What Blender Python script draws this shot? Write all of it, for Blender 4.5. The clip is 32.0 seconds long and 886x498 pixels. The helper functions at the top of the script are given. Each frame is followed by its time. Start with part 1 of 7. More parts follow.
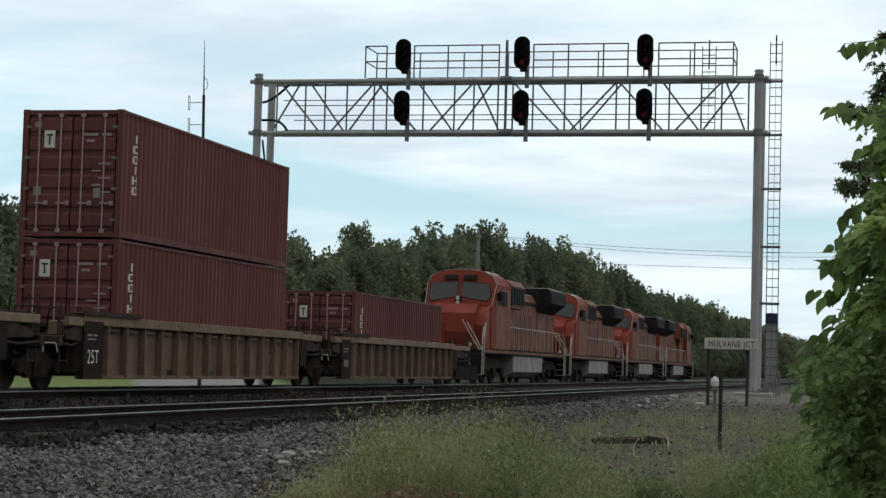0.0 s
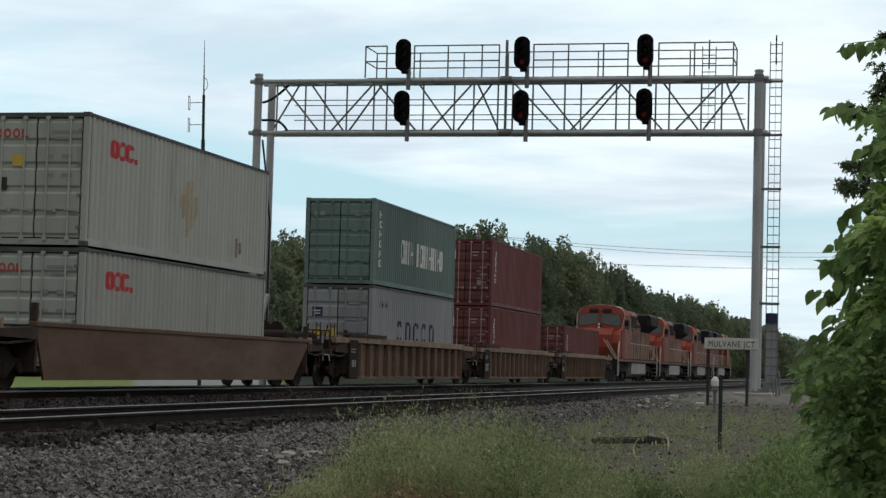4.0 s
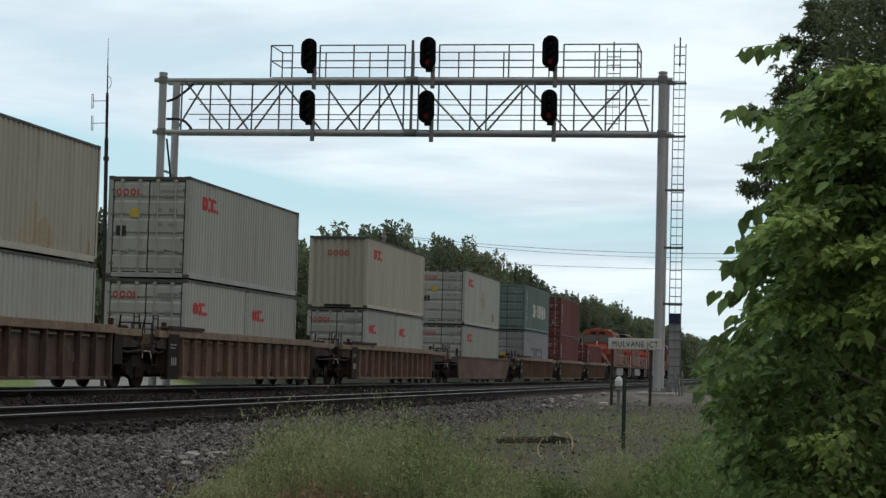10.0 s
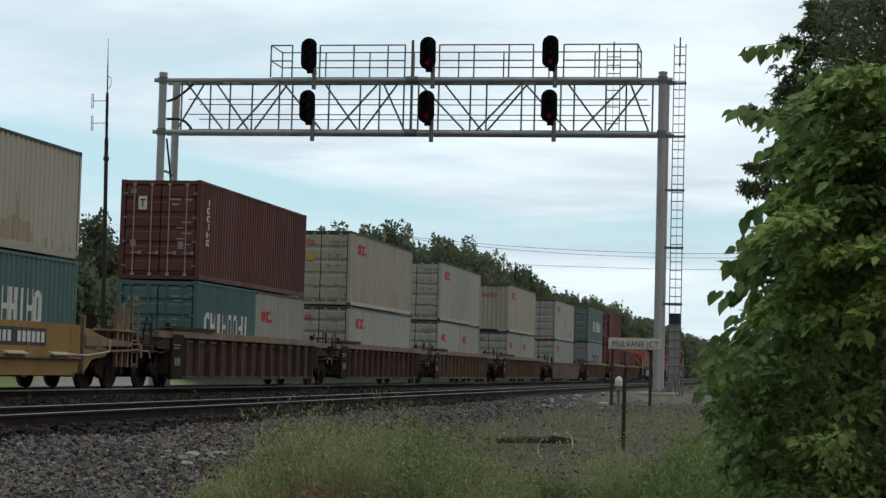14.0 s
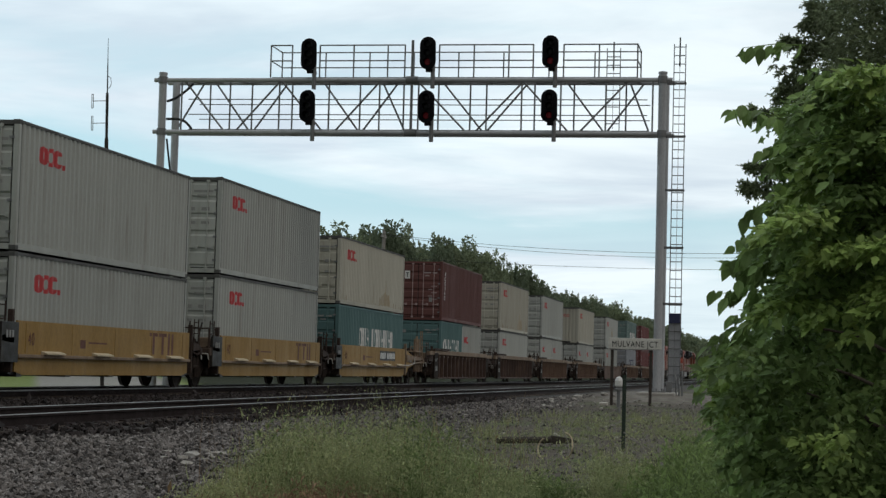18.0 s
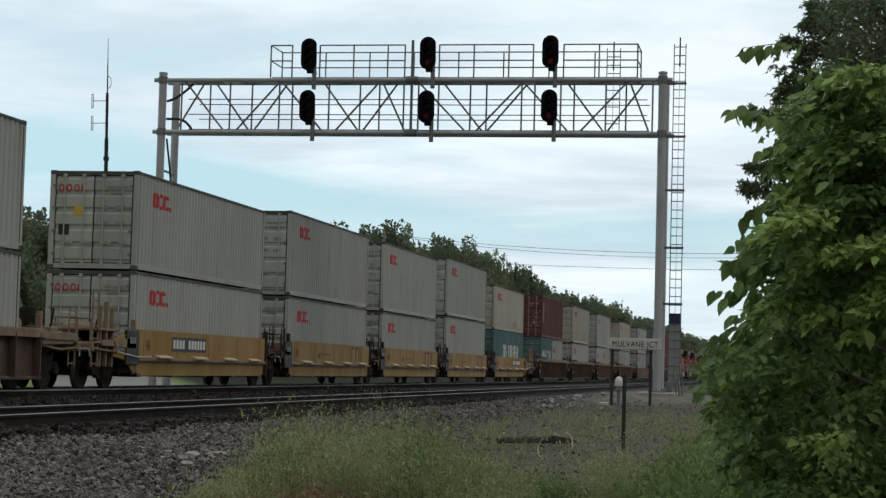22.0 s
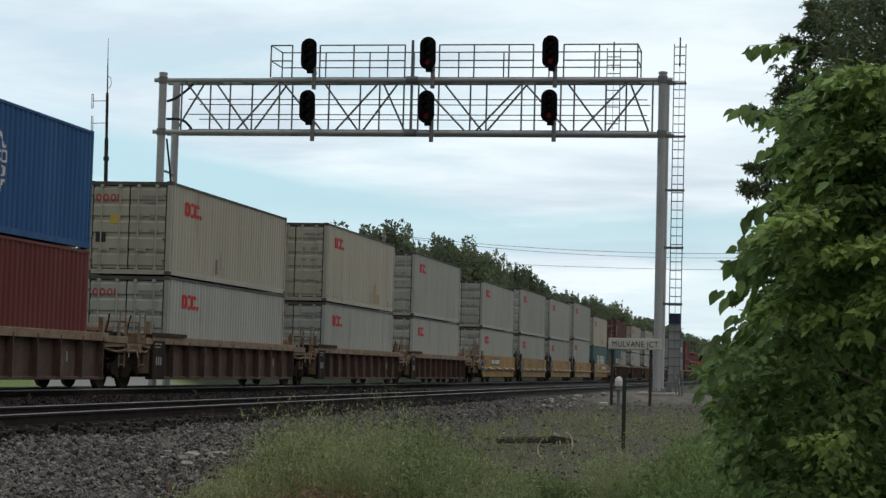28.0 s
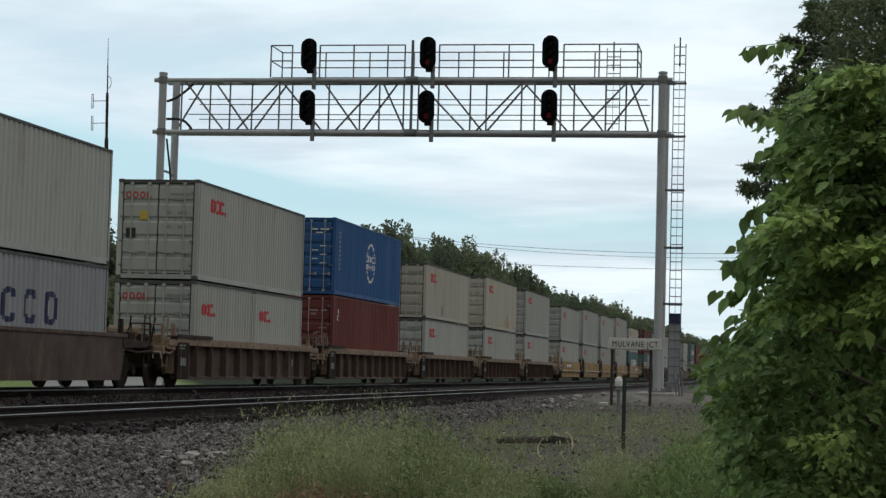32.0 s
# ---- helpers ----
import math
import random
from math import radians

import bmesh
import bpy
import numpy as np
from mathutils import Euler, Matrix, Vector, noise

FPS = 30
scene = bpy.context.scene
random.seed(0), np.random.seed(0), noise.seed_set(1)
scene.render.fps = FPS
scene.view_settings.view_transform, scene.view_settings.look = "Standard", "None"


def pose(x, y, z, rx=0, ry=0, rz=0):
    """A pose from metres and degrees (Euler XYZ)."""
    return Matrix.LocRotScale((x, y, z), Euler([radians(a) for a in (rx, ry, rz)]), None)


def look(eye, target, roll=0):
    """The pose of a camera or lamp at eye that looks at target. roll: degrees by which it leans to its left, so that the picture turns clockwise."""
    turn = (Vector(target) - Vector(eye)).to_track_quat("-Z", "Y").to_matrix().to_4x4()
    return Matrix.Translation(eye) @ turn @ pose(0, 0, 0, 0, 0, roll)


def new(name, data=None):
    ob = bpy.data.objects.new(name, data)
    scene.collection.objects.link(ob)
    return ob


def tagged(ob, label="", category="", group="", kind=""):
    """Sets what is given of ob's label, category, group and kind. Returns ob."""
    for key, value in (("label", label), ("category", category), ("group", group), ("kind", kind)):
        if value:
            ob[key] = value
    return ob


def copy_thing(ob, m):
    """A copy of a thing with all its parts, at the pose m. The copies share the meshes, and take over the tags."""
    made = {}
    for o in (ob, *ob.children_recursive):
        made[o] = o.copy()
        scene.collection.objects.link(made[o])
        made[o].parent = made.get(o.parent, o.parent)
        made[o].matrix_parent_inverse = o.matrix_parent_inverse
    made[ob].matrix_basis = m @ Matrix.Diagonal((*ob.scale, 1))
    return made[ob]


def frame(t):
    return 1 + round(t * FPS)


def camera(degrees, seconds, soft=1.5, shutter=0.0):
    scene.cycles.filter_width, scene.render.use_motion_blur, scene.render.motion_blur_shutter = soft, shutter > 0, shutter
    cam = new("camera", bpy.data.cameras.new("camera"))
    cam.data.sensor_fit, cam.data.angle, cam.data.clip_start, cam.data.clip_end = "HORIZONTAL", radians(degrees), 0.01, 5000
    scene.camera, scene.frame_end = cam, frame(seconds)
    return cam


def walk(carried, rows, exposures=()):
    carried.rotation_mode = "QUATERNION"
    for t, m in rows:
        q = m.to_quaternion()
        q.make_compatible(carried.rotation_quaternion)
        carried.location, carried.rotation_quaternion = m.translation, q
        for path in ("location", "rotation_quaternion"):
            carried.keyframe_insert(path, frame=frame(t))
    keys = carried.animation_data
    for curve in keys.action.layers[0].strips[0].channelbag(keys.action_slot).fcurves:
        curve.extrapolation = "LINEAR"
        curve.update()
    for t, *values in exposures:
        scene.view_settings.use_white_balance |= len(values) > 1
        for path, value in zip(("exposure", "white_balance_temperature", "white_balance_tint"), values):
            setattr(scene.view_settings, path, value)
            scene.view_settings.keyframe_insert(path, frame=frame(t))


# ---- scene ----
# World: X runs along the tracks in the train's heading, Y towards the far side, Z up from the rail heads.
cam = camera(26.19, 32.0, soft=1.4)
EYE = (0.0, 0.0, 0.736)


def aim(yaw, pitch, roll):
    a, b = radians(yaw), radians(pitch)
    way = Vector((math.cos(a) * math.cos(b), math.sin(a) * math.cos(b), math.sin(b)))
    return look(EYE, Vector(EYE) + way * 10, roll)


FIRST, LAST = (13.210, 3.509, 1.590), (10.358, 3.590, 1.553)


def between(k):
    return aim(*[a + (b - a) * k for a, b in zip(FIRST, LAST)])


walk(cam, [(0.0, between(0)), (3.0, between(0)), (5.8, between(0)), (6.15, between(0.02)), (6.5, between(0.27)), (6.75, between(0.60)),
           (7.0, between(0.86)), (7.25, between(0.97)), (7.6, between(1)), (8.5, between(1)), (20.0, between(1)), (32.0, between(1))],
     exposures=[(0.0, 0.11), (5.8, 0.11), (7.5, 0.06), (32.0, 0.06)])

# ---- sky and light ----
SUN_AZ, SUN_EL = radians(242), radians(50)
world = bpy.data.worlds.new("sky")
scene.world = world
world.use_nodes = True
wn, wl = world.node_tree.nodes, world.node_tree.links
wn.clear()


def wnode(kind, **sets):
    nd = wn.new(kind)
    for k, v in sets.items():
        if k in nd.inputs:
            nd.inputs[k].default_value = v
    return nd


def wmath(op, a, b=None):
    nd = wn.new("ShaderNodeMath")
    nd.operation = op
    for i, s in enumerate((a, b)):
        if s is None:
            continue
        if isinstance(s, (int, float)):
            nd.inputs[i].default_value = s
        else:
            wl.new(s, nd.inputs[i])
    return nd.outputs[0]


def wramp(fac, stops):
    nd = wn.new("ShaderNodeValToRGB")
    el = nd.color_ramp.elements
    while len(el) < len(stops):
        el.new(0.5)
    for e, (p, c) in zip(el, stops):
        e.position, e.color = p, (*c, 1)
    wl.new(fac, nd.inputs[0])
    return nd.outputs[0]


def wmix(fac, a, b, blend="MIX"):
    nd = wn.new("ShaderNodeMix")
    nd.data_type, nd.blend_type = "RGBA", blend
    for sock, s in ((nd.inputs[0], fac), (nd.inputs[6], a), (nd.inputs[7], b)):
        if isinstance(s, (int, float)):
            sock.default_value = s
        elif isinstance(s, tuple):
            sock.default_value = (*s, 1)
        else:
            wl.new(s, sock)
    return nd.outputs[2]


tc = wn.new("ShaderNodeTexCoord")
sep = wn.new("ShaderNodeSeparateXYZ")
wl.new(tc.outputs["Generated"], sep.inputs[0])
sky = wn.new("ShaderNodeTexSky")
sky.sky_type, sky.sun_disc, sky.sun_elevation, sky.sun_rotation = "NISHITA", False, SUN_EL, math.pi / 2 - SUN_AZ
sky.air_density, sky.dust_density = 1.0, 2.0
# cloud layer: the way up is flattened onto a high sheet
lift = wmath("ADD", wmath("MAXIMUM", sep.outputs[2], 0.0), 0.10)
comb = wn.new("ShaderNodeCombineXYZ")
wl.new(wmath("DIVIDE", sep.outputs[0], lift), comb.inputs[0])
wl.new(wmath("DIVIDE", sep.outputs[1], lift), comb.inputs[1])


def cloud(scale, detail, rough, shift, stretch):
    mp = wn.new("ShaderNodeMapping")
    mp.inputs["Location"].default_value = shift
    mp.inputs["Rotation"].default_value = (0, 0, radians(10))
    mp.inputs["Scale"].default_value = stretch
    wl.new(comb.outputs[0], mp.inputs[0])
    nz = wn.new("ShaderNodeTexNoise")
    nz.inputs["Scale"].default_value, nz.inputs["Detail"].default_value, nz.inputs["Roughness"].default_value = scale, detail, rough
    nz.inputs["Distortion"].default_value = 0.4
    wl.new(mp.outputs[0], nz.inputs["Vector"])
    return nz.outputs["Fac"]


cover = wramp(cloud(0.9, 6, 0.52, (3.1, 1.7, 0), (1.0, 0.75, 1)), [(0.40, (0, 0, 0)), (0.60, (1, 1, 1))])
# the sheet closes higher up, where it is greyer
cover = wmath("MAXIMUM", cover, wmath("MULTIPLY", wramp(wmath("ADD", sep.outputs[2], wmath("MULTIPLY", cloud(2.2, 5, 0.55, (1.2, 5.7, 0), (1.0, 0.6, 1)), 0.07)), [(0.168, (0, 0, 0)), (0.215, (1, 1, 1))]), 0.9))
cover = wmath("MAXIMUM", cover, wramp(sep.outputs[2], [(0.045, (0.75, 0.75, 0.75)), (0.085, (0, 0, 0))]))
shade = wramp(cloud(1.5, 6, 0.55, (7.4, 2.2, 0), (1.0, 0.6, 1)), [(0.38, (0.65, 0.757, 0.85)), (0.60, (0.895, 1.0, 1.05))])
blue = wmix(0.75, wmix(1.0, sky.outputs[0], (0.085, 0.085, 0.085), "MULTIPLY"), (0.60, 0.88, 0.98))
colour = wmix(cover, blue, shade)
# the sheet is bright towards the sun behind it and greyer overhead and away from it
near_sun = wn.new("ShaderNodeVectorMath")
near_sun.operation = "DOT_PRODUCT"
wl.new(tc.outputs["Generated"], near_sun.inputs[0])
near_sun.inputs[1].default_value = (math.cos(radians(34)), math.sin(radians(34)), 0.12)
glow = wramp(wmath("MULTIPLY_ADD", near_sun.outputs["Value"], 0.5), [(0.0, (0.31, 0.28, 0.26)), (0.45, (0.42, 0.385, 0.365)), (0.86, (0.92, 0.91, 0.90)), (1.0, (1.0, 1.0, 1.0))])
glow.node.inputs[0].links[0].from_node.inputs[2].default_value = 0.5
colour = wmix(1.0, colour, glow, "MULTIPLY")
# an overcast sky is brightest overhead
zenith = wramp(sep.outputs[2], [(0.25, (1.0, 1.0, 1.0)), (0.85, (1.32, 1.31, 1.30))])
colour = wmix(1.0, colour, zenith, "MULTIPLY")
back = wn.new("ShaderNodeBackground")
back.inputs[1].default_value = 1.0
wl.new(colour, back.inputs[0])
wo = wn.new("ShaderNodeOutputWorld")
wl.new(back.outputs[0], wo.inputs[0])

sun = new("sun", bpy.data.lights.new("sun", "SUN"))
sun.data.energy, sun.data.angle, sun.data.color = 0.52, radians(40), (1.0, 0.90, 0.79)
sun.matrix_world = look((0, 0, 50), (-math.cos(SUN_AZ) * 10, -math.sin(SUN_AZ) * 10, 50 - 10 * math.tan(SUN_EL)))

# ---- materials ----


def surface(name, colour, rough=0.6, metal=0.0, second=None, amount=0.5, scale=3.0, stretch=(1, 1, 1), grain=60.0, grain_amount=0.15,
            bump=0.15, bump_scale=None, dirt=None, dirt_cover=(0.55, 0.75), dirt_scale=1.2, random_value=0.0, spec=0.5, island=0.0, coat=0.0):
    """A painted, rusted, mineral or leafy surface: two scales of variation, dirt patches and fine relief."""
    m = bpy.data.materials.new(name)
    m.use_nodes = True
    nt = m.node_tree
    n, l = nt.nodes, nt.links
    bsdf = n["Principled BSDF"]
    co = n.new("ShaderNodeTexCoord")
    mp = n.new("ShaderNodeMapping")
    mp.inputs["Scale"].default_value = stretch
    l.new(co.outputs["Object"], mp.inputs[0])
    if random_value:
        # no two pieces carry the same stains
        own = n.new("ShaderNodeObjectInfo")
        far = n.new("ShaderNodeVectorMath")
        far.operation = "SCALE"
        far.inputs[0].default_value = (37.0, 23.0, 51.0)
        l.new(own.outputs["Random"], far.inputs["Scale"])
        l.new(far.outputs[0], mp.inputs["Location"])

    def noise_fac(sc, det=5.0, vec=mp):
        t = n.new("ShaderNodeTexNoise")
        t.inputs["Scale"].default_value, t.inputs["Detail"].default_value, t.inputs["Roughness"].default_value = sc, det, 0.6
        l.new(vec.outputs[0], t.inputs["Vector"])
        return t.outputs["Fac"]

    def ramp(fac, a, b):
        r = n.new("ShaderNodeMapRange")
        r.inputs[1].default_value, r.inputs[2].default_value = a, b
        l.new(fac, r.inputs[0])
        return r.outputs[0]

    def mix(fac, a, b, blend="MIX"):
        x = n.new("ShaderNodeMix")
        x.data_type, x.blend_type = "RGBA", blend
        for sock, s in ((x.inputs[0], fac), (x.inputs[6], a), (x.inputs[7], b)):
            if isinstance(s, (int, float)):
                sock.default_value = s
            elif isinstance(s, tuple):
                sock.default_value = (*s, 1)
            else:
                l.new(s, sock)
        return x.outputs[2]

    def scaled(fac, k):
        q = n.new("ShaderNodeMath")
        q.operation = "MULTIPLY"
        q.inputs[1].default_value = k
        l.new(fac, q.inputs[0])
        return q.outputs[0]

    if second is None:
        second = tuple(c * 0.7 for c in colour)
    big = ramp(noise_fac(scale), 0.35, 0.65)
    col = mix(scaled(big, amount), colour, second)
    fine = noise_fac(grain, 3.0)
    lo, hi = 1 - grain_amount * 2, 1 + grain_amount * 2
    gr = n.new("ShaderNodeMapRange")
    gr.inputs[1].default_value, gr.inputs[2].default_value, gr.inputs[3].default_value, gr.inputs[4].default_value = 0.25, 0.75, lo, hi
    l.new(fine, gr.inputs[0])
    gcol = n.new("ShaderNodeCombineColor")
    for i in range(3):
        l.new(gr.outputs[0], gcol.inputs[i])
    col = mix(1.0, col, gcol.outputs[0], "MULTIPLY")
    if dirt:
        dn = ramp(noise_fac(dirt_scale, 7.0), *dirt_cover)
        col = mix(scaled(dn, 0.85), col, dirt)
    for amount_, node, out in ((random_value, "ShaderNodeObjectInfo", "Random"), (island, "ShaderNodeNewGeometry", "Random Per Island")):
        if amount_:
            oi = n.new(node)
            rr = n.new("ShaderNodeMapRange")
            rr.inputs[3].default_value, rr.inputs[4].default_value = 1 - amount_, 1 + amount_
            l.new(oi.outputs[out], rr.inputs[0])
            rc = n.new("ShaderNodeCombineColor")
            for i in range(3):
                l.new(rr.outputs[0], rc.inputs[i])
            col = mix(1.0, col, rc.outputs[0], "MULTIPLY")
    l.new(col, bsdf.inputs["Base Color"])
    rg = n.new("ShaderNodeMapRange")
    rg.inputs[3].default_value, rg.inputs[4].default_value = max(0.05, rough - 0.12), min(1.0, rough + 0.12)
    l.new(big, rg.inputs[0])
    l.new(rg.outputs[0], bsdf.inputs["Roughness"])
    bsdf.inputs["Metallic"].default_value = metal
    bsdf.inputs["Specular IOR Level"].default_value = spec
    if bump:
        bp = n.new("ShaderNodeBump")
        bp.inputs["Strength"].default_value, bp.inputs["Distance"].default_value = bump, 0.02
        l.new(fine if bump_scale is None else noise_fac(bump_scale, 6.0), bp.inputs["Height"])
        l.new(bp.outputs[0], bsdf.inputs["Normal"])
    return m


RUSTY = (0.10, 0.055, 0.035)
STREAK = (1.6, 1.6, 0.22)


def box_paint(name, colour, dirt=(0.20, 0.17, 0.13), cover=(0.58, 0.92), second=None):
    return surface(name, colour, 0.68, 0, second or tuple(c * 0.84 for c in colour), 0.6, 0.8, STREAK, 40, 0.05, 0.05, None, dirt, cover, 1.6, 0.09, 0.22)


M_GREY = box_paint("container_grey_paint", (0.385, 0.40, 0.375))
M_CREAM = box_paint("container_cream_paint", (0.43, 0.415, 0.35))
M_RED = box_paint("container_oxide_red_paint", (0.155, 0.056, 0.053), (0.06, 0.03, 0.028))
M_MAROON = box_paint("container_maroon_paint", (0.128, 0.056, 0.050), (0.05, 0.025, 0.025))
M_BRICK = box_paint("container_brick_red_paint", (0.165, 0.048, 0.043), (0.08, 0.03, 0.025))
M_GREEN = box_paint("container_sea_green_paint", (0.150, 0.215, 0.205), (0.12, 0.09, 0.06), (0.62, 0.85))
M_TEAL = box_paint("container_teal_paint", (0.092, 0.168, 0.168), (0.10, 0.09, 0.07), (0.62, 0.85))
M_BLUE = box_paint("container_blue_paint", (0.032, 0.105, 0.265), (0.04, 0.06, 0.12))
M_PALE = box_paint("container_pale_grey_paint", (0.262, 0.277, 0.298))
# weathered rail paint, darkened further for the shade between stacked boxes
M_TOPGREY = surface("shade_dark_top_rail_paint", (0.085, 0.086, 0.082), 0.8, 0, (0.05, 0.05, 0.048), 0.6, 2, dirt=RUSTY, dirt_cover=(0.6, 0.8))
M_STAIN = surface("tan_rust_stain_on_paint", (0.37, 0.335, 0.255), 0.75, 0, (0.33, 0.27, 0.18), 0.8, 1.2, STREAK, bump=0)
M_STREAK = surface("brown_rain_streak_on_paint", (0.25, 0.20, 0.14), 0.8, 0, (0.32, 0.28, 0.21), 0.8, 3, bump=0)
M_SCRAPE = surface("dark_scraped_paint", (0.13, 0.11, 0.09), 0.8, 0, (0.26, 0.25, 0.22), 0.8, 5, bump=0)
M_ROOF = surface("weathered_container_roof", (0.24, 0.24, 0.22), 0.7, 0, (0.15, 0.12, 0.10), 0.7, 1.5, dirt=RUSTY)
M_DARK = surface("black_steel", (0.018, 0.017, 0.016), 0.6, 0.2, (0.03, 0.026, 0.022), 0.6, 4, dirt=(0.05, 0.04, 0.03))
M_SEAL = surface("black_rubber_gasket", (0.012, 0.012, 0.012), 0.8)
M_ROD = surface("galvanised_lock_rod", (0.42, 0.42, 0.42), 0.45, 0.4, grain=30)
M_MARKRED = surface("red_marking_paint", (0.46, 0.030, 0.036), 0.6, 0, (0.34, 0.06, 0.06), 0.5, 4, bump=0)
M_MARKWHITE = surface("white_marking_paint", (0.68, 0.68, 0.66), 0.6, 0, (0.5, 0.5, 0.48), 0.5, 4, bump=0)
M_MARKBLUE = surface("navy_marking_paint", (0.018, 0.024, 0.075), 0.6, 0, None, 0.5, 4, bump=0)
M_MARKYELLOW = surface("yellow_sticker", (0.60, 0.42, 0.06), 0.6, bump=0)
M_MARKBLACK = surface("black_marking_paint", (0.02, 0.02, 0.02), 0.6, bump=0)
M_MARKGREY = surface("faded_grey_stencil", (0.26, 0.26, 0.25), 0.7, bump=0)
M_MARKRUST = surface("rust_brown_marking_paint", (0.115, 0.036, 0.02), 0.7, bump=0)
M_CARBROWN = surface("weathered_brown_well_car_paint", (0.094, 0.061, 0.049), 0.8, 0, (0.058, 0.039, 0.034), 0.7, 1.4, (1, 1, 0.5), 30, 0.14, 0.25, None, (0.20, 0.135, 0.085), (0.55, 0.8), 2.0, 0.08, 0.3)
M_CARDUST = surface("dusty_tan_brown_well_car_paint", (0.172, 0.114, 0.083), 0.8, 0, (0.108, 0.071, 0.054), 0.7, 1.4, (1, 1, 0.5), 30, 0.14, 0.25, None, (0.22, 0.155, 0.10), (0.55, 0.8), 2.0, 0.08, 0.3)
M_CARRUST = surface("faded_rust_orange_car_paint", (0.125, 0.073, 0.048), 0.8, 0, (0.085, 0.050, 0.036), 0.7, 1.0, (0.5, 1, 1.6), 30, 0.12, 0.2, None, (0.07, 0.045, 0.036), (0.55, 0.8), 1.4, 0.08, 0.3)
M_CARTAN = surface("tan_dusty_chord_paint", (0.245, 0.178, 0.120), 0.75, 0, (0.16, 0.11, 0.075), 0.7, 2.2, (1, 1, 1), 30, 0.15, 0.2, None, (0.10, 0.06, 0.045), (0.55, 0.75), 2.5, 0.08, 0.3)
M_CARYELLOW = surface("dirty_yellow_well_car_paint", (0.30, 0.175, 0.036), 0.65, 0, (0.20, 0.118, 0.032), 0.6, 1.2, (1, 1, 0.3), 30, 0.10, 0.15, None, (0.14, 0.09, 0.05), (0.6, 0.85), 1.8, 0.08, 0.35)
# darker brown than the car sides, for the parts at the car ends
M_ENDBROWN = surface("dark_brown_end_steel", (0.055, 0.038, 0.031), 0.85, 0, (0.032, 0.024, 0.021), 0.7, 3, grain=30, grain_amount=0.2, bump=0.25, dirt=(0.12, 0.08, 0.055), dirt_cover=(0.58, 0.8), spec=0.15)
M_TRUCK = surface("greasy_brown_black_truck_steel", (0.020, 0.016, 0.014), 0.85, 0, (0.042, 0.029, 0.022), 0.7, 5, grain=40, grain_amount=0.2, bump=0.3, spec=0.1)
M_WHEEL = surface("rolled_steel_wheel", (0.026, 0.020, 0.017), 0.8, 0.0, (0.05, 0.035, 0.027), 0.6, 5, spec=0.1)
M_TREAD = surface("polished_wheel_tread", (0.35, 0.34, 0.33), 0.35, 0.9)
M_ORANGE = surface("orange_locomotive_paint", (0.25, 0.047, 0.028), 0.65, 0, (0.18, 0.040, 0.025), 0.6, 1.3, (1, 1, 0.4), 30, 0.07, 0.06, None, (0.11, 0.045, 0.03), (0.5, 0.85), 1.4, 0.06, 0.15)
M_LOCOTAN = surface("sun_faded_orange_hood_paint", (0.225, 0.083, 0.045), 0.6, 0, (0.165, 0.067, 0.040), 0.7, 1.6, (1, 1, 0.4), 30, 0.08, 0.08, None, (0.10, 0.055, 0.035), (0.5, 0.85), 1.6, 0.06, 0.12)
M_LOCOBLACK = surface("sooty_black_locomotive_paint", (0.014, 0.014, 0.016), 0.75, 0, (0.03, 0.027, 0.026), 0.6, 2, dirt=(0.045, 0.036, 0.03), spec=0.12)
# the roofs' white sky highlight is painted in as a pale grey
M_LOCOROOF = surface("sky_bright_roof_steel", (0.50, 0.48, 0.46), 0.4, 0.1, (0.25, 0.22, 0.2), 0.6, 2)
M_TANK = surface("silver_grey_fuel_tank_paint", (0.29, 0.285, 0.275), 0.6, 0.1, (0.22, 0.20, 0.18), 0.7, 1.5, (1, 1, 0.5), dirt=(0.10, 0.08, 0.065), dirt_cover=(0.5, 0.8))
M_CABGLASS = surface("tinted_cab_glass", (0.085, 0.088, 0.09), 0.32, 0, grain_amount=0.02, bump=0, spec=0.25)
M_HANDRAIL = surface("pale_painted_handrail", (0.46, 0.43, 0.38), 0.5)
M_LAMPGLASS = surface("clear_headlight_glass", (0.65, 0.65, 0.6), 0.15)
M_STEEL = surface("galvanised_gantry_steel", (0.42, 0.43, 0.45), 0.5, 0.2, (0.31, 0.32, 0.335), 0.6, 2.0, (1, 1, 0.35), 30, 0.08, 0.08, None, (0.22, 0.20, 0.18), (0.6, 0.85), 1.0)
M_STEELDK = surface("weathered_galvanised_angle", (0.20, 0.205, 0.21), 0.55, 0.3, (0.13, 0.13, 0.13), 0.6, 3)
M_CABLE = surface("black_cable_jacket", (0.012, 0.012, 0.013), 0.6)
M_SIGBLACK = surface("matt_black_signal_paint", (0.008, 0.008, 0.010), 0.9, bump=0.03, amount=0.3, spec=0.12)
M_RAILTOP = surface("polished_rail_head", (0.165, 0.158, 0.15), 0.48, 0.8, (0.12, 0.11, 0.10), 0.5, 3, (0.2, 1, 1), 20, 0.05, 0.02)
# sky sheen on the far rails' head sides, put into the colour
M_RAILSIDE = surface("sheen_bright_rail_head_side", (0.34, 0.33, 0.33), 0.55, 0.3, (0.24, 0.22, 0.21), 0.5, 3, (0.2, 1, 1), 20, 0.06, 0.02)
M_RAIL = surface("rusty_rail_web", (0.027, 0.019, 0.018), 0.9, 0.0, (0.019, 0.014, 0.013), 0.6, 3, bump=0.2, spec=0.1)
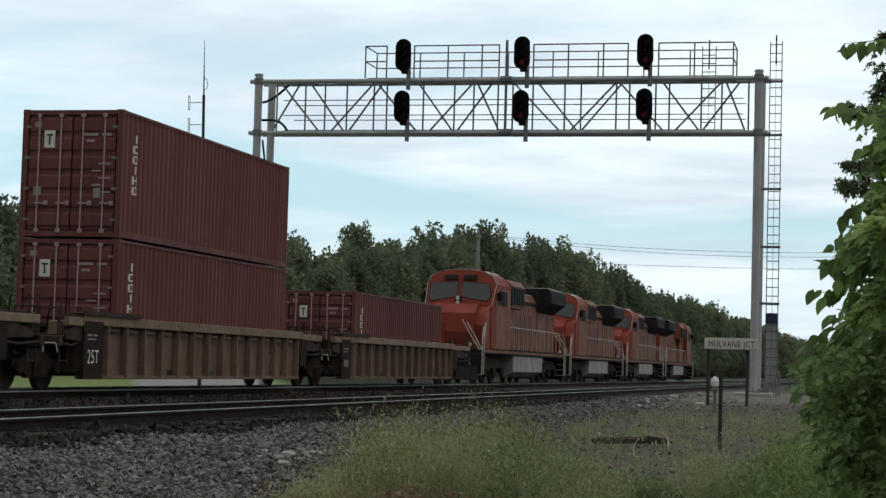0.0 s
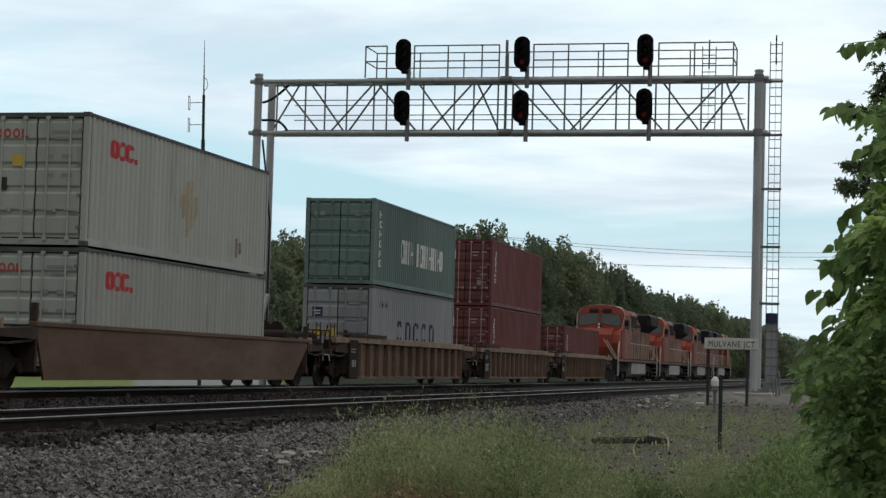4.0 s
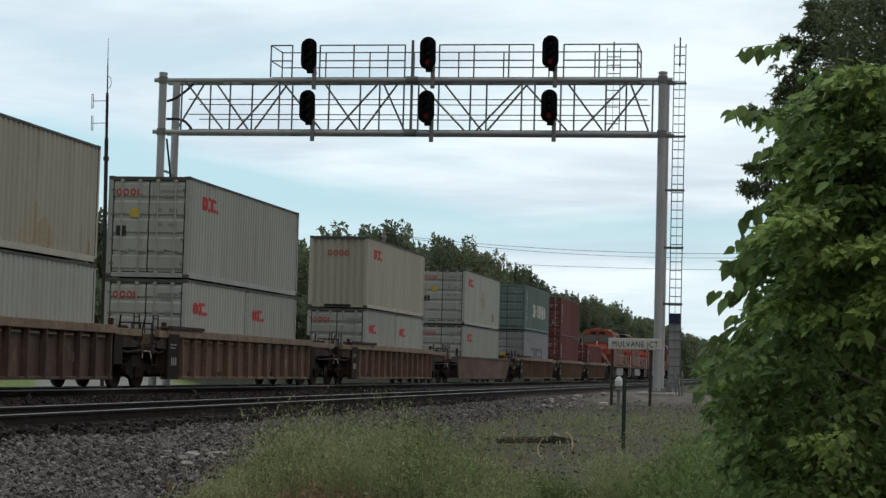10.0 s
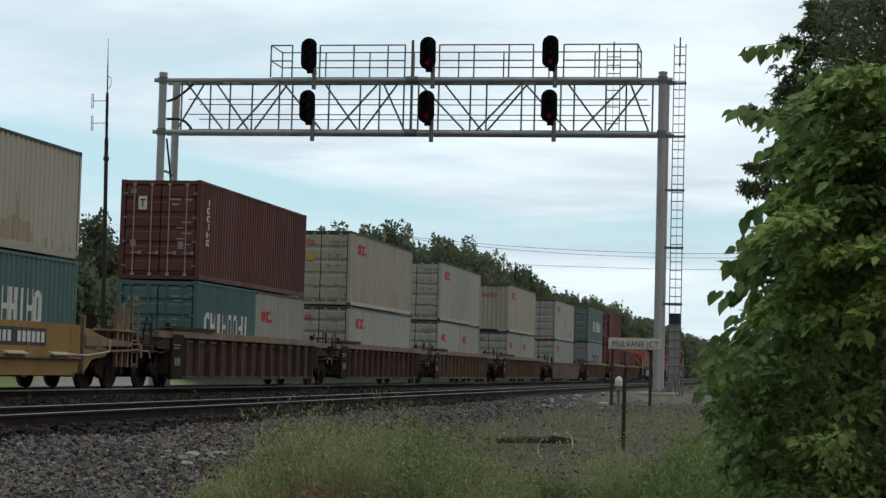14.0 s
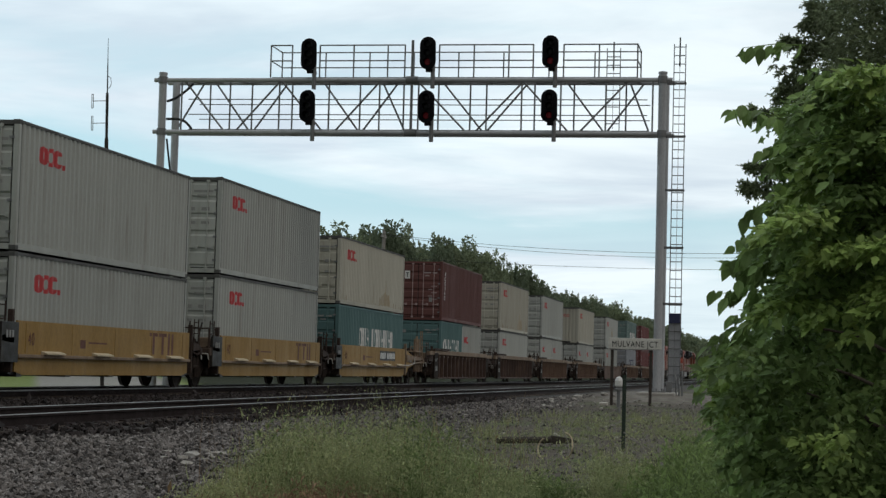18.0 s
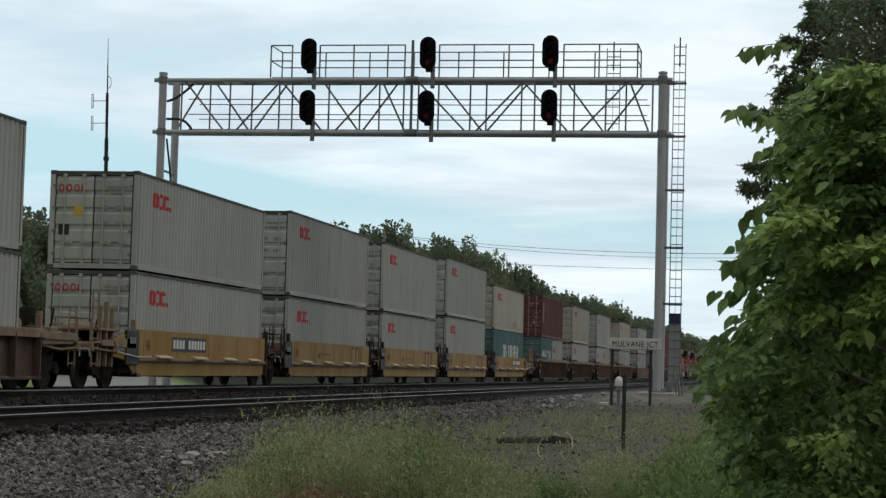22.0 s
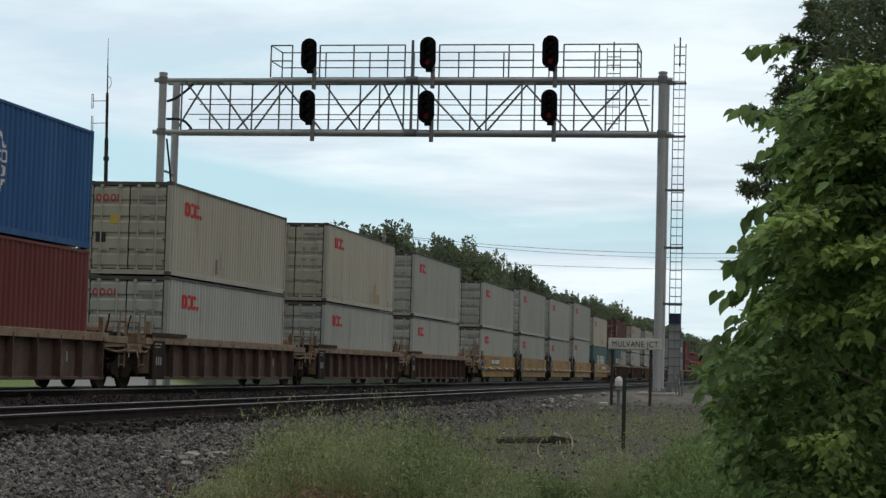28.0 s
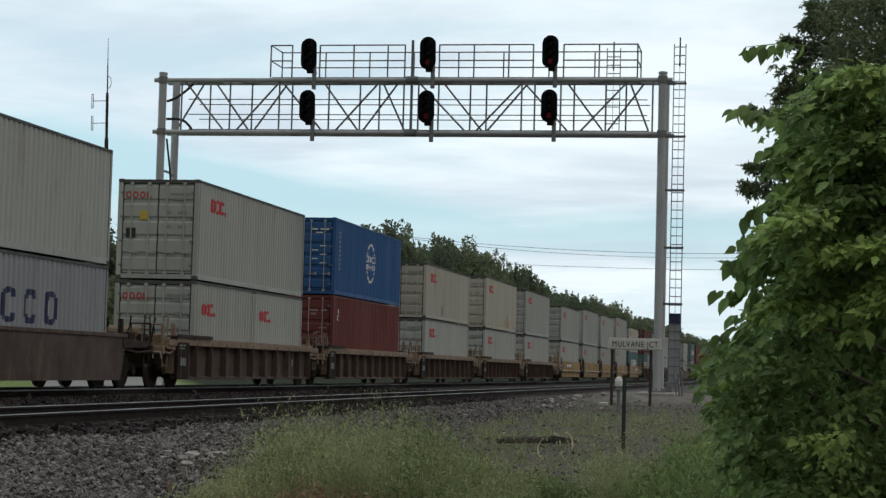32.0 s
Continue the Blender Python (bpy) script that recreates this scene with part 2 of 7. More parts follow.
M_TIE = surface("creosoted_timber_tie", (0.050, 0.038, 0.031), 0.9, 0, (0.085, 0.07, 0.058), 0.7, 2, (0.6, 8, 8), 60, 0.2, 0.4, random_value=0.3, spec=0.1)
M_STONE = surface("grey_ballast_stone", (0.160, 0.149, 0.143), 0.9, 0, (0.085, 0.076, 0.072), 0.6, 5, grain=50, grain_amount=0.2, bump=0.3, island=0.85, spec=0.1)
M_OILSTONE = surface("oil_dark_ballast_stone", (0.040, 0.034, 0.033), 0.9, 0, (0.026, 0.022, 0.022), 0.6, 5, grain=50, grain_amount=0.2, bump=0.3, island=0.75, spec=0.1)
M_PALESTONE = surface("pale_limestone_rubble", (0.42, 0.40, 0.36), 0.9, 0, (0.28, 0.26, 0.23), 0.6, 4, grain=40, bump=0.4, random_value=0.2, island=0.2)
M_CONCRETE = surface("weathered_concrete", (0.36, 0.34, 0.31), 0.85, 0, (0.26, 0.25, 0.23), 0.6, 2, grain=60, bump=0.2)
M_POLE = surface("silvery_weathered_pole", (0.30, 0.285, 0.26), 0.9, 0, (0.20, 0.19, 0.175), 0.6, 2, (6, 6, 0.5), 40, 0.15, 0.3)
M_TIMBER = surface("dark_rotten_timber", (0.035, 0.028, 0.024), 0.9, 0, (0.07, 0.055, 0.045), 0.6, 3, (0.6, 8, 8), 50, 0.25, 0.5)
M_POSTGREEN = surface("green_steel_fence_post", (0.03, 0.05, 0.035), 0.6, 0.1, dirt=RUSTY)
M_SIGN = surface("white_sign_board", (0.62, 0.62, 0.58), 0.6, 0, (0.5, 0.48, 0.42), 0.5, 3, bump=0.03)
M_WHITE = surface("white_plastic_marker", (0.70, 0.70, 0.68), 0.5, bump=0)
M_BARK = surface("grey_brown_bark", (0.085, 0.07, 0.055), 0.95, 0, (0.045, 0.037, 0.03), 0.7, 4, (3, 3, 0.5), 30, 0.25, 0.6)


def leafy(name, colour, second, island=0.45, rough=0.55, trans=0.25, scale=0.9):
    m = surface(name, colour, rough, 0, second, 0.8, scale, (1, 1, 1), 6, 0.12, 0, island=island, spec=0.18, random_value=0.15)
    nt = m.node_tree
    b = nt.nodes["Principled BSDF"]
    tr = nt.nodes.new("ShaderNodeBsdfTranslucent")
    src = b.inputs["Base Color"].links[0].from_socket
    nt.links.new(src, tr.inputs[0])
    mx = nt.nodes.new("ShaderNodeMixShader")
    mx.inputs[0].default_value = trans
    nt.links.new(b.outputs[0], mx.inputs[1])
    nt.links.new(tr.outputs[0], mx.inputs[2])
    nt.links.new(mx.outputs[0], nt.nodes["Material Output"].inputs[0])
    return m


M_FLAP = surface("pale_dusty_flap_paint", (0.52, 0.44, 0.31), 0.8, 0, (0.40, 0.32, 0.2), 0.6, 3)
M_RODRED = surface("dull_pink_lock_rod_paint", (0.40, 0.30, 0.29), 0.6)
M_STENCIL = surface("dull_pinkish_stencil", (0.34, 0.27, 0.265), 0.7, bump=0)
M_LEAF = leafy("fresh_green_leaf", (0.235, 0.345, 0.115), (0.135, 0.205, 0.072), 0.45, trans=0.36)
M_LEAFBRIGHT = leafy("bright_yellow_green_leaf", (0.305, 0.42, 0.125), (0.225, 0.32, 0.090), 0.4, trans=0.36)
M_CEDAR = leafy("dull_cedar_foliage", (0.225, 0.265, 0.15), (0.165, 0.20, 0.115), 0.4, trans=0.42)
M_FARLEAF = leafy("woodland_foliage", (0.165, 0.200, 0.125), (0.125, 0.158, 0.100), 0.22, trans=0.45)
M_FARLEAF2 = leafy("lighter_woodland_foliage", (0.205, 0.240, 0.142), (0.160, 0.192, 0.116), 0.22, trans=0.45)
M_WEED = leafy("grey_green_weed", (0.37, 0.38, 0.195), (0.145, 0.20, 0.085), 0.30, trans=0.35, scale=1.5)
M_GRASS = leafy("green_grass_blade", (0.12, 0.20, 0.055), (0.08, 0.14, 0.04), 0.45, trans=0.35)
M_RUSTGRASS = leafy("rusty_dry_grass", (0.34, 0.22, 0.14), (0.25, 0.16, 0.10), 0.35, trans=0.2)
M_STRAW = leafy("dry_straw_stem", (0.30, 0.22, 0.12), (0.20, 0.12, 0.07), 0.3, trans=0.2)


def glowing(name, colour, strength):
    m = bpy.data.materials.new(name)
    m.use_nodes = True
    b = m.node_tree.nodes["Principled BSDF"]
    b.inputs["Base Color"].default_value = (*colour, 1)
    b.inputs["Emission Color"].default_value = (*colour, 1)
    b.inputs["Emission Strength"].default_value = strength
    return m


M_REDLAMP = glowing("lit_red_signal_lens", (0.16, 0.005, 0.012), 0.07)
M_LENS = surface("dark_unlit_signal_lens", (0.008, 0.008, 0.010), 0.35, bump=0, spec=0.2)

# ---- mesh helpers ----


class Sheet:
    """Collects corners and faces of one mesh."""

    def __init__(self):
        self.v, self.f = [], []

    def box(self, x0, x1, y0, y1, z0, z1):
        b = len(self.v)
        self.v += [(x, y, z) for z in (z0, z1) for y in (y0, y1) for x in (x0, x1)]
        self.f += [tuple(b + i for i in q) for q in ((0, 2, 3, 1), (4, 5, 7, 6), (0, 1, 5, 4), (2, 6, 7, 3), (0, 4, 6, 2), (1, 3, 7, 5))]
        return self

    def chamfer_box(self, x0, x1, y0, y1, z0, z1, c=0.01):
        """A box whose twelve edges are cut off by c."""
        b = len(self.v)
        for z in (z0, z1):
            for y in (y0, y1):
                for x in (x0, x1):
                    sx, sy, sz = (1 if x == x0 else -1), (1 if y == y0 else -1), (1 if z == z0 else -1)
                    self.v += [(x, y + sy * c, z + sz * c), (x + sx * c, y, z + sz * c), (x + sx * c, y + sy * c, z)]
        i = lambda n, k: b + n * 3 + k
        for k, quads in ((0, ((0, 2, 6, 4), (1, 5, 7, 3))), (1, ((0, 4, 5, 1), (2, 3, 7, 6))), (2, ((0, 1, 3, 2), (4, 6, 7, 5)))):
            for q in quads:
                self.f.append(tuple(i(n, k) for n in q))
        for a, c_, k1, k2 in ((0, 1, 1, 2), (2, 3, 1, 2), (4, 5, 1, 2), (6, 7, 1, 2), (0, 2, 0, 2), (1, 3, 0, 2), (4, 6, 0, 2), (5, 7, 0, 2),
                              (0, 4, 0, 1), (1, 5, 0, 1), (2, 6, 0, 1), (3, 7, 0, 1)):
            self.f.append((i(a, k1), i(c_, k1), i(c_, k2), i(a, k2)))
        for n in range(8):
            self.f.append((i(n, 0), i(n, 1), i(n, 2)))
        return self

    def prism(self, outline, axis, a, b_):
        """An outline of (u, v) pushed out along an axis from a to b_: axis 'y' takes (x, z), 'x' takes (y, z), 'z' takes (x, y)."""
        put = {"y": lambda u, v, w: (u, w, v), "x": lambda u, v, w: (w, u, v), "z": lambda u, v, w: (u, v, w)}[axis]
        b, n = len(self.v), len(outline)
        self.v += [put(u, v, a) for u, v in outline] + [put(u, v, b_) for u, v in outline]
        self.f += [tuple(b + i for i in range(n)), tuple(b + n + i for i in reversed(range(n)))]
        self.f += [(b + i, b + (i + 1) % n, b + n + (i + 1) % n, b + n + i) for i in range(n)]
        return self

    def tube(self, p, q, r, r2=None, n=8, caps=True):
        p, q = Vector(p), Vector(q)
        r2 = r if r2 is None else r2
        d = (q - p).normalized()
        u = d.orthogonal().normalized()
        w = d.cross(u)
        b = len(self.v)
        for c, rad in ((p, r), (q, r2)):
            for i in range(n):
                a = 2 * math.pi * i / n
                self.v.append(tuple(c + (u * math.cos(a) + w * math.sin(a)) * rad))
        self.f += [(b + i, b + (i + 1) % n, b + n + (i + 1) % n, b + n + i) for i in range(n)]
        if caps:
            self.f += [tuple(b + i for i in reversed(range(n))), tuple(b + n + i for i in range(n))]
        return self

    def path(self, pts, r, n=6):
        for p, q in zip(pts, pts[1:]):
            self.tube(p, q, r, n=n)
        return self

    def rod(self, pts, r, n=6):
        """One unbroken tube along a bent line."""
        b, m = len(self.v), len(pts)
        P = [Vector(p) for p in pts]
        for k, p in enumerate(P):
            d = (P[min(k + 1, m - 1)] - P[max(k - 1, 0)]).normalized()
            u = d.cross(Vector((1.0, 0.013, 0.007))).normalized()
            w = d.cross(u)
            self.v += [tuple(p + (u * math.cos(2 * math.pi * i / n) + w * math.sin(2 * math.pi * i / n)) * r) for i in range(n)]
        for k in range(m - 1):
            self.f += [(b + k * n + i, b + k * n + (i + 1) % n, b + (k + 1) * n + (i + 1) % n, b + (k + 1) * n + i) for i in range(n)]
        self.f += [tuple(b + i for i in reversed(range(n))), tuple(b + (m - 1) * n + i for i in range(n))]
        return self

    def lathe(self, axis, profile, centre=(0, 0, 0), n=20):
        """Rings of (radius, along) round an axis."""
        put = {"y": lambda c, s, w: (c, w, s), "x": lambda c, s, w: (w, c, s), "z": lambda c, s, w: (c, s, w)}[axis]
        b = len(self.v)
        for r, w in profile:
            for i in range(n):
                a = 2 * math.pi * i / n
                x, y, z = put(r * math.cos(a), r * math.sin(a), w)
                self.v.append((x + centre[0], y + centre[1], z + centre[2]))
        for k in range(len(profile) - 1):
            self.f += [(b + k * n + i, b + k * n + (i + 1) % n, b + (k + 1) * n + (i + 1) % n, b + (k + 1) * n + i) for i in range(n)]
        m_ = len(profile) - 1
        self.f += [tuple(b + i for i in reversed(range(n))), tuple(b + m_ * n + i for i in range(n))]
        return self

    def mesh(self, name, *mats, smooth=False, weld=False):
        me = bpy.data.meshes.new(name)
        me.from_pydata(self.v, [], self.f)
        for m in mats:
            me.materials.append(m)
        bm = bmesh.new()
        bm.from_mesh(me)
        if weld:
            bmesh.ops.remove_doubles(bm, verts=bm.verts, dist=0.0005)
        bmesh.ops.recalc_face_normals(bm, faces=bm.faces)
        bm.to_mesh(me)
        bm.free()
        if smooth:
            me.shade_smooth()
        return me


def raw_mesh(name, verts, faces, mat, smooth=False):
    me = bpy.data.meshes.new(name)
    me.from_pydata(verts, [], faces)
    me.materials.append(mat)
    if smooth:
        me.shade_smooth()
    return me


def part(name, shape, material, parent, label="", at=None, smooth=False):
    """One mesh under a thing or a part: shape is a Sheet or a mesh that is shared."""
    me = shape if isinstance(shape, bpy.types.Mesh) else shape.mesh(name, material, smooth=smooth)
    ob = new(name, me)
    ob.parent = parent
    if at is not None:
        ob.matrix_basis = at
    return tagged(ob, label)


def thing(name, label, category, group="", kind="", at=None):
    ob = new(name)
    ob.empty_display_size = 0.2
    if at is not None:
        ob.matrix_basis = at
    return tagged(ob, label, category, group, kind)


SHARED = {}


def shared(key, make):
    if key not in SHARED:
        SHARED[key] = make()
    return SHARED[key]


MOVERS = []
# ---- ground and tracks ----
TRACK_FAR, TRACK_NEAR = 17.98, 10.54
rnd = random.Random(7)


def lerp(x, pts):
    if x <= pts[0][0]:
        return pts[0][1]
    for (a, u), (b, v) in zip(pts, pts[1:]):
        if x <= b:
            return u + (v - u) * (x - a) / (b - a)
    return pts[-1][1]


def ground_z(x, y):
    """Height of the ground: ballast bed under both tracks, a ditch towards the camera, a level field beyond."""
    near = lerp(x, [(0, -0.58), (22, -0.50), (34, -0.42), (46, -0.30), (52, -0.22), (60.5, 0.05), (74, 0.05), (84, -0.14), (140, -0.30), (400, -0.35)])
    far = -0.55
    if y >= 14:
        return lerp(y, [(20.3, -0.19), (21.6, -0.42), (24, -0.45), (35, -0.10), (60, 0.15), (200, 0.2), (600, 0)])
    return lerp(y, [(-40, near - 0.1), (3, near), (6.2, near), (8.6, min(-0.21, near * 0.2 - 0.15)), (9.2, -0.19)])


def bumpy(x, y):
    z = ground_z(x, y)
    if y < 9.0:
        z += 0.05 * noise.noise((x * 0.35, y * 0.35, 3.1)) + 0.02 * noise.noise((x * 1.7, y * 1.7, 1.0))
    else:
        z += 0.008 * noise.noise((x * 2, y * 2, 0))
    return z


def axis(parts):
    out = []
    for a, b, step in parts:
        n = max(1, round((b - a) / step))
        out += [a + (b - a) * i / n for i in range(n)]
    return out + [parts[-1][1]]


xs = axis([(-1500, -300, 200), (-300, -20, 20), (-20, 8, 2), (8, 60, 0.5), (60, 120, 2), (120, 400, 20), (400, 3000, 200)])
ys = axis([(-1500, -100, 200), (-100, -10, 10), (-10, 0, 1), (0, 10, 0.35), (10, 22, 0.6), (22, 60, 2), (60, 200, 20), (200, 2500, 200)])
gv = [(x, y, bumpy(x, y)) for x in xs for y in ys]
ny = len(ys)
gf = [(i * ny + j, (i + 1) * ny + j, (i + 1) * ny + j + 1, i * ny + j + 1) for i in range(len(xs) - 1) for j in range(ny - 1)]


def ground_material():
    """Ballast between the tracks, dirt and thin grass towards the camera, gravel lane, lit-toned grass and shade-dark
    brush beyond the train.
    """
    m = surface("trackside_ground", (0.078, 0.071, 0.067), 0.95, 0, (0.045, 0.041, 0.039), 0.6, 0.9, (1, 1, 1), 22, 0.35, 0.6, 26.0, spec=0.08)
    nt = m.node_tree
    n, l = nt.nodes, nt.links
    b = n["Principled BSDF"]
    base = b.inputs["Base Color"].links[0].from_socket
    geo = n.new("ShaderNodeNewGeometry")
    sp = n.new("ShaderNodeSeparateXYZ")
    l.new(geo.outputs["Position"], sp.inputs[0])

    def noise_at(scale, detail=5):
        t = n.new("ShaderNodeTexNoise")
        t.inputs["Scale"].default_value, t.inputs["Detail"].default_value = scale, detail
        l.new(geo.outputs["Position"], t.inputs["Vector"])
        return t.outputs["Fac"]

    def mathn(op, a, c, d=None):
        q = n.new("ShaderNodeMath")
        q.operation = op
        for i, s in enumerate((a, c, d)):
            if s is None:
                continue
            if isinstance(s, (int, float)):
                q.inputs[i].default_value = s
            else:
                l.new(s, q.inputs[i])
        return q.outputs[0]

    def step(value, a, c):
        r = n.new("ShaderNodeMapRange")
        r.interpolation_type = "SMOOTHSTEP"
        r.inputs[1].default_value, r.inputs[2].default_value = a, c
        l.new(value, r.inputs[0])
        return r.outputs[0]

    def mix(fac, a, c):
        x = n.new("ShaderNodeMix")
        x.data_type = "RGBA"
        for sock, s in ((x.inputs[0], fac), (x.inputs[6], a), (x.inputs[7], c)):
            if isinstance(s, tuple):
                sock.default_value = (*s, 1)
            elif isinstance(s, (int, float)):
                sock.default_value = s
            else:
                l.new(s, sock)
        return x.outputs[2]

    wob = mathn("MULTIPLY_ADD", noise_at(0.6), 3.0, -1.5)
    y = mathn("ADD", sp.outputs[1], wob)
    fine = noise_at(9.0, 7)
    dirt = mix(step(fine, 0.35, 0.65), (0.058, 0.049, 0.040), (0.112, 0.096, 0.079))
    grass = mix(step(noise_at(14, 6), 0.35, 0.65), (0.055, 0.085, 0.028), (0.11, 0.13, 0.055))
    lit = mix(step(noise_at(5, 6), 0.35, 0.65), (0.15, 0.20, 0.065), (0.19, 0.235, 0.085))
    lane = mix(step(noise_at(8, 6), 0.35, 0.65), (0.29, 0.285, 0.265), (0.235, 0.23, 0.21))
    patch = mathn("MULTIPLY", step(noise_at(0.8, 4), 0.50, 0.64), 0.7)
    foreground = mix(patch, dirt, grass)
    col = mix(step(y, 5.4, 7.4), foreground, base)
    bed = mathn("MULTIPLY", step(sp.outputs[1], 8.5, 9.0), mathn("SUBTRACT", 1.0, step(sp.outputs[1], 19.6, 20.4)))
    col = mix(mathn("MULTIPLY", bed, 0.75), col, mix(step(fine, 0.35, 0.65), (0.020, 0.018, 0.016), (0.040, 0.034, 0.031)))
    pad_x = mathn("MULTIPLY", step(mathn("ADD", sp.outputs[0], wob), 53, 58), mathn("SUBTRACT", 1.0, step(sp.outputs[0], 78, 84)))
    pad_y = mathn("SUBTRACT", 1.0, step(y, 5.0, 8.0))
    col = mix(mathn("MULTIPLY", mathn("MULTIPLY", pad_x, pad_y), 0.8), col, mix(step(noise_at(2.5, 8), 0.40, 0.62), (0.22, 0.20, 0.175), (0.10, 0.086, 0.073)))
    # a straight gravel lane, seven metres wide, that leads off into the wood
    across = mathn("MULTIPLY_ADD", sp.outputs[1], -2.44, sp.outputs[0])
    # low growth past the lane, with the wood's shade put into its colour
    shaded_brush = mix(step(noise_at(6, 6), 0.35, 0.65), (0.018, 0.022, 0.012), (0.034, 0.038, 0.020))
    col = mix(step(y, 20.5, 22.0), col, mix(step(across, 17.0, 22.0), lit, shaded_brush))
    lane_x = mathn("MULTIPLY", step(across, -0.8, 0.8), mathn("SUBTRACT", 1.0, step(across, 15.5, 18.5)))
    lane_y = mathn("MULTIPLY", step(sp.outputs[1], 22.5, 23.2), mathn("SUBTRACT", 1.0, step(sp.outputs[1], 45.0, 46.0)))
    col = mix(mathn("MULTIPLY", lane_x, lane_y), col, lane)
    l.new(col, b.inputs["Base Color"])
    return m


M_GROUND = ground_material()
ground = new("ground", raw_mesh("ground", gv, gf, M_GROUND, True))
tagged(ground, "ballast, dirt and rough grass ground beside railway tracks", "ground", kind="structure")


def rail_mesh(x0, x1, painted_sheen=False):
    """A flat-bottomed rail: rusty foot and web, polished head as a strip of its own material."""
    prof = [(-0.07, -0.18), (0.07, -0.18), (0.07, -0.165), (0.012, -0.148), (0.012, -0.05), (0.036, -0.038), (0.036, -0.008), (0.028, 0), (-0.028, 0), (-0.036, -0.008), (-0.036, -0.038), (-0.012, -0.05), (-0.012, -0.148), (-0.07, -0.165)]
    s = Sheet().prism(prof, "x", x0, x1)
    me = s.mesh("rail", M_RAIL, M_RAILTOP, M_RAILSIDE)
    for p in me.polygons:
        c = p.center
        if c.z > -0.006 and abs(p.normal.x) < 0.5:
            p.material_index = 1
        elif painted_sheen and c.z > -0.03 and abs(p.normal.y) > 0.9:
            p.material_index = 2
    return me


tie_mesh = Sheet().chamfer_box(-0.115, 0.115, -1.30, 1.30, -0.34, -0.165, 0.012).mesh("tie", M_TIE)
plate_mesh = Sheet().chamfer_box(-0.10, 0.10, -0.17, 0.17, -0.172, -0.150, 0.004).mesh("tie_plate", M_RAIL)


def track(y, label, x0, x1):
    t = thing("railway_track", label, "railway track", "parallel main tracks", "structure", at=pose(0, y, 0))
    for side in (-0.7525, 0.7525):
        part("rail", shared(("rail", y > 14), lambda: rail_mesh(-400, 900, y > 14)), None, t, "steel rail with polished head", at=pose(0, side, 0))
    far_ties = Sheet()
    x = -380.0
    r = random.Random(int(y * 10))
    while x < 700:
        if x0 <= x <= x1:
            part("tie", tie_mesh, None, t, at=pose(x, r.uniform(-0.05, 0.05), r.uniform(-0.008, 0.008), 0, 0, r.uniform(-1, 1)))
            if y < 14:
                part("tie_plate", plate_mesh, None, t, at=pose(x, -0.7525, 0))
        else:
            far_ties.box(x - 0.115, x + 0.115, -1.3, 1.3, -0.34, -0.167)
        x += 0.53
    tagged(part("far_ties", far_ties, M_TIE, t), kind="stuff")
    return t


near_track = track(TRACK_NEAR, "straight track with rusty rails on dark timber ties in ballast", 14, 74)
far_track = track(TRACK_FAR, "track carrying the train, on timber ties in ballast", 30, 60)

# ---- signal gantry ----
GX, GY0, GY1 = 62.39, 4.21, 21.37
GDEEP, REAR_UP = 1.48, 0.12


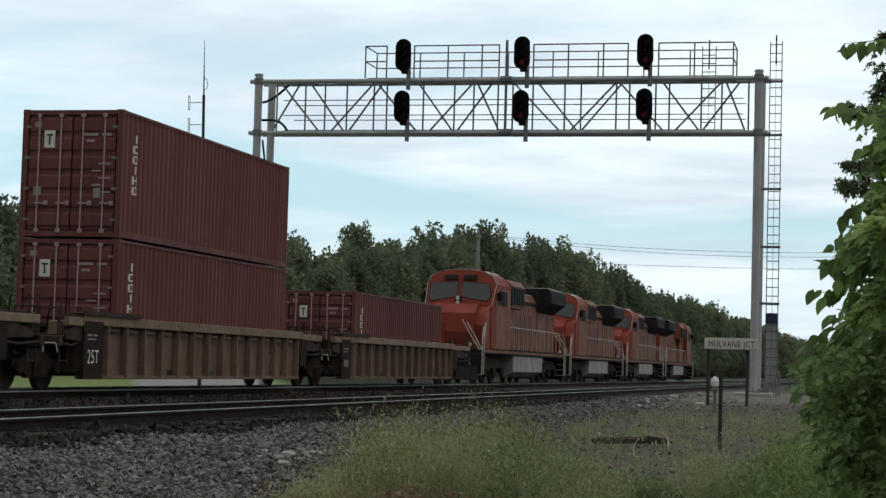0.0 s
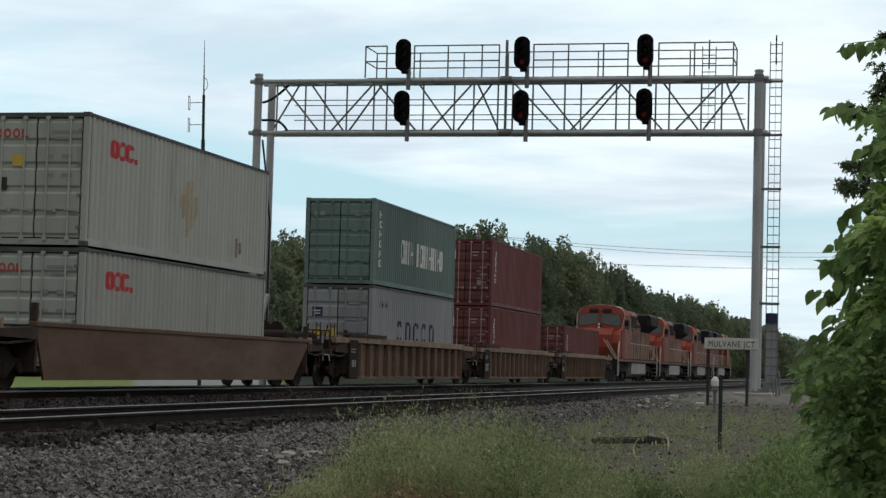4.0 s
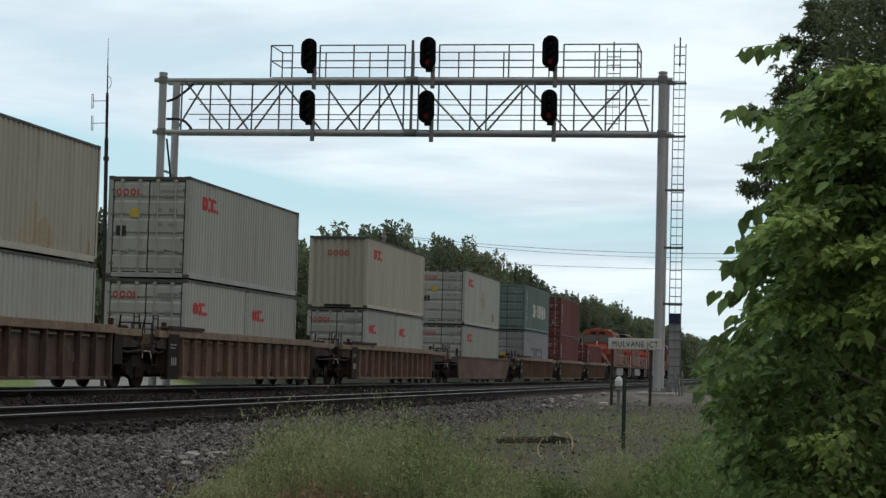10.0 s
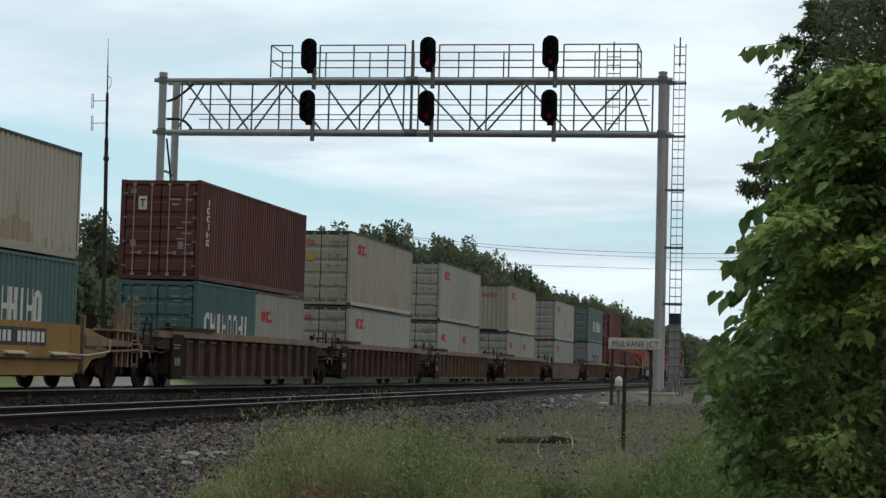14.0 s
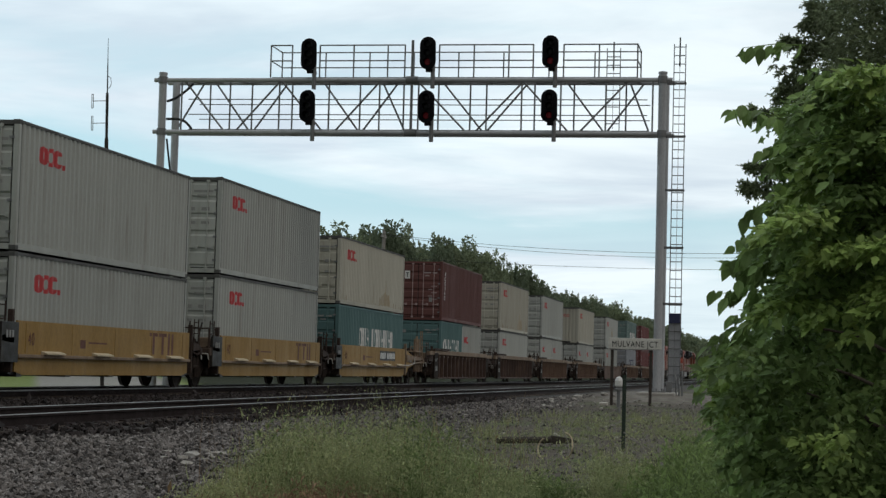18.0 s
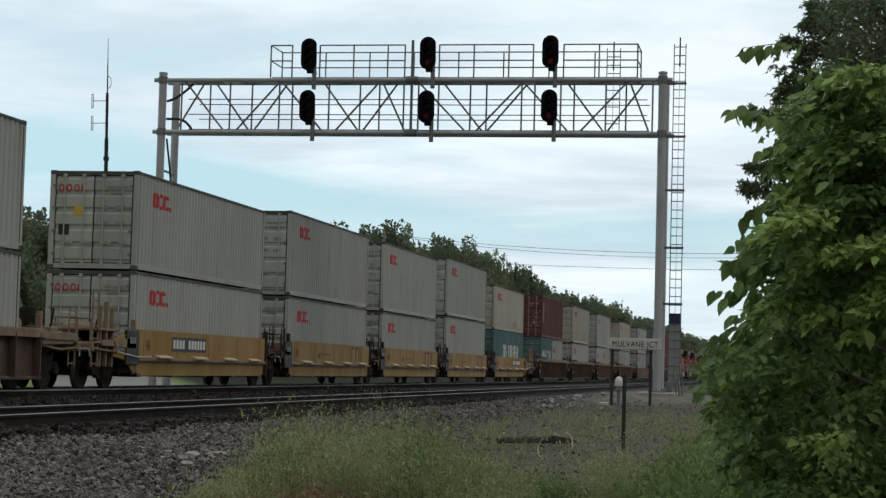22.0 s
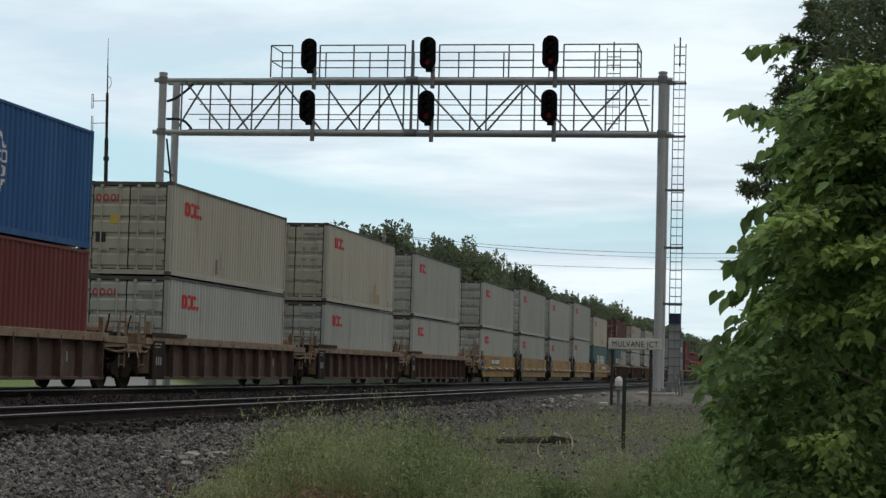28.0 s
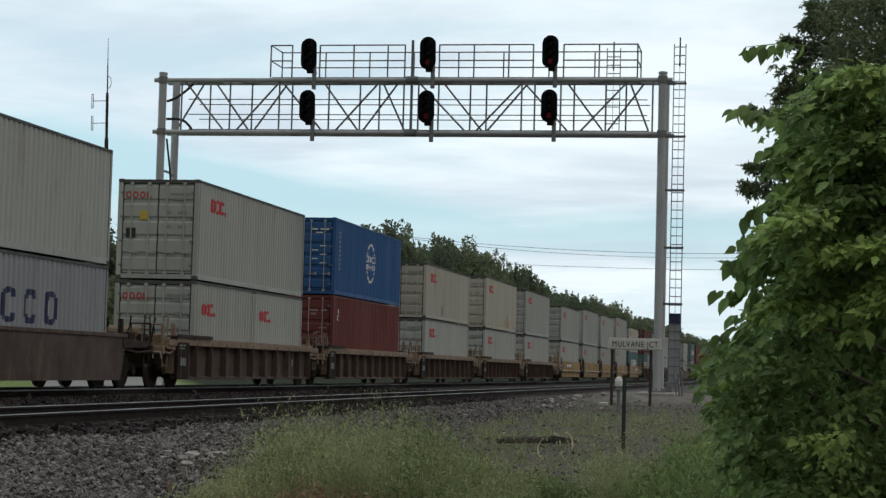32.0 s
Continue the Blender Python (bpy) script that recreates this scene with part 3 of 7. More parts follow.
def build_gantry():
    g = thing("signal_gantry", "grey galvanised steel truss signal gantry spanning the tracks", "signal gantry", at=pose(GX, 0, 0))
    top, low = 10.40, 8.61
    for y, base in ((GY1, -0.30), (GY0, 0.15)):
        for dx in (0, GDEEP):
            s = Sheet().lathe("z", [(0.135, base), (0.135, top + 0.20), (0.15, top + 0.20), (0.15, top + 0.26), (0.08, top + 0.28)], (dx, y, 0), 20)
            part("leg", s, M_STEEL, g, "round galvanised steel leg", smooth=False)
            f = Sheet().lathe("z", [(0.29, base), (0.29, base + 0.04)], (dx, y, 0), 16)
            for k in range(8):
                a = math.pi * k / 4
                f.tube((dx + 0.23 * math.cos(a), y + 0.23 * math.sin(a), base + 0.04), (dx + 0.23 * math.cos(a), y + 0.23 * math.sin(a), base + 0.13), 0.02, n=6)
            part("base_flange", f, M_STEELDK, g)
    # ladder-like bracing between the two far posts
    zs = [1.2, 3.2, 5.2, 7.3]
    for i, (a, b) in enumerate(zip(zs, zs[1:])):
        part("leg_brace", Sheet().tube((0, GY1, a), (GDEEP, GY1, b) if i % 2 == 0 else (0, GY1, b), 0.05) if i % 2 == 0 else Sheet().tube((GDEEP, GY1, a), (0, GY1, b), 0.05), M_STEEL, g)
        part("leg_brace", Sheet().tube((0, GY1, b), (GDEEP, GY1, b), 0.045), M_STEEL, g)
        part("leg_brace", Sheet().tube((0, GY0, b), (GDEEP, GY0, b), 0.045), M_STEEL, g)
    for z in (top, low):
        for dx in (0, GDEEP):
            part("chord", Sheet().tube((dx, GY0 - 0.32, z + (REAR_UP if dx else 0)), (dx, GY1 + 0.30, z + (REAR_UP if dx else 0)), 0.075, n=12), M_STEEL, g, "round steel chord tube", smooth=False)
        for y in (GY0, GY1):
            part("collar", Sheet().lathe("z", [(0.165, z - 0.11), (0.165, z + 0.11)], (0, y, 0), 16), M_STEELDK, g)
    # web members by their distance from the far leg: head and foot of each diagonal
    front = [(0.81, 2.22), (4.17, 2.65), (4.24, 5.68), (7.66, 6.13), (8.96, 10.61), (12.54, 10.95), (12.53, 14.07), (16.02, 14.44)]
    rear = [(1.0, 0.0), (1.49, 2.73), (4.02, 2.81), (5.39, 6.65), (7.94, 6.7), (7.47, 8.27), (9.61, 11.01), (12.46, 11.03), (13.88, 15.15), (16.42, 15.15), (15.99, 16.65)]
    for x, up_, rows in ((0.0, 0.0, front), (GDEEP, REAR_UP, rear)):
        for a, b in rows:
            part("diagonal", Sheet().tube((x, GY1 - a, top + up_ - 0.05), (x, GY1 - b, low + up_ + 0.05), 0.034, n=6), M_STEELDK, g)
    for i, d in enumerate([0.69, 1.25, 2.42, 2.77, 4.16, 4.22, 5.9, 6.64, 7.65, 8.18, 8.99, 9.4, 10.76, 11.07, 12.49, 12.73, 13.8, 14.08, 15.3, 15.84, 16.84]):
        x, up_ = (GDEEP, REAR_UP) if i % 2 else (0, 0)
        part("upright", Sheet().tube((x, GY1 - d, top + up_ - 0.05), (x, GY1 - d, low + up_ + 0.05), 0.030, n=6), M_STEELDK, g)
    # the splice in the middle of the span, with a post that stands up past the railing
    part("splice_post", Sheet().box(-0.04, 0.04, GY1 - 8.79, GY1 - 8.71, low - 0.12, 11.75), M_STEELDK, g, "upright post at the splice of the truss")
    for z in (top, low):
        part("splice_collar", Sheet().lathe("y", [(0.12, GY1 - 8.95), (0.13, GY1 - 8.90), (0.13, GY1 - 8.60), (0.12, GY1 - 8.55)], (0, 0, z), 14), M_STEELDK, g)
    for k in range(10):
        y = GY0 + 0.9 + k * (GY1 - GY0 - 1.8) / 9
        for z in (top, low):
            part("cross_member", Sheet().tube((0, y, z), (GDEEP, y, z + REAR_UP), 0.04, n=6), M_STEELDK, g)
        part("sway_brace", Sheet().tube((0, y, top), (GDEEP, y + (GY1 - GY0 - 1.8) / 9 * (1 if k < 9 else -0.5), top + REAR_UP), 0.03, n=6), M_STEELDK, g)
    # walkway gratings inside the truss and on top
    for z, y0, y1 in ((low + 0.10, GY0 + 0.5, GY1 - 0.9), (top + 0.10, 5.05, 17.55)):
        s = Sheet()
        for k in range(7):
            x = 0.20 + k * 0.18
            s.box(x, x + 0.02, y0, y1, z, z + 0.03)
        n = int((y1 - y0) / 0.5)
        for k in range(n + 1):
            y = y0 + (y1 - y0) * k / n
            s.box(0.18, 1.32, y - 0.012, y + 0.012, z - 0.03, z)
        part("walkway_grating", s, M_STEELDK, g, "open steel walkway grating")
    # lower handrails, two levels on each face
    for x in (0.10, GDEEP - 0.10):
        for z in (9.23, 9.75):
            part("handrail", Sheet().tube((x, GY0 + 0.5, z), (x, GY1 - 0.9, z), 0.017, n=6), M_STEELDK, g)
    # upper railings: the front one is broken at each signal head
    zr_ = top + 0.09
    for y0, y1 in ((17.55, 16.80), (15.83, 12.88), (11.70, 8.52), (7.50, 5.05)):
        posts = [y0, y1] + [y0 - 1.18 * k for k in (1, 2) if abs(y1 - y0) > 1.18 * k + 0.3]
        for y in posts:
            part("rail_post", Sheet().tube((0, y, zr_), (0, y, 11.60), 0.026, n=6), M_STEELDK, g)
        for z in (11.06, 11.59):
            part("handrail", Sheet().tube((0, y0, z), (0, y1, z), 0.024, n=6), M_STEELDK, g)
    for z in (11.06, 11.59):
        part("handrail", Sheet().tube((GDEEP, 17.55, z), (GDEEP, 5.05, z), 0.022, n=6), M_STEELDK, g)
        for y in (17.55, 5.05):
            part("handrail", Sheet().tube((0, y, z), (GDEEP, y, z), 0.022, n=6), M_STEELDK, g)
    for k in range(9):
        y = 17.55 - k * 12.5 / 8
        part("rail_post", Sheet().tube((GDEEP, y, zr_), (GDEEP, y, 11.60), 0.024, n=6), M_STEELDK, g)
    # upright ladders: one outside the near leg, one from the lower to the upper walkway
    for name, x, ya, yb, z0, z1 in (("ladder", 0.45, 3.50, 3.88, 0.25, 11.66), ("ladder", GDEEP, 5.75, 6.20, 8.65, 11.7)):
        for y in (ya, yb):
            part("ladder_stile", Sheet().box(x - 0.03, x + 0.03, y - 0.014, y + 0.014, z0, z1), M_STEELDK, g)
        n = int((z1 - z0) / 0.285)
        for k in range(n):
            z = z0 + 0.2 + k * 0.285
            part("rung", shared(("rung", round(yb - ya, 2)), lambda: Sheet().tube((0, 0, 0), (0, yb - ya, 0), 0.016, n=6).mesh("rung", M_STEELDK)), None, g, at=pose(x, ya, z))
        part("safety_rail", Sheet().tube((x - 0.02, (ya + yb) / 2, z0 + 0.3), (x - 0.02, (ya + yb) / 2, z1 + 0.15), 0.008, n=5), M_STEELDK, g)
        part("safety_rail_head", Sheet().tube((x - 0.02, (ya + yb) / 2, z1 - 0.75), (x - 0.02, (ya + yb) / 2, z1 + 0.22), 0.025, n=6), M_DARK, g)
    for z in (10.35, 8.58, 6.8, 4.9, 3.05):
        part("ladder_bracket", Sheet().box(0.42, 0.47, 3.46, 4.1, z - 0.04, z + 0.04), M_STEELDK, g)
    part("climb_guard", Sheet().chamfer_box(0.50, 0.53, 3.50, 3.90, 0.30, 2.70, 0.008), M_STEEL, g, "grey sheet steel climb guard on the ladder")
    part("guard_hood", Sheet().chamfer_box(0.38, 0.41, 3.52, 3.88, 2.42, 2.74, 0.01), M_MARKBLUE, g, "dark hood of the climb guard")
    part("junction_box", Sheet().chamfer_box(0.10, 0.30, 3.72, 3.92, 0.16, 0.52, 0.015), M_STEELDK, g, "small grey junction box at the foot")
    for k, y in enumerate((3.50, 3.60, 3.40)):
        part("conduit", Sheet().path([(0.2, y, 0.05), (0.2, y, 0.42 + 0.12 * k), (0.3, y + 0.03, 0.62 + 0.12 * k)], 0.028, 6), M_STEELDK, g)
    # conduits that loop from the far leg into the truss
    for za, zb in ((9.70, 10.28), (9.08, 8.66)):
        pts = []
        for k in range(11):
            u = k / 10
            pts.append((0.2 - 0.2 * u, GY1 - 0.1 - 1.0 * u, (za + (zb - za) * u ** 4 if zb < za else za + (zb - za) * u ** 1.6)))
        part("conduit", Sheet().path(pts, 0.045, 7), M_CABLE, g, "black looped conduit")
    part("conduit", Sheet().path([(0.3, GY1 - 0.1, 8.4), (0.75, GY1 - 0.1, 7.4), (0.9, GY1 - 0.1, 6.9), (1.25, GY1 - 0.15, 5.6), (1.25, GY1 - 0.15, 0.3)], 0.035, 7), M_CABLE, g, "black cable down the far leg")
    return g


gantry = build_gantry()
for y, top_ in ((GY0, 0.15), (GY1, -0.30)):
    f = new("concrete_foundation", Sheet().chamfer_box(-0.6, GDEEP + 0.6, -0.62, 0.62, -1.0, top_, 0.03).mesh("concrete_foundation", M_CONCRETE))
    f.matrix_basis = pose(GX, y, 0)
    tagged(f, "grey concrete foundation block under the gantry legs", "foundation", "gantry foundations", "structure")


def signal_head(y, z, lit):
    """A tall oval backboard with three hooded lenses, on a bracket pole."""
    w, h = 0.275, 0.28
    ring = [(w * math.cos(a), h * (1 if a < math.pi else -1) + w * math.sin(a)) for a in [math.pi * k / 10 for k in range(0, 21)]]
    s = part("signal_head", Sheet().prism(ring, "x", -0.012, 0.012), M_SIGBLACK, gantry, "black oval signal head with a dim red lamp" if lit else "black oval signal head, unlit", at=pose(-0.32, y, z))
    part("housing", Sheet().chamfer_box(0.014, 0.30, -0.15, 0.15, -0.42, 0.42, 0.03), M_SIGBLACK, s)
    for k, dz in enumerate((0.30, 0.0, -0.30)):
        part("lens", Sheet().lathe("x", [(0.105, -0.016), (0.07, -0.05)], (0, 0, dz), 16), M_REDLAMP if lit and k == 2 else M_LENS, s, "glowing red lens" if lit and k == 2 else "", smooth=False)
        hood = Sheet()
        b, n = 0, 16
        for r in (0.125, 0.115):
            for x, a0 in ((-0.016, 0.0), (-0.26, 0.0)):
                for i in range(n + 1):
                    a = radians(-35 + 250 * i / n)
                    cut = 0.0 if x > -0.1 else 0.05 * (1 - math.sin(a)) * 0.5
                    hood.v.append((x + cut, r * math.cos(a), dz + r * math.sin(a)))
        m = n + 1
        for i in range(n):
            hood.f += [(i, i + 1, m + i + 1, m + i), (2 * m + i, 3 * m + i, 3 * m + i + 1, 2 * m + i + 1), (m + i, m + i + 1, 3 * m + i + 1, 3 * m + i)]
        part("hood", hood, M_SIGBLACK, s)
    part("bracket", Sheet().box(0.18, 0.52, -0.16, -0.06, -0.62, -0.50).box(0.05, 0.2, -0.07, 0.07, -0.62, -0.40), M_SIGBLACK, s)
    part("pole", Sheet().tube((0.25, -0.14, -1.15), (0.25, -0.14, 0.1), 0.075, n=10), M_STEELDK, s)
    return s


for y, z_up, z_low in ((16.14, 11.225, 9.46), (12.04, 11.26, 9.45), (7.91, 11.29, 9.48)):
    signal_head(y, z_up, y < 14)
    signal_head(y, z_low, y < 14)

# ---- the train ----
FLOOR = 0.47
HC, STD = 2.896, 2.591
PITCH, DEPTH = 0.2785, 0.042


def rib_offset(x):
    """Depth of the trapezoid corrugation at x: 0 on the outer flats, DEPTH inside."""
    u = (x / PITCH) % 1.0
    if u < 0.26:
        return 0.0
    if u < 0.50:
        return DEPTH * (u - 0.26) / 0.24
    if u < 0.76:
        return DEPTH
    return DEPTH * (1 - (u - 0.76) / 0.24)


def breaks(x0, x1):
    out = [x0]
    k = int(x0 / PITCH) - 1
    while k * PITCH < x1:
        for u in (0.0, 0.26, 0.50, 0.76):
            x = (k + u) * PITCH
            if x0 + 1e-4 < x < x1 - 1e-4:
                out.append(x)
        k += 1
    return out + [x1]


def corrugated(x0, x1, z0, z1, y_out, sign, lift=0.0, sheet=None):
    """A corrugated strip in the plane y = y_out that faces sign, lifted by a little for markings."""
    s = sheet or Sheet()
    b = len(s.v)
    bx = breaks(x0, x1)
    for x in bx:
        y = y_out - sign * (rib_offset(x) - lift)
        s.v += [(x, y, z0), (x, y, z1)]
    s.f += [(b + 2 * i, b + 2 * i + 2, b + 2 * i + 3, b + 2 * i + 1) for i in range(len(bx) - 1)]
    return s


def letter_blocks(shape, x0, x1, z0, z1, y, parent, mat, label, stroke=0.30):
    """Plain letter-sized shapes on the near side: rings 'o', half rings 'c', bars 'i', twin bars 'n', blocks 'b'."""
    w = (x1 - x0) / len(shape)
    for i, ch in enumerate(shape):
        s = Sheet()
        a, b = x0 + i * w + 0.06 * w, x0 + (i + 1) * w - 0.10 * w
        t, u = (b - a) * stroke, (z1 - z0) * 0.62 * stroke
        cx, cz, rx, rz = (a + b) / 2, (z0 + z1) / 2, (b - a) / 2, (z1 - z0) / 2
        strips = []
        if ch in "oc":
            n = 12
            for k in range(n):
                p, q = a + (b - a) * k / n, a + (b - a) * (k + 1) / n
                m = ((p + q) / 2 - cx) / rx
                zo = rz * (1 - abs(m) ** 3.2) ** (1 / 3.2)
                mi = m * rx / (rx - t)
                zi = (rz - u) * (1 - abs(mi) ** 3.2) ** (1 / 3.2) if abs(mi) < 1 else 0
                if ch == "c" and m > 0.3:
                    zi = max(zi, 0.45 * rz)
                if zi < 0.01:
                    strips.append((p, q, cz - zo, cz + zo))
                elif zo > zi:
                    strips += [(p, q, cz + zi, cz + zo), (p, q, cz - zo, cz - zi)]
        elif ch == "i":
            strips = [(cx - t / 2, cx + t / 2, z0, z1)]
        elif ch == "n":
            strips = [(a, a + t, z0, z1), (b - t, b, z0, z1), (a + t, b - t, cz - u / 2, cz + u / 2)]
        elif ch == "b":
            strips = [(a, b, z0, z1)]
        for p, q, r, v in strips:
            corrugated(p, q, r, v, y, -1, 0.004, s)
        if strips:
            part("marking", s.mesh("marking", mat, weld=True), None, parent, label)


def door_rings(n, y0, step, z0, z1, x, parent, mat, label):
    """A row of flat ring shapes on the door end."""
    def ring():
        s = Sheet()
        w, h, m = step * 0.40, (z1 - z0) / 2, 16
        for k in range(m):
            a = 2 * math.pi * k / m
            c, d = math.cos(a), math.sin(a)
            s.v += [(-0.004, w * c, h * d), (-0.004, (w - 0.04) * c, (h - 0.045) * d)]
        s.f += [(2 * k, 2 * k + 1, (2 * k + 3) % (2 * m), (2 * k + 2) % (2 * m)) for k in range(m)]
        return s.mesh("marking", mat)
    for k in range(n):
        part("marking", shared(("ring", mat.name, step, round(z1 - z0, 3)), ring), None, parent, label, at=pose(x, y0 - step * k, (z0 + z1) / 2))


def flat_marks(rows, x, parent, mat, label, name="marking"):
    """Plain bars on the door end: rows of (y0, y1, z0, z1)."""
    for y0, y1, z0, z1 in rows:
        key = (mat.name, round(abs(y1 - y0), 3), round(z1 - z0, 3))
        me = shared(("bar", key), lambda: Sheet().box(-0.004, 0, 0, abs(y1 - y0), 0, z1 - z0).mesh("marking", mat))
        part(name, me, None, parent, label, at=pose(x, min(y0, y1), z0))


def casting_mesh(mat):
    return shared(("casting", mat.name), lambda: Sheet().chamfer_box(-0.089, 0.089, -0.081, 0.081, -0.059, 0.059, 0.01).mesh("corner_casting", mat))


def container(mat, length, h, label, doors="plain", seed=0):
    """An ISO box: corrugated walls, posts, rails, castings and double doors at its rear end (x = 0)."""
    key = (mat.name, length, h, doors)
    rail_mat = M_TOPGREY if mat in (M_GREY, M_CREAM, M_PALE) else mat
    c = thing("shipping_container", label, "shipping container", "containers on the train")
    W2 = 1.219
    zb, zt = 0.155, h - 0.06
    for sign in (-1, 1):
        part("side_wall", shared((key, "side", sign), lambda: corrugated(0.12, length - 0.12, zb, zt, sign * (W2 - 0.012), sign).mesh("side_wall", mat)), None, c, "corrugated steel side wall")
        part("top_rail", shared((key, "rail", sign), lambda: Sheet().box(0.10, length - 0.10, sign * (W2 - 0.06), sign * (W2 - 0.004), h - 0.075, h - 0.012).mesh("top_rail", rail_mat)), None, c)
        part("bottom_rail", shared((key, "brail", sign), lambda: Sheet().box(0.10, length - 0.10, sign * (W2 - 0.05), sign * (W2 - 0.004), 0.02, 0.165).mesh("bottom_rail", mat)), None, c)
        for x in (0.06, length - 0.06):
            part("corner_post", shared((key, "post"), lambda: Sheet().chamfer_box(-0.06, 0.06, -0.07, 0.07, 0.1, h - 0.1, 0.012).mesh("corner_post", mat)), None, c, at=pose(x, sign * (W2 - 0.07), 0))
            for z in (0.059, h - 0.059):
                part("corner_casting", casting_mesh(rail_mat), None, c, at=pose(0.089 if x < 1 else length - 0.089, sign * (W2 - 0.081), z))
    if rail_mat is M_TOPGREY:
        for x in (0.118, length - 0.150):
            part("corner_seam", shared((key, "seam"), lambda: Sheet().box(0, 0.032, -W2 + 0.006, -W2 + 0.03, 0.12, h - 0.08).mesh("corner_seam", M_SEAL)), None, c, at=pose(x, 0, 0))
    part("roof", shared((key, "roof"), lambda: Sheet().box(0.11, length - 0.11, -W2 + 0.05, W2 - 0.05, h - 0.05, h - 0.025).mesh("roof", M_ROOF)), None, c, "weathered steel roof")
    part("underframe", shared((key, "under"), lambda: Sheet().box(0.11, length - 0.11, -W2 + 0.055, W2 - 0.055, 0.06, 0.15).mesh("underframe", M_DARK)), None, c)

    def end_wall():
        s = Sheet()
        n = 9
        w = (2 * W2 - 0.26) / n
        x = length - 0.05
        for i in range(n):
            a = -W2 + 0.13 + i * w
            pts = ((a, 0.0), (a + 0.3 * w, 0.0), (a + 0.5 * w, 0.045), (a + 0.8 * w, 0.045), (a + w, 0.0))
            for (p, d), (q, e) in zip(pts, pts[1:]):
                b = len(s.v)
                s.v += [(x - d, p, zb), (x - e, q, zb), (x - e, q, zt), (x - d, p, zt)]
                s.f.append((b, b + 1, b + 2, b + 3))
        return s.mesh("end_wall", mat)
    part("end_wall", shared((key, "end"), end_wall), None, c, "corrugated front end wall")
    if doors == "blank":
        def blank():
            s = Sheet()
            n = 8
            w = (2 * W2 - 0.26) / n
            for i in range(n):
                a = -W2 + 0.13 + i * w
                pts = ((a, 0.0), (a + 0.3 * w, 0.0), (a + 0.5 * w, 0.045), (a + 0.8 * w, 0.045), (a + w, 0.0))
                for (p, d), (q, e) in zip(pts, pts[1:]):
                    b = len(s.v)
                    s.v += [(0.04 + d, p, zb), (0.04 + e, q, zb), (0.04 + e, q, zt), (0.04 + d, p, zt)]
                    s.f.append((b, b + 1, b + 2, b + 3))
            return s.mesh("end_wall", mat)
        part("end_wall", shared((key, "blank"), blank), None, c, "corrugated closed end wall")
        part("door_sill", shared((key, "sill"), lambda: Sheet().box(0.01, 0.11, -W2 + 0.16, W2 - 0.16, 0.02, 0.15).mesh("door_sill", mat)), None, c)
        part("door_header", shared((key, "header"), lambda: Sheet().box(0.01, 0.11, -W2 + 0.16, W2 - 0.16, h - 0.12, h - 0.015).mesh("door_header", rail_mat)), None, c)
        # flat black plate standing in for the shade inside the tunnel opening
        part("tunnel_recess", Sheet().box(0.004, 0.05, -0.55, 0.55, 0.03, 0.14), M_SEAL, c)
        return c
    part("door_sill", shared((key, "sill"), lambda: Sheet().box(0.01, 0.11, -W2 + 0.16, W2 - 0.16, 0.02, 0.15).mesh("door_sill", mat)), None, c)
    part("door_header", shared((key, "header"), lambda: Sheet().box(0.01, 0.11, -W2 + 0.16, W2 - 0.16, h - 0.12, h - 0.015).mesh("door_header", rail_mat)), None, c)
    part("gasket", shared((key, "gasket"), lambda: Sheet().box(0.075, 0.09, -W2 + 0.14, W2 - 0.14, 0.15, h - 0.12).mesh("gasket", M_SEAL)), None, c)

    def door_mesh():
        """A leaf with swaged rows: raised frame, recessed fields between horizontal ridges."""
        s = Sheet()
        z0, z1, wd = 0.180, h - 0.145, W2 - 0.200
        n = 5 if doors == "plain" else 6
        step = (z1 - z0) / n
        prof = [(0.07, z0), (0.046, z0)]
        for k in range(n):
            p, q = z0 + k * step + 0.045, z0 + (k + 1) * step - 0.045
            prof += [(0.046, p), (0.014, p + 0.05), (0.014, q - 0.05), (0.046, q)]
        s.prism(prof + [(0.046, z1), (0.07, z1)], "y", 0.0, wd)
        return s.mesh("door", mat)
    for side in (0, 1):
        at = pose(0, 0.022, 0) if side == 0 else pose(0, -W2 + 0.178, 0)
        d = part("door", shared((key, "door"), door_mesh), None, c, "", at=at)
        wd = W2 - 0.165
        rod_mat = M_ROD if doors == "rods" else (M_RODRED if doors == "redrods" else mat)
        for y in (wd * 0.24, wd * 0.74):
            part("lock_rod", shared((key, "rod"), lambda: Sheet().tube((-0.004, 0, 0.12), (-0.004, 0, h - 0.09), 0.019, n=6).box(-0.02, 0.03, -0.05, 0.05, h - 0.17, h - 0.10).box(-0.02, 0.03, -0.05, 0.05, 0.11, 0.19).mesh("lock_rod", rod_mat)), None, d, at=pose(0, y, 0))
        for y in (wd * 0.24, wd * 0.74):
            part("lock_handle", shared((key, "handle"), lambda: Sheet().box(-0.03, -0.01, -0.22, 0.06, h * 0.26, h * 0.26 + 0.035).box(-0.03, 0.02, -0.25, -0.17, h * 0.26 - 0.03, h * 0.26 + 0.07).mesh("lock_handle", rod_mat)), None, d, at=pose(0, y, 0))
        for k in range(4):
            z = 0.4 + k * (h - 0.8) / 3
            part("hinge", shared("hinge", lambda: Sheet().box(-0.004, 0.05, -0.06, 0.06, -0.03, 0.03).mesh("hinge", M_STEELDK)), None, d, at=pose(0, wd - 0.0 if side == 0 else 0.0, z))
    return c


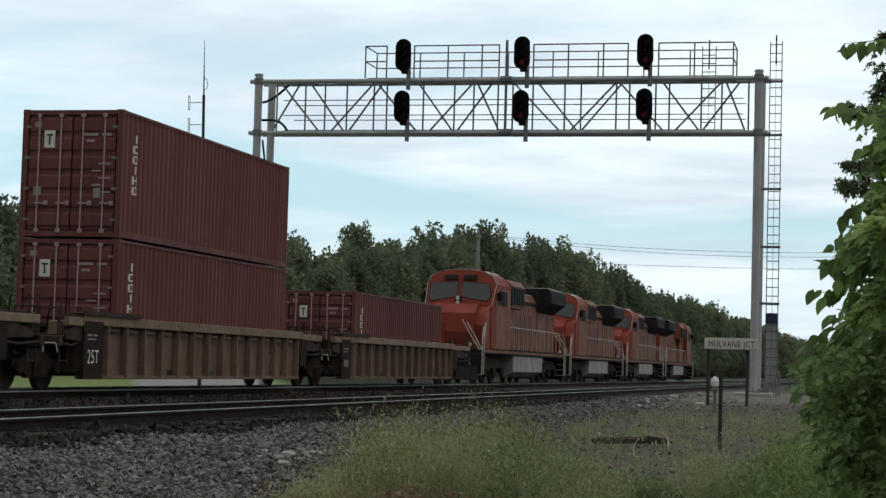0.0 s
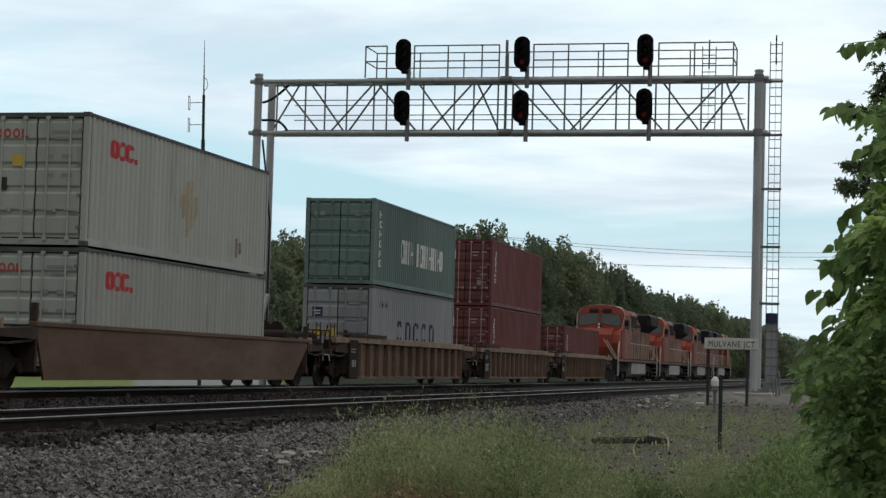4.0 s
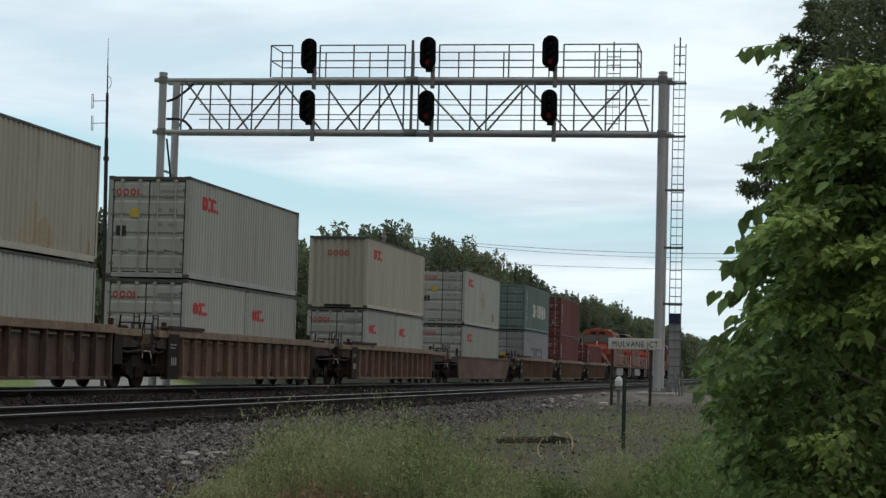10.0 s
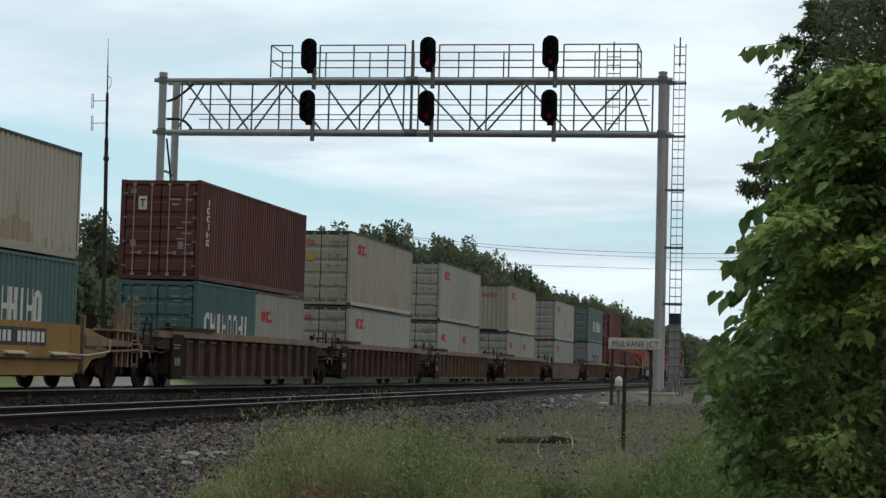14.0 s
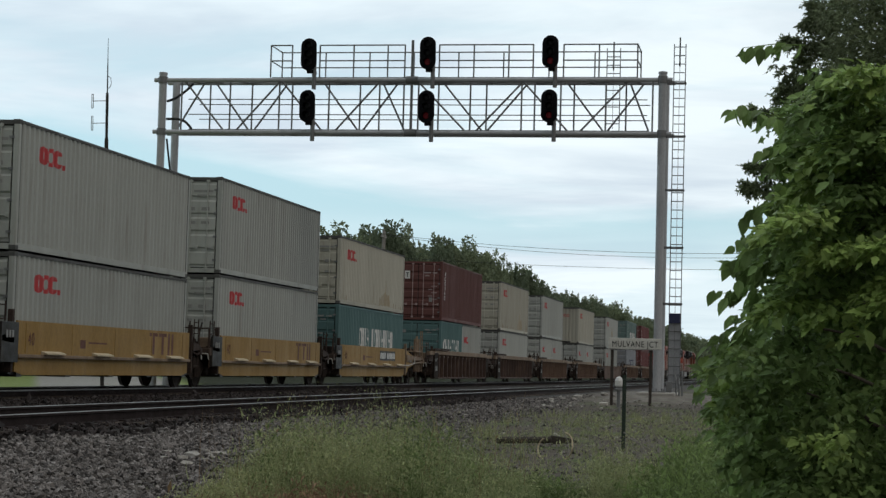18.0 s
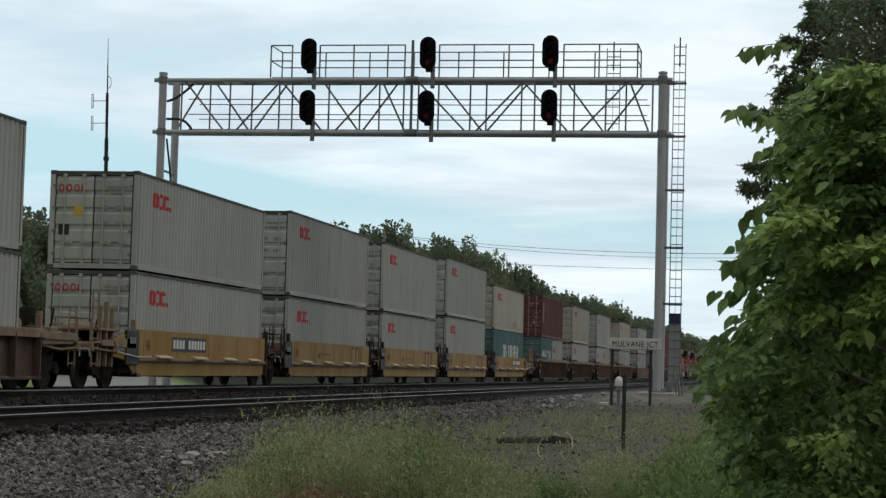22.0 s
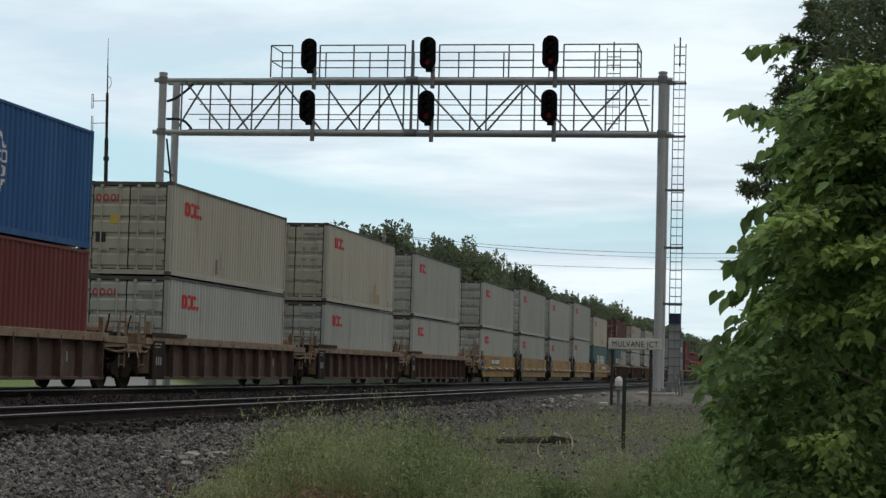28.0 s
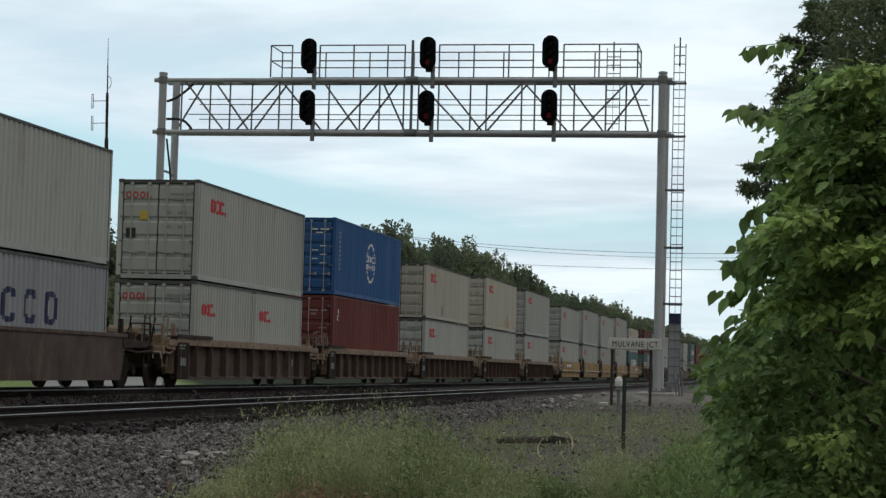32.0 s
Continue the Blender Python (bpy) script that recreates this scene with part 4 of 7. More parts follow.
def carrier_mark(c, x0, x1, z0, z1, y):
    """Three fat red rings that touch, the last one open, and a short red foot after them."""
    w = (x1 - x0) / 3.45
    for k, shape in enumerate("ooc"):
        letter_blocks(shape, x0 + k * w * 0.94, x0 + k * w * 0.94 + w * 1.12, z0, z1, y, c, M_MARKRED, "fat red ring-shaped carrier marking", 0.36)
    letter_blocks("b", x1 - 0.56 * w, x1, z0, z0 + 0.28 * (z1 - z0), y, c, M_MARKRED, "short red foot of the marking")


def grey_marks(c, length, h, level, closed=False):
    """Red carrier shapes on side and door, small stencil bars, and stickers on the upper boxes."""
    y = -1.219 + 0.012
    if length > 10:
        carrier_mark(c, 1.25, 2.80, h - 0.86, h - 0.44, y)
    else:
        carrier_mark(c, 0.74, 2.02, h - 0.98, h - 0.62, y)
    if closed:
        door_rings(4, 0.36, 0.23, h - 0.80, h - 0.56, 0.03, c, M_MARKRED, "red ring-shaped end marking")
        return
    door_rings(3, 0.90, 0.21, h - 0.57, h - 0.36, 0.012, c, M_MARKRED, "red ring-shaped door marking")
    flat_marks([(0.20, 0.36, h - 0.56, h - 0.52), (0.32, 0.36, h - 0.56, h - 0.37)], 0.011, c, M_MARKRED, "red angular door marking")
    flat_marks([(-0.95, -0.35, h - 0.47, h - 0.40), (-0.75, -0.45, h - 0.60, h - 0.54), (-0.85, -0.6, h - 1.02, h - 0.92), (-0.40, -0.25, h - 1.02, h - 0.92), (-0.85, -0.6, h - 1.42, h - 1.34), (-0.42, -0.25, h - 1.42, h - 1.34)], 0.010, c, M_MARKGREY, "faded stencilled bars")
    if level == "upper":
        flat_marks([(0.28, 0.55, h - 1.18, h - 0.93)], 0.011, c, M_MARKYELLOW, "yellow warning sticker")
        flat_marks([(0.66, 0.95, h - 1.70, h - 1.42)], 0.011, c, M_MARKBLACK, "dark placard")


def red_marks(c, length, h, letters=6):
    y = -1.219 + 0.012
    for k in range(letters):
        z = h - 0.50 - k * 0.235
        letter_blocks("icoino"[k], 0.72, 0.98, z - 0.19, z, y, c, M_MARKWHITE, "white vertical letter shape")
    flat_marks([(0.42, 0.68, h - 0.87, h - 0.48)], 0.010, c, M_MARKWHITE, "white square placard")
    flat_marks([(0.47, 0.63, h - 0.60, h - 0.56), (0.53, 0.57, h - 0.80, h - 0.60)], 0.005, c, M_MARKBLACK, "black angular shape on the placard")
    flat_marks([(-0.95, -0.72, h - 0.60, h - 0.535), (-0.62, -0.26, h - 0.60, h - 0.535), (-0.55, -0.34, h - 0.74, h - 0.68)] +
               [(-0.72 if k % 2 else -0.95, -0.50 if k % 2 else -0.66, h - 1.25 - 0.16 * k, h - 1.21 - 0.16 * k) for k in range(5)], 0.010, c, M_STENCIL, "faded stencilled bars")
    flat_marks([(0.72, 0.90, h - 1.95, h - 1.75), (-0.72, -0.55, h - 2.0, h - 1.78), (0.75, 0.92, h - 0.40, h - 0.28)], 0.011, c, M_MARKGREY, "grey stickers")


def row_marks(c, length, h, low=False):
    y = -1.219 + 0.012
    z0, z1 = (0.95, 1.72) if low else (0.92, 1.68)
    if length > 10:
        letter_blocks("cnin boninnino", 3.6, 10.1, z0, z1 + 0.08, y, c, M_MARKWHITE, "row of white letter-sized shapes", 0.24)
    else:
        letter_blocks("cninooni", 0.75, 5.35, 0.95, 1.72, y, c, M_MARKWHITE, "row of white letter-sized shapes")
    for k in range(6):
        z = h - 0.38 - k * 0.33
        letter_blocks("no"[k % 2], 0.70, 1.02, z - 0.24, z, y, c, M_MARKWHITE, "white vertical glyph shape") if length > 10 and not low else None
    flat_marks([(-0.95, -0.72, h - 0.48, h - 0.42), (-0.64, -0.40, h - 0.48, h - 0.42), (-0.72, -0.5, h - 0.60, h - 0.555), (-0.6, -0.42, h - 1.13, h - 1.08), (-0.6, -0.36, h - 1.30, h - 1.26), (0.55, 0.72, h - 0.6, h - 0.46), (0.78, 0.92, h - 0.6, h - 0.46)], 0.010, c, M_MARKGREY, "white stencilled bars")


def navy_marks(c, length, h):
    y = -1.219 + 0.012
    for k in range(5):
        letter_blocks("cocco"[k], 3.30 + k * 1.20, 3.30 + k * 1.20 + 0.92, 1.02, 1.80, y, c, M_MARKBLUE, "navy ring-shaped mark", 0.27)
    letter_blocks("iininni", 0.95, 2.2, h - 0.72, h - 0.50, y, c, M_MARKBLACK, "black stencil bars")
    flat_marks([(0.52, 0.88, 1.82, 2.14)], 0.011, c, M_MARKBLUE, "navy square emblem with a white sweep")
    flat_marks([(0.60, 0.85, 1.99, 2.03), (0.60, 0.78, 1.90, 1.93)], 0.006, c, M_MARKWHITE, "white sweep in the emblem")
    flat_marks([(0.02, 0.42, 1.16, 1.42), (0.50, 0.90, 1.16, 1.42)], 0.011, c, M_MARKYELLOW, "yellow sticker")
    flat_marks([(-0.95, -0.3, h - 0.5, h - 0.42), (-0.8, -0.4, h - 0.66, h - 0.58), (-0.9, -0.3, h - 1.2, h - 1.12)], 0.010, c, M_MARKGREY, "grey stencilled bars")


def blue_marks(c, length, h):
    y = -1.219 + 0.012
    s = Sheet()
    cx, cz, r = 6.25, 1.52, 0.80
    n = 36
    for i in range(n):
        a, b = cx - r + 2 * r * i / n, cx - r + 2 * r * (i + 1) / n
        u = ((a + b) / 2 - cx) / r
        zo = r * math.sqrt(max(0, 1 - u * u))
        zi = (r - 0.10) * math.sqrt(max(0, 1 - (u * r / (r - 0.10)) ** 2)) if abs(u * r) < r - 0.10 else 0
        if zo - zi > 0.03:
            corrugated(a, b, cz + max(zi, 0.34), cz + max(zo, 0.34), y, -1, 0.004, s) if zo > 0.36 else None
            corrugated(a, b, cz - max(zo, 0.34), cz - max(zi, 0.34), y, -1, 0.004, s) if zo > 0.36 else None
    part("emblem", s, M_MARKWHITE, c, "white ring emblem")
    letter_blocks("oooco", cx - 0.85, cx + 0.85, cz + 0.02, cz + 0.30, y, c, M_MARKWHITE, "white letter-sized shapes")
    letter_blocks("onnnio", cx - 0.75, cx + 0.75, cz - 0.28, cz - 0.04, y, c, M_MARKWHITE, "white letter-sized shapes")
    for k in range(9):
        part("marking", corrugated(0.78, 0.88, h - 0.58 - k * 0.17, h - 0.48 - k * 0.17, y, -1, 0.004), M_MARKGREY, c, "faded vertical code bar")
    flat_marks([(-0.95, -0.62, h - 0.48, h - 0.42), (-0.52, -0.30, h - 0.48, h - 0.42), (-0.72, -0.45, h - 0.60, h - 0.55)] + [(-0.85 + 0.3 * (k % 2), -0.62 + 0.3 * (k % 2), h - 1.1 - 0.16 * k, h - 1.06 - 0.16 * k) for k in range(5)], 0.010, c, M_MARKWHITE, "white stencilled bars")


def wheelset(parent, x):
    """Two flanged wheels under a truck part; the axle joins them."""
    def wheel_mesh():
        s = Sheet().lathe("y", [(0.16, -0.09), (0.17, -0.05), (0.36, -0.05), (0.40, -0.068), (0.457, -0.066), (0.462, 0.03), (0.488, 0.045), (0.485, 0.066), (0.40, 0.066), (0.36, 0.02), (0.17, 0.03), (0.16, 0.09)], n=28)
        me = s.mesh("wheel", M_WHEEL, M_TREAD)
        for p in me.polygons:
            if 0.45 < math.hypot(p.center.x, p.center.z) < 0.47 and abs(p.normal.y) < 0.5:
                p.material_index = 1
        return me
    for sign in (-1, 1):
        part("wheel", shared("wheel", wheel_mesh), None, parent, "", at=pose(x, sign * 0.7525, 0.462, 0, 0, 180 if sign > 0 else 0))
    part("axle", shared("axle", lambda: Sheet().tube((0, -0.98, 0), (0, 0.98, 0), 0.08, n=10).mesh("axle", M_TRUCK)), None, parent, at=pose(x, 0, 0.462))


def truck(parent, x):
    """Two-axle freight truck: bolster, cast side frames with springs and bearing caps."""
    t = part("truck", shared("bolster", lambda: Sheet().chamfer_box(-0.22, 0.22, -1.0, 1.0, 0.46, 0.78, 0.03).lathe("z", [(0.32, 0.78), (0.32, 0.90)], n=16).mesh("truck", M_TRUCK)), None, parent, "dark steel two-axle truck", at=pose(x, 0, 0))

    def frame_mesh():
        s = Sheet()
        s.prism([(-1.12, 0.50), (-1.12, 0.64), (-0.72, 0.66), (-0.36, 0.86), (0.36, 0.86), (0.72, 0.66), (1.12, 0.64), (1.12, 0.50), (0.76, 0.50), (0.40, 0.26), (-0.40, 0.26), (-0.76, 0.50)], "y", -0.06, 0.06)
        for k in (-0.15, 0.0, 0.15):
            s.lathe("z", [(0.062, 0.30), (0.062, 0.58)], (k, -0.09, 0), 8)
        for k in (-0.89, 0.89):
            s.lathe("y", [(0.115, -0.14), (0.13, -0.10), (0.13, 0.02)], (k, 0, 0.462), 12)
        return s.mesh("side_frame", M_TRUCK)
    for sign in (-1, 1):
        part("side_frame", shared("side_frame", frame_mesh), None, t, "", at=pose(0, sign * 1.0, 0, 0, 0, 0 if sign < 0 else 180))
    for dx in (-0.89, 0.89):
        wheelset(t, dx)
    return t


def well_car(kind, gl, gr, own_rear, own_front, label, seed, tan=False, ribs=15):
    """A container well car; the container's rear end is x = 0. gl, gr: deck lengths behind and before it.
    own_rear / own_front: where the car's trucks stand (None: the neighbour carries that end)."""
    r = random.Random(seed)
    paint = {"rib": M_CARDUST if seed < 6 else M_CARBROWN, "smooth": M_CARRUST if seed < 10 else M_CARBROWN, "yellow": M_CARYELLOW}[kind]
    c = thing("well_car", label, "well car", "well cars of the train")
    L = 12.192
    yo = 1.42
    fx = 3.9 if seed < 10 else 1.1
    a0, a1 = (-0.62 * gl, L + 0.27 * gr) if kind != "smooth" else (-1.6, L + 1.6)
    zb, zt = {"rib": (0.25, 1.60), "smooth": (0.22, 1.40), "yellow": (0.34, 1.54)}[kind]
    if tan:
        zt = 1.39
    deep = min(1.0, gl), min(1.0, gr)
    for sign in (-1, 1):
        s = Sheet()
        if kind == "rib":
            s.box(a0, a1, sign * (yo - 0.17), sign * (yo - 0.14), zb, zt - 0.02)
        elif kind == "smooth":
            s.prism([(-2.6, zt - 0.02), (-2.1, zb), (L + fx - 1.6 if fx > 2 else L + 0.7, zb), (L + fx, zt - 0.02)], "y", sign * (yo - 0.10), sign * (yo - 0.05))
        else:
            s.box(0.0, L, sign * (yo - 0.11), sign * (yo - 0.07), 0.78, zt)
            s.prism([(0.0, 0.78), (0.0, 0.42), (0.5, zb), (L - 0.5, zb), (L, 0.42), (L, 0.78)], "y", sign * (yo - 0.17), sign * (yo - 0.11))
        part("side_wall", s, paint, c, {"rib": "brown sheet side behind upright ribs", "smooth": "smooth brown side plate tapering at the ends", "yellow": "yellow side plate with lower skirt"}[kind])
        if kind == "rib":
            part("top_chord", Sheet().chamfer_box(a0 - 0.1, a1 + 0.1, min(sign * (yo - 0.16), sign * (yo + 0.04)), max(sign * (yo - 0.16), sign * (yo + 0.04)), zt - 0.21, zt, 0.012), M_CARTAN, c, "tan dusty top chord")
            part("bottom_sill", Sheet().chamfer_box(a0, a1, min(sign * (yo - 0.16), sign * (yo - 0.02)), max(sign * (yo - 0.16), sign * (yo - 0.02)), zb - 0.01, zb + 0.07, 0.01), paint, c)
        elif kind == "smooth":
            part("top_chord", Sheet().chamfer_box(-2.6, L + fx, min(sign * (yo - 0.16), sign * (yo - 0.02)), max(sign * (yo - 0.16), sign * (yo - 0.02)), zt - 0.10, zt, 0.012), paint, c)
        else:
            part("ledge", Sheet().chamfer_box(0.0, L, min(sign * (yo - 0.16), sign * (yo - 0.01)), max(sign * (yo - 0.16), sign * (yo - 0.01)), 0.72, 0.80, 0.01), M_CARTAN, c, "dusty ledge along the side")
    if kind == "rib":
        n = ribs
        for i in range(n):
            x = a0 + 0.25 + i * (a1 - a0 - 0.5) / (n - 1)
            rib = shared(("rib", tan, paint.name), lambda: Sheet().prism([(-0.035, 0.0), (0.035, 0.0), (0.05, 0.10), (0.05, 0.18), (-0.05, 0.18), (-0.05, 0.10)] if not tan else [(-0.02, 0.0), (0.02, 0.0), (0.02, 0.22), (-0.02, 0.22)], "z", zb + 0.05, zt - 0.11).mesh("rib", paint))
            part("rib", rib, None, c, at=pose(x, -yo - 0.02 if not tan else -yo - 0.05, 0))
            if i < n - 1 and not tan:
                part("gusset", shared("gusset", lambda: Sheet().box(0.08, 0.78, 0.0, 0.02, 1.28, 1.33).mesh("gusset", M_CARTAN)), None, c, at=pose(x, -yo + 0.06, 0))
        part("stencil", Sheet().box(L - 1.5, L - 1.38, -yo + 0.120, -yo + 0.139, 0.66, 0.90), M_MARKGREY, c, "small faded stencil mark")
    if kind == "yellow":
        for k, x in enumerate((1.4, 4.6, 7.6, 10.2)):
            part("guide_flap", Sheet().prism([(-1.50, 0.805), (-1.50, 0.835), (-1.345, 0.885), (-1.345, 0.805)], "x", x, x + 1.15), M_FLAP, c, "pale folded guide flap")
        for x in (0.5, 3.3, 6.2, 9.0, 11.6):
            part("seam", Sheet().box(x - 0.03, x + 0.03, -yo + 0.062, -yo + 0.072, 0.82, 1.5), M_CARYELLOW, c)
        bars(c, [(3.8, 4.15, 0.98, 1.18), (4.35, 5.6, 1.10, 1.14)], -yo + 0.068, M_MARKRUST, "faded stencil bars")
        big = [(x + 0.6, y_ + 0.6, a, b) for x, y_, a, b in ((8.20, 8.85, 1.38, 1.47), (8.44, 8.62, 0.90, 1.38), (8.95, 9.60, 1.38, 1.47), (9.19, 9.37, 0.90, 1.38), (9.72, 9.88, 0.90, 1.47), (10.02, 10.18, 0.90, 1.47))]
        if seed not in (8, 12):
            bars(c, big, -yo + 0.068, M_MARKRUST, "rust brown block-shaped marking")
        else:
            at_x = 6.95 if seed == 8 else 2.8
            bars(c, [(at_x, at_x + 3.1, 1.00, 1.40)], -yo + 0.066, M_MARKBLACK, "black number panel")
            bars(c, [(at_x + 0.10 + 0.27 * k, at_x + 0.28 + 0.27 * k, 1.08, 1.32) for k in range(11) if k != 4], -yo + 0.060, M_MARKWHITE, "white bars on the panel")
        number(c, "40", 0.62, -yo + 0.064, 1.0, 0.42)
    # well floor cross members and container supports
    part("well_floor", Sheet().box(-0.2, L + 0.2, -1.25, 1.25, 0.36, 0.44), M_DARK, c)
    for k in range(5):
        x = 0.3 + k * (L - 0.6) / 4
        part("cross_member", shared("cross_member", lambda: Sheet().box(-0.15, 0.15, -1.3, 1.3, 0.30, 0.465).mesh("cross_member", M_DARK)), None, c, at=pose(x, 0, 0))
    # end decks over the trucks
    for d, g, sign in ((0, gl, -1), (1, gr, 1)):
        x0 = (min(a0, -0.25) if sign < 0 else max(a1, L + 0.25)) if kind == "rib" else (-0.25 if sign < 0 else L + 0.25) if kind == "yellow" else (-2.5 if sign < 0 else L + fx - 0.3)
        x1 = (-g + 0.3) if sign < 0 else (L + g - 0.3)
        x1 = min(x1, x0 - 0.5) if sign < 0 else max(x1, x0 + 0.5)
        lo, hi = min(x0, x1), max(x0, x1)
        wide = kind == "yellow" and g > 3
        gear = M_CARTAN if wide or tan else M_ENDBROWN
        if wide:
            # the yellow side runs on past the well and is cut away over the truck
            e = x0 + sign * 1.55
            for sy in (-1, 1):
                part("end_side", Sheet().prism([(x0, 0.36), (x0 + sign * 0.55, 0.72), (e, 0.82), (e, 1.26), (x0, 1.50)], "y", sy * (yo - 0.11), sy * (yo - 0.07)), M_CARYELLOW, c, "yellow side cut away over the truck")
            part("vent_grille", Sheet().box(min(x0 + sign * 0.75, x0 + sign * 1.25), max(x0 + sign * 0.75, x0 + sign * 1.25), -yo + 0.055, -yo + 0.068, 0.95, 1.18), M_STEELDK, c, "grey grille on the car's end")
            part("train_line", Sheet().rod([(x0 - sign * 1.2, -yo + 0.02, 0.84), (x0, -yo - 0.02, 0.82), (x0 + sign * 1.1, -yo - 0.02, 0.90), (x0 + sign * 1.5, -yo - 0.02, 0.93), (x0 + sign * 1.62, -yo, 1.22)], 0.022, 6), M_HANDRAIL, c, "pale pipe along the end")
            for k in range(3):
                part("stanchion", Sheet().chamfer_box(x1 - sign * (0.75 + 0.42 * k) - 0.045, x1 - sign * (0.75 + 0.42 * k) + 0.045, -1.30, -1.20, 0.55, 2.05 + 0.12 * (k % 2), 0.01), gear, c, "rusty tan upright of the end platform")
            part("catwalk", Sheet().chamfer_box(min(x1 - sign * 0.4, x1 - sign * 1.9), max(x1 - sign * 0.4, x1 - sign * 1.9), -1.36, 1.30, 1.44, 1.50, 0.01), gear, c, "tan cross-over platform")
        high = 2.42 if wide else 1.95
        part("bulkhead", Sheet().box(x0 - 0.05, x0 + 0.05, -1.36, 1.36, 0.40, 1.34), gear, c)
        part("end_deck", Sheet().prism([(x0, 1.02), (x1, 0.98), (x1, 1.10), (x0, 1.30)], "y", -0.85, 0.85), M_CARTAN if tan else gear, c, "end deck over the truck")
        for sy in (-1, 1):
            part("deck_arm", Sheet().prism([(x0, 1.04), (x0 + sign * (hi - lo) * 0.8, 1.08), (x0 + sign * (hi - lo) * 0.8, 1.20), (x0, zt - 0.03 if kind == "rib" else 1.30)], "y", sy * 1.18, sy * 1.40), gear, c, "sloping side arm of the end deck")
            part("guide_post", Sheet().chamfer_box(x0 - 0.06, x0 + 0.06, sy * 1.30 - 0.06, sy * 1.30 + 0.06, 1.3, 1.78, 0.01), gear, c)
        if kind == "rib":
            part("end_beam", Sheet().chamfer_box(min(x0, x1 - sign * 0.25), max(x0, x1 - sign * 0.25), -yo - 0.02, -yo + 0.12, zt - 0.24, zt - 0.06, 0.012), M_CARTAN, c, "tan beam that carries the top chord on over the truck")
            if not tan:
                part("end_shield", Sheet().chamfer_box(min(x0, x0 + sign * 0.62), max(x0, x0 + sign * 0.62), -yo + 0.0, -yo + 0.06, 0.62, zt - 0.25, 0.01), M_TRUCK, c, "black plate beside the truck") if sign > 0 else None
        part("end_sill", Sheet().chamfer_box(x1 - 0.10, x1 + 0.10, -1.38, 1.38, 0.92, 1.14, 0.02), gear, c)
        for sy in (-1.30,):
            for xx in (0.10, 0.50):
                part("ladder_stile", Sheet().tube((x1 - sign * xx, sy, 0.55), (x1 - sign * xx, sy, high), 0.024 if wide else 0.018, n=6), gear, c)
            for k in range(6 if wide else 5):
                part("ladder_rung", Sheet().tube((x1 - sign * 0.10, sy, 0.62 + 0.31 * k), (x1 - sign * 0.50, sy, 0.62 + 0.31 * k), 0.014, n=6), gear, c)
        part("platform", Sheet().box(lo, hi, -1.36, -0.86, 1.13, 1.17), gear, c)
        part("handhold", Sheet().path([(x1, -1.3, 1.15), (x1, -1.3, 1.72), (x1, -0.75, 1.72), (x1, -0.75, 1.15)], 0.02), gear, c)
        xm = (x0 + x1) / 2
        part("valve_box", Sheet().chamfer_box(xm - 0.22, xm + 0.18, -1.22, -0.90, 1.12, 1.46, 0.02), M_CARTAN if seed % 2 else M_TRUCK, c)
        part("brake_cylinder", Sheet().lathe("x", [(0.08, xm - 0.3), (0.13, xm - 0.24), (0.13, xm + 0.16), (0.05, xm + 0.3)], (0, -0.62, 1.34), 12), M_TRUCK, c)
        part("brake_lever", Sheet().path([(xm + sign * 0.2, -0.9, 1.2), (xm + sign * 0.35, -1.0, 1.62), (xm + sign * 0.3, -1.05, 1.9)], 0.022), M_TRUCK, c)
        part("pipe", Sheet().path([(x0 + sign * 0.1, -1.34, 1.02), (xm, -1.36, 0.94), (x1, -1.34, 1.0)], 0.03), gear, c)
        part("air_hose", Sheet().path([(x1 + sign * 0.05 * k, -0.35, 0.85 - 0.32 * math.sin(math.pi * k / 8)) for k in range(9)], 0.028), M_CABLE, c)
        part("uncoupling_lever", Sheet().path([(x1 + sign * 0.1, -1.35, 0.80), (x1 + sign * 0.14, -1.33, 0.98), (x1 + sign * 0.18, -0.1, 1.02)], 0.016), M_HANDRAIL, c)
        part("brake_gear", Sheet().lathe("x", [(0.22, 0.0), (0.24, 0.02), (0.22, 0.05)], (x1 - sign * 0.18, 0.5, 1.75), 14).tube((x1 - sign * 0.15, 0.5, 1.1), (x1 - sign * 0.15, 0.5, 1.75), 0.03), M_TRUCK, c, "brake wheel on its stand")
        part("reservoir", Sheet().lathe("y", [(0.10, -0.45), (0.17, -0.38), (0.17, 0.38), (0.10, 0.45)], (x0 + sign * 0.7, -0.1, 1.50), 12), M_CARTAN if tan or kind == "yellow" else M_TRUCK, c, "air reservoir on the end deck")
        part("coupler", Sheet().box(x1 - 0.2, x1 + sign * 0.42, -0.14, 0.14, 0.72, 0.98), M_TRUCK, c)
    for x in (own_rear, own_front):
        if x is not None:
            truck(c, x)
    if kind == "rib":
        part("end_panel", Sheet().chamfer_box(a0 - 0.05, a0 + 0.95, -yo - 0.045, -yo + 0.05, zb, zt - 0.12, 0.01), M_TRUCK, c, "black end panel with white bars")
        if seed == 1:
            number(c, "25T", a0 + 0.12, -yo - 0.050, 0.58, 0.42, M_MARKWHITE)
        else:
            bars(c, [(a0 + 0.20 + 0.17 * k, a0 + 0.30 + 0.17 * k, 0.62, 0.84) for k in range(3)], -yo - 0.053, M_MARKGREY, "faded white stencil bars")
        bars(c, [(a0 + 0.10, a0 + 0.34, 1.16, 1.20), (a0 + 0.42, a0 + 0.62, 1.16, 1.20), (a0 + 0.10, a0 + 0.55, 1.08, 1.11)], -yo - 0.053, M_MARKGREY, "small faded stencil lines")
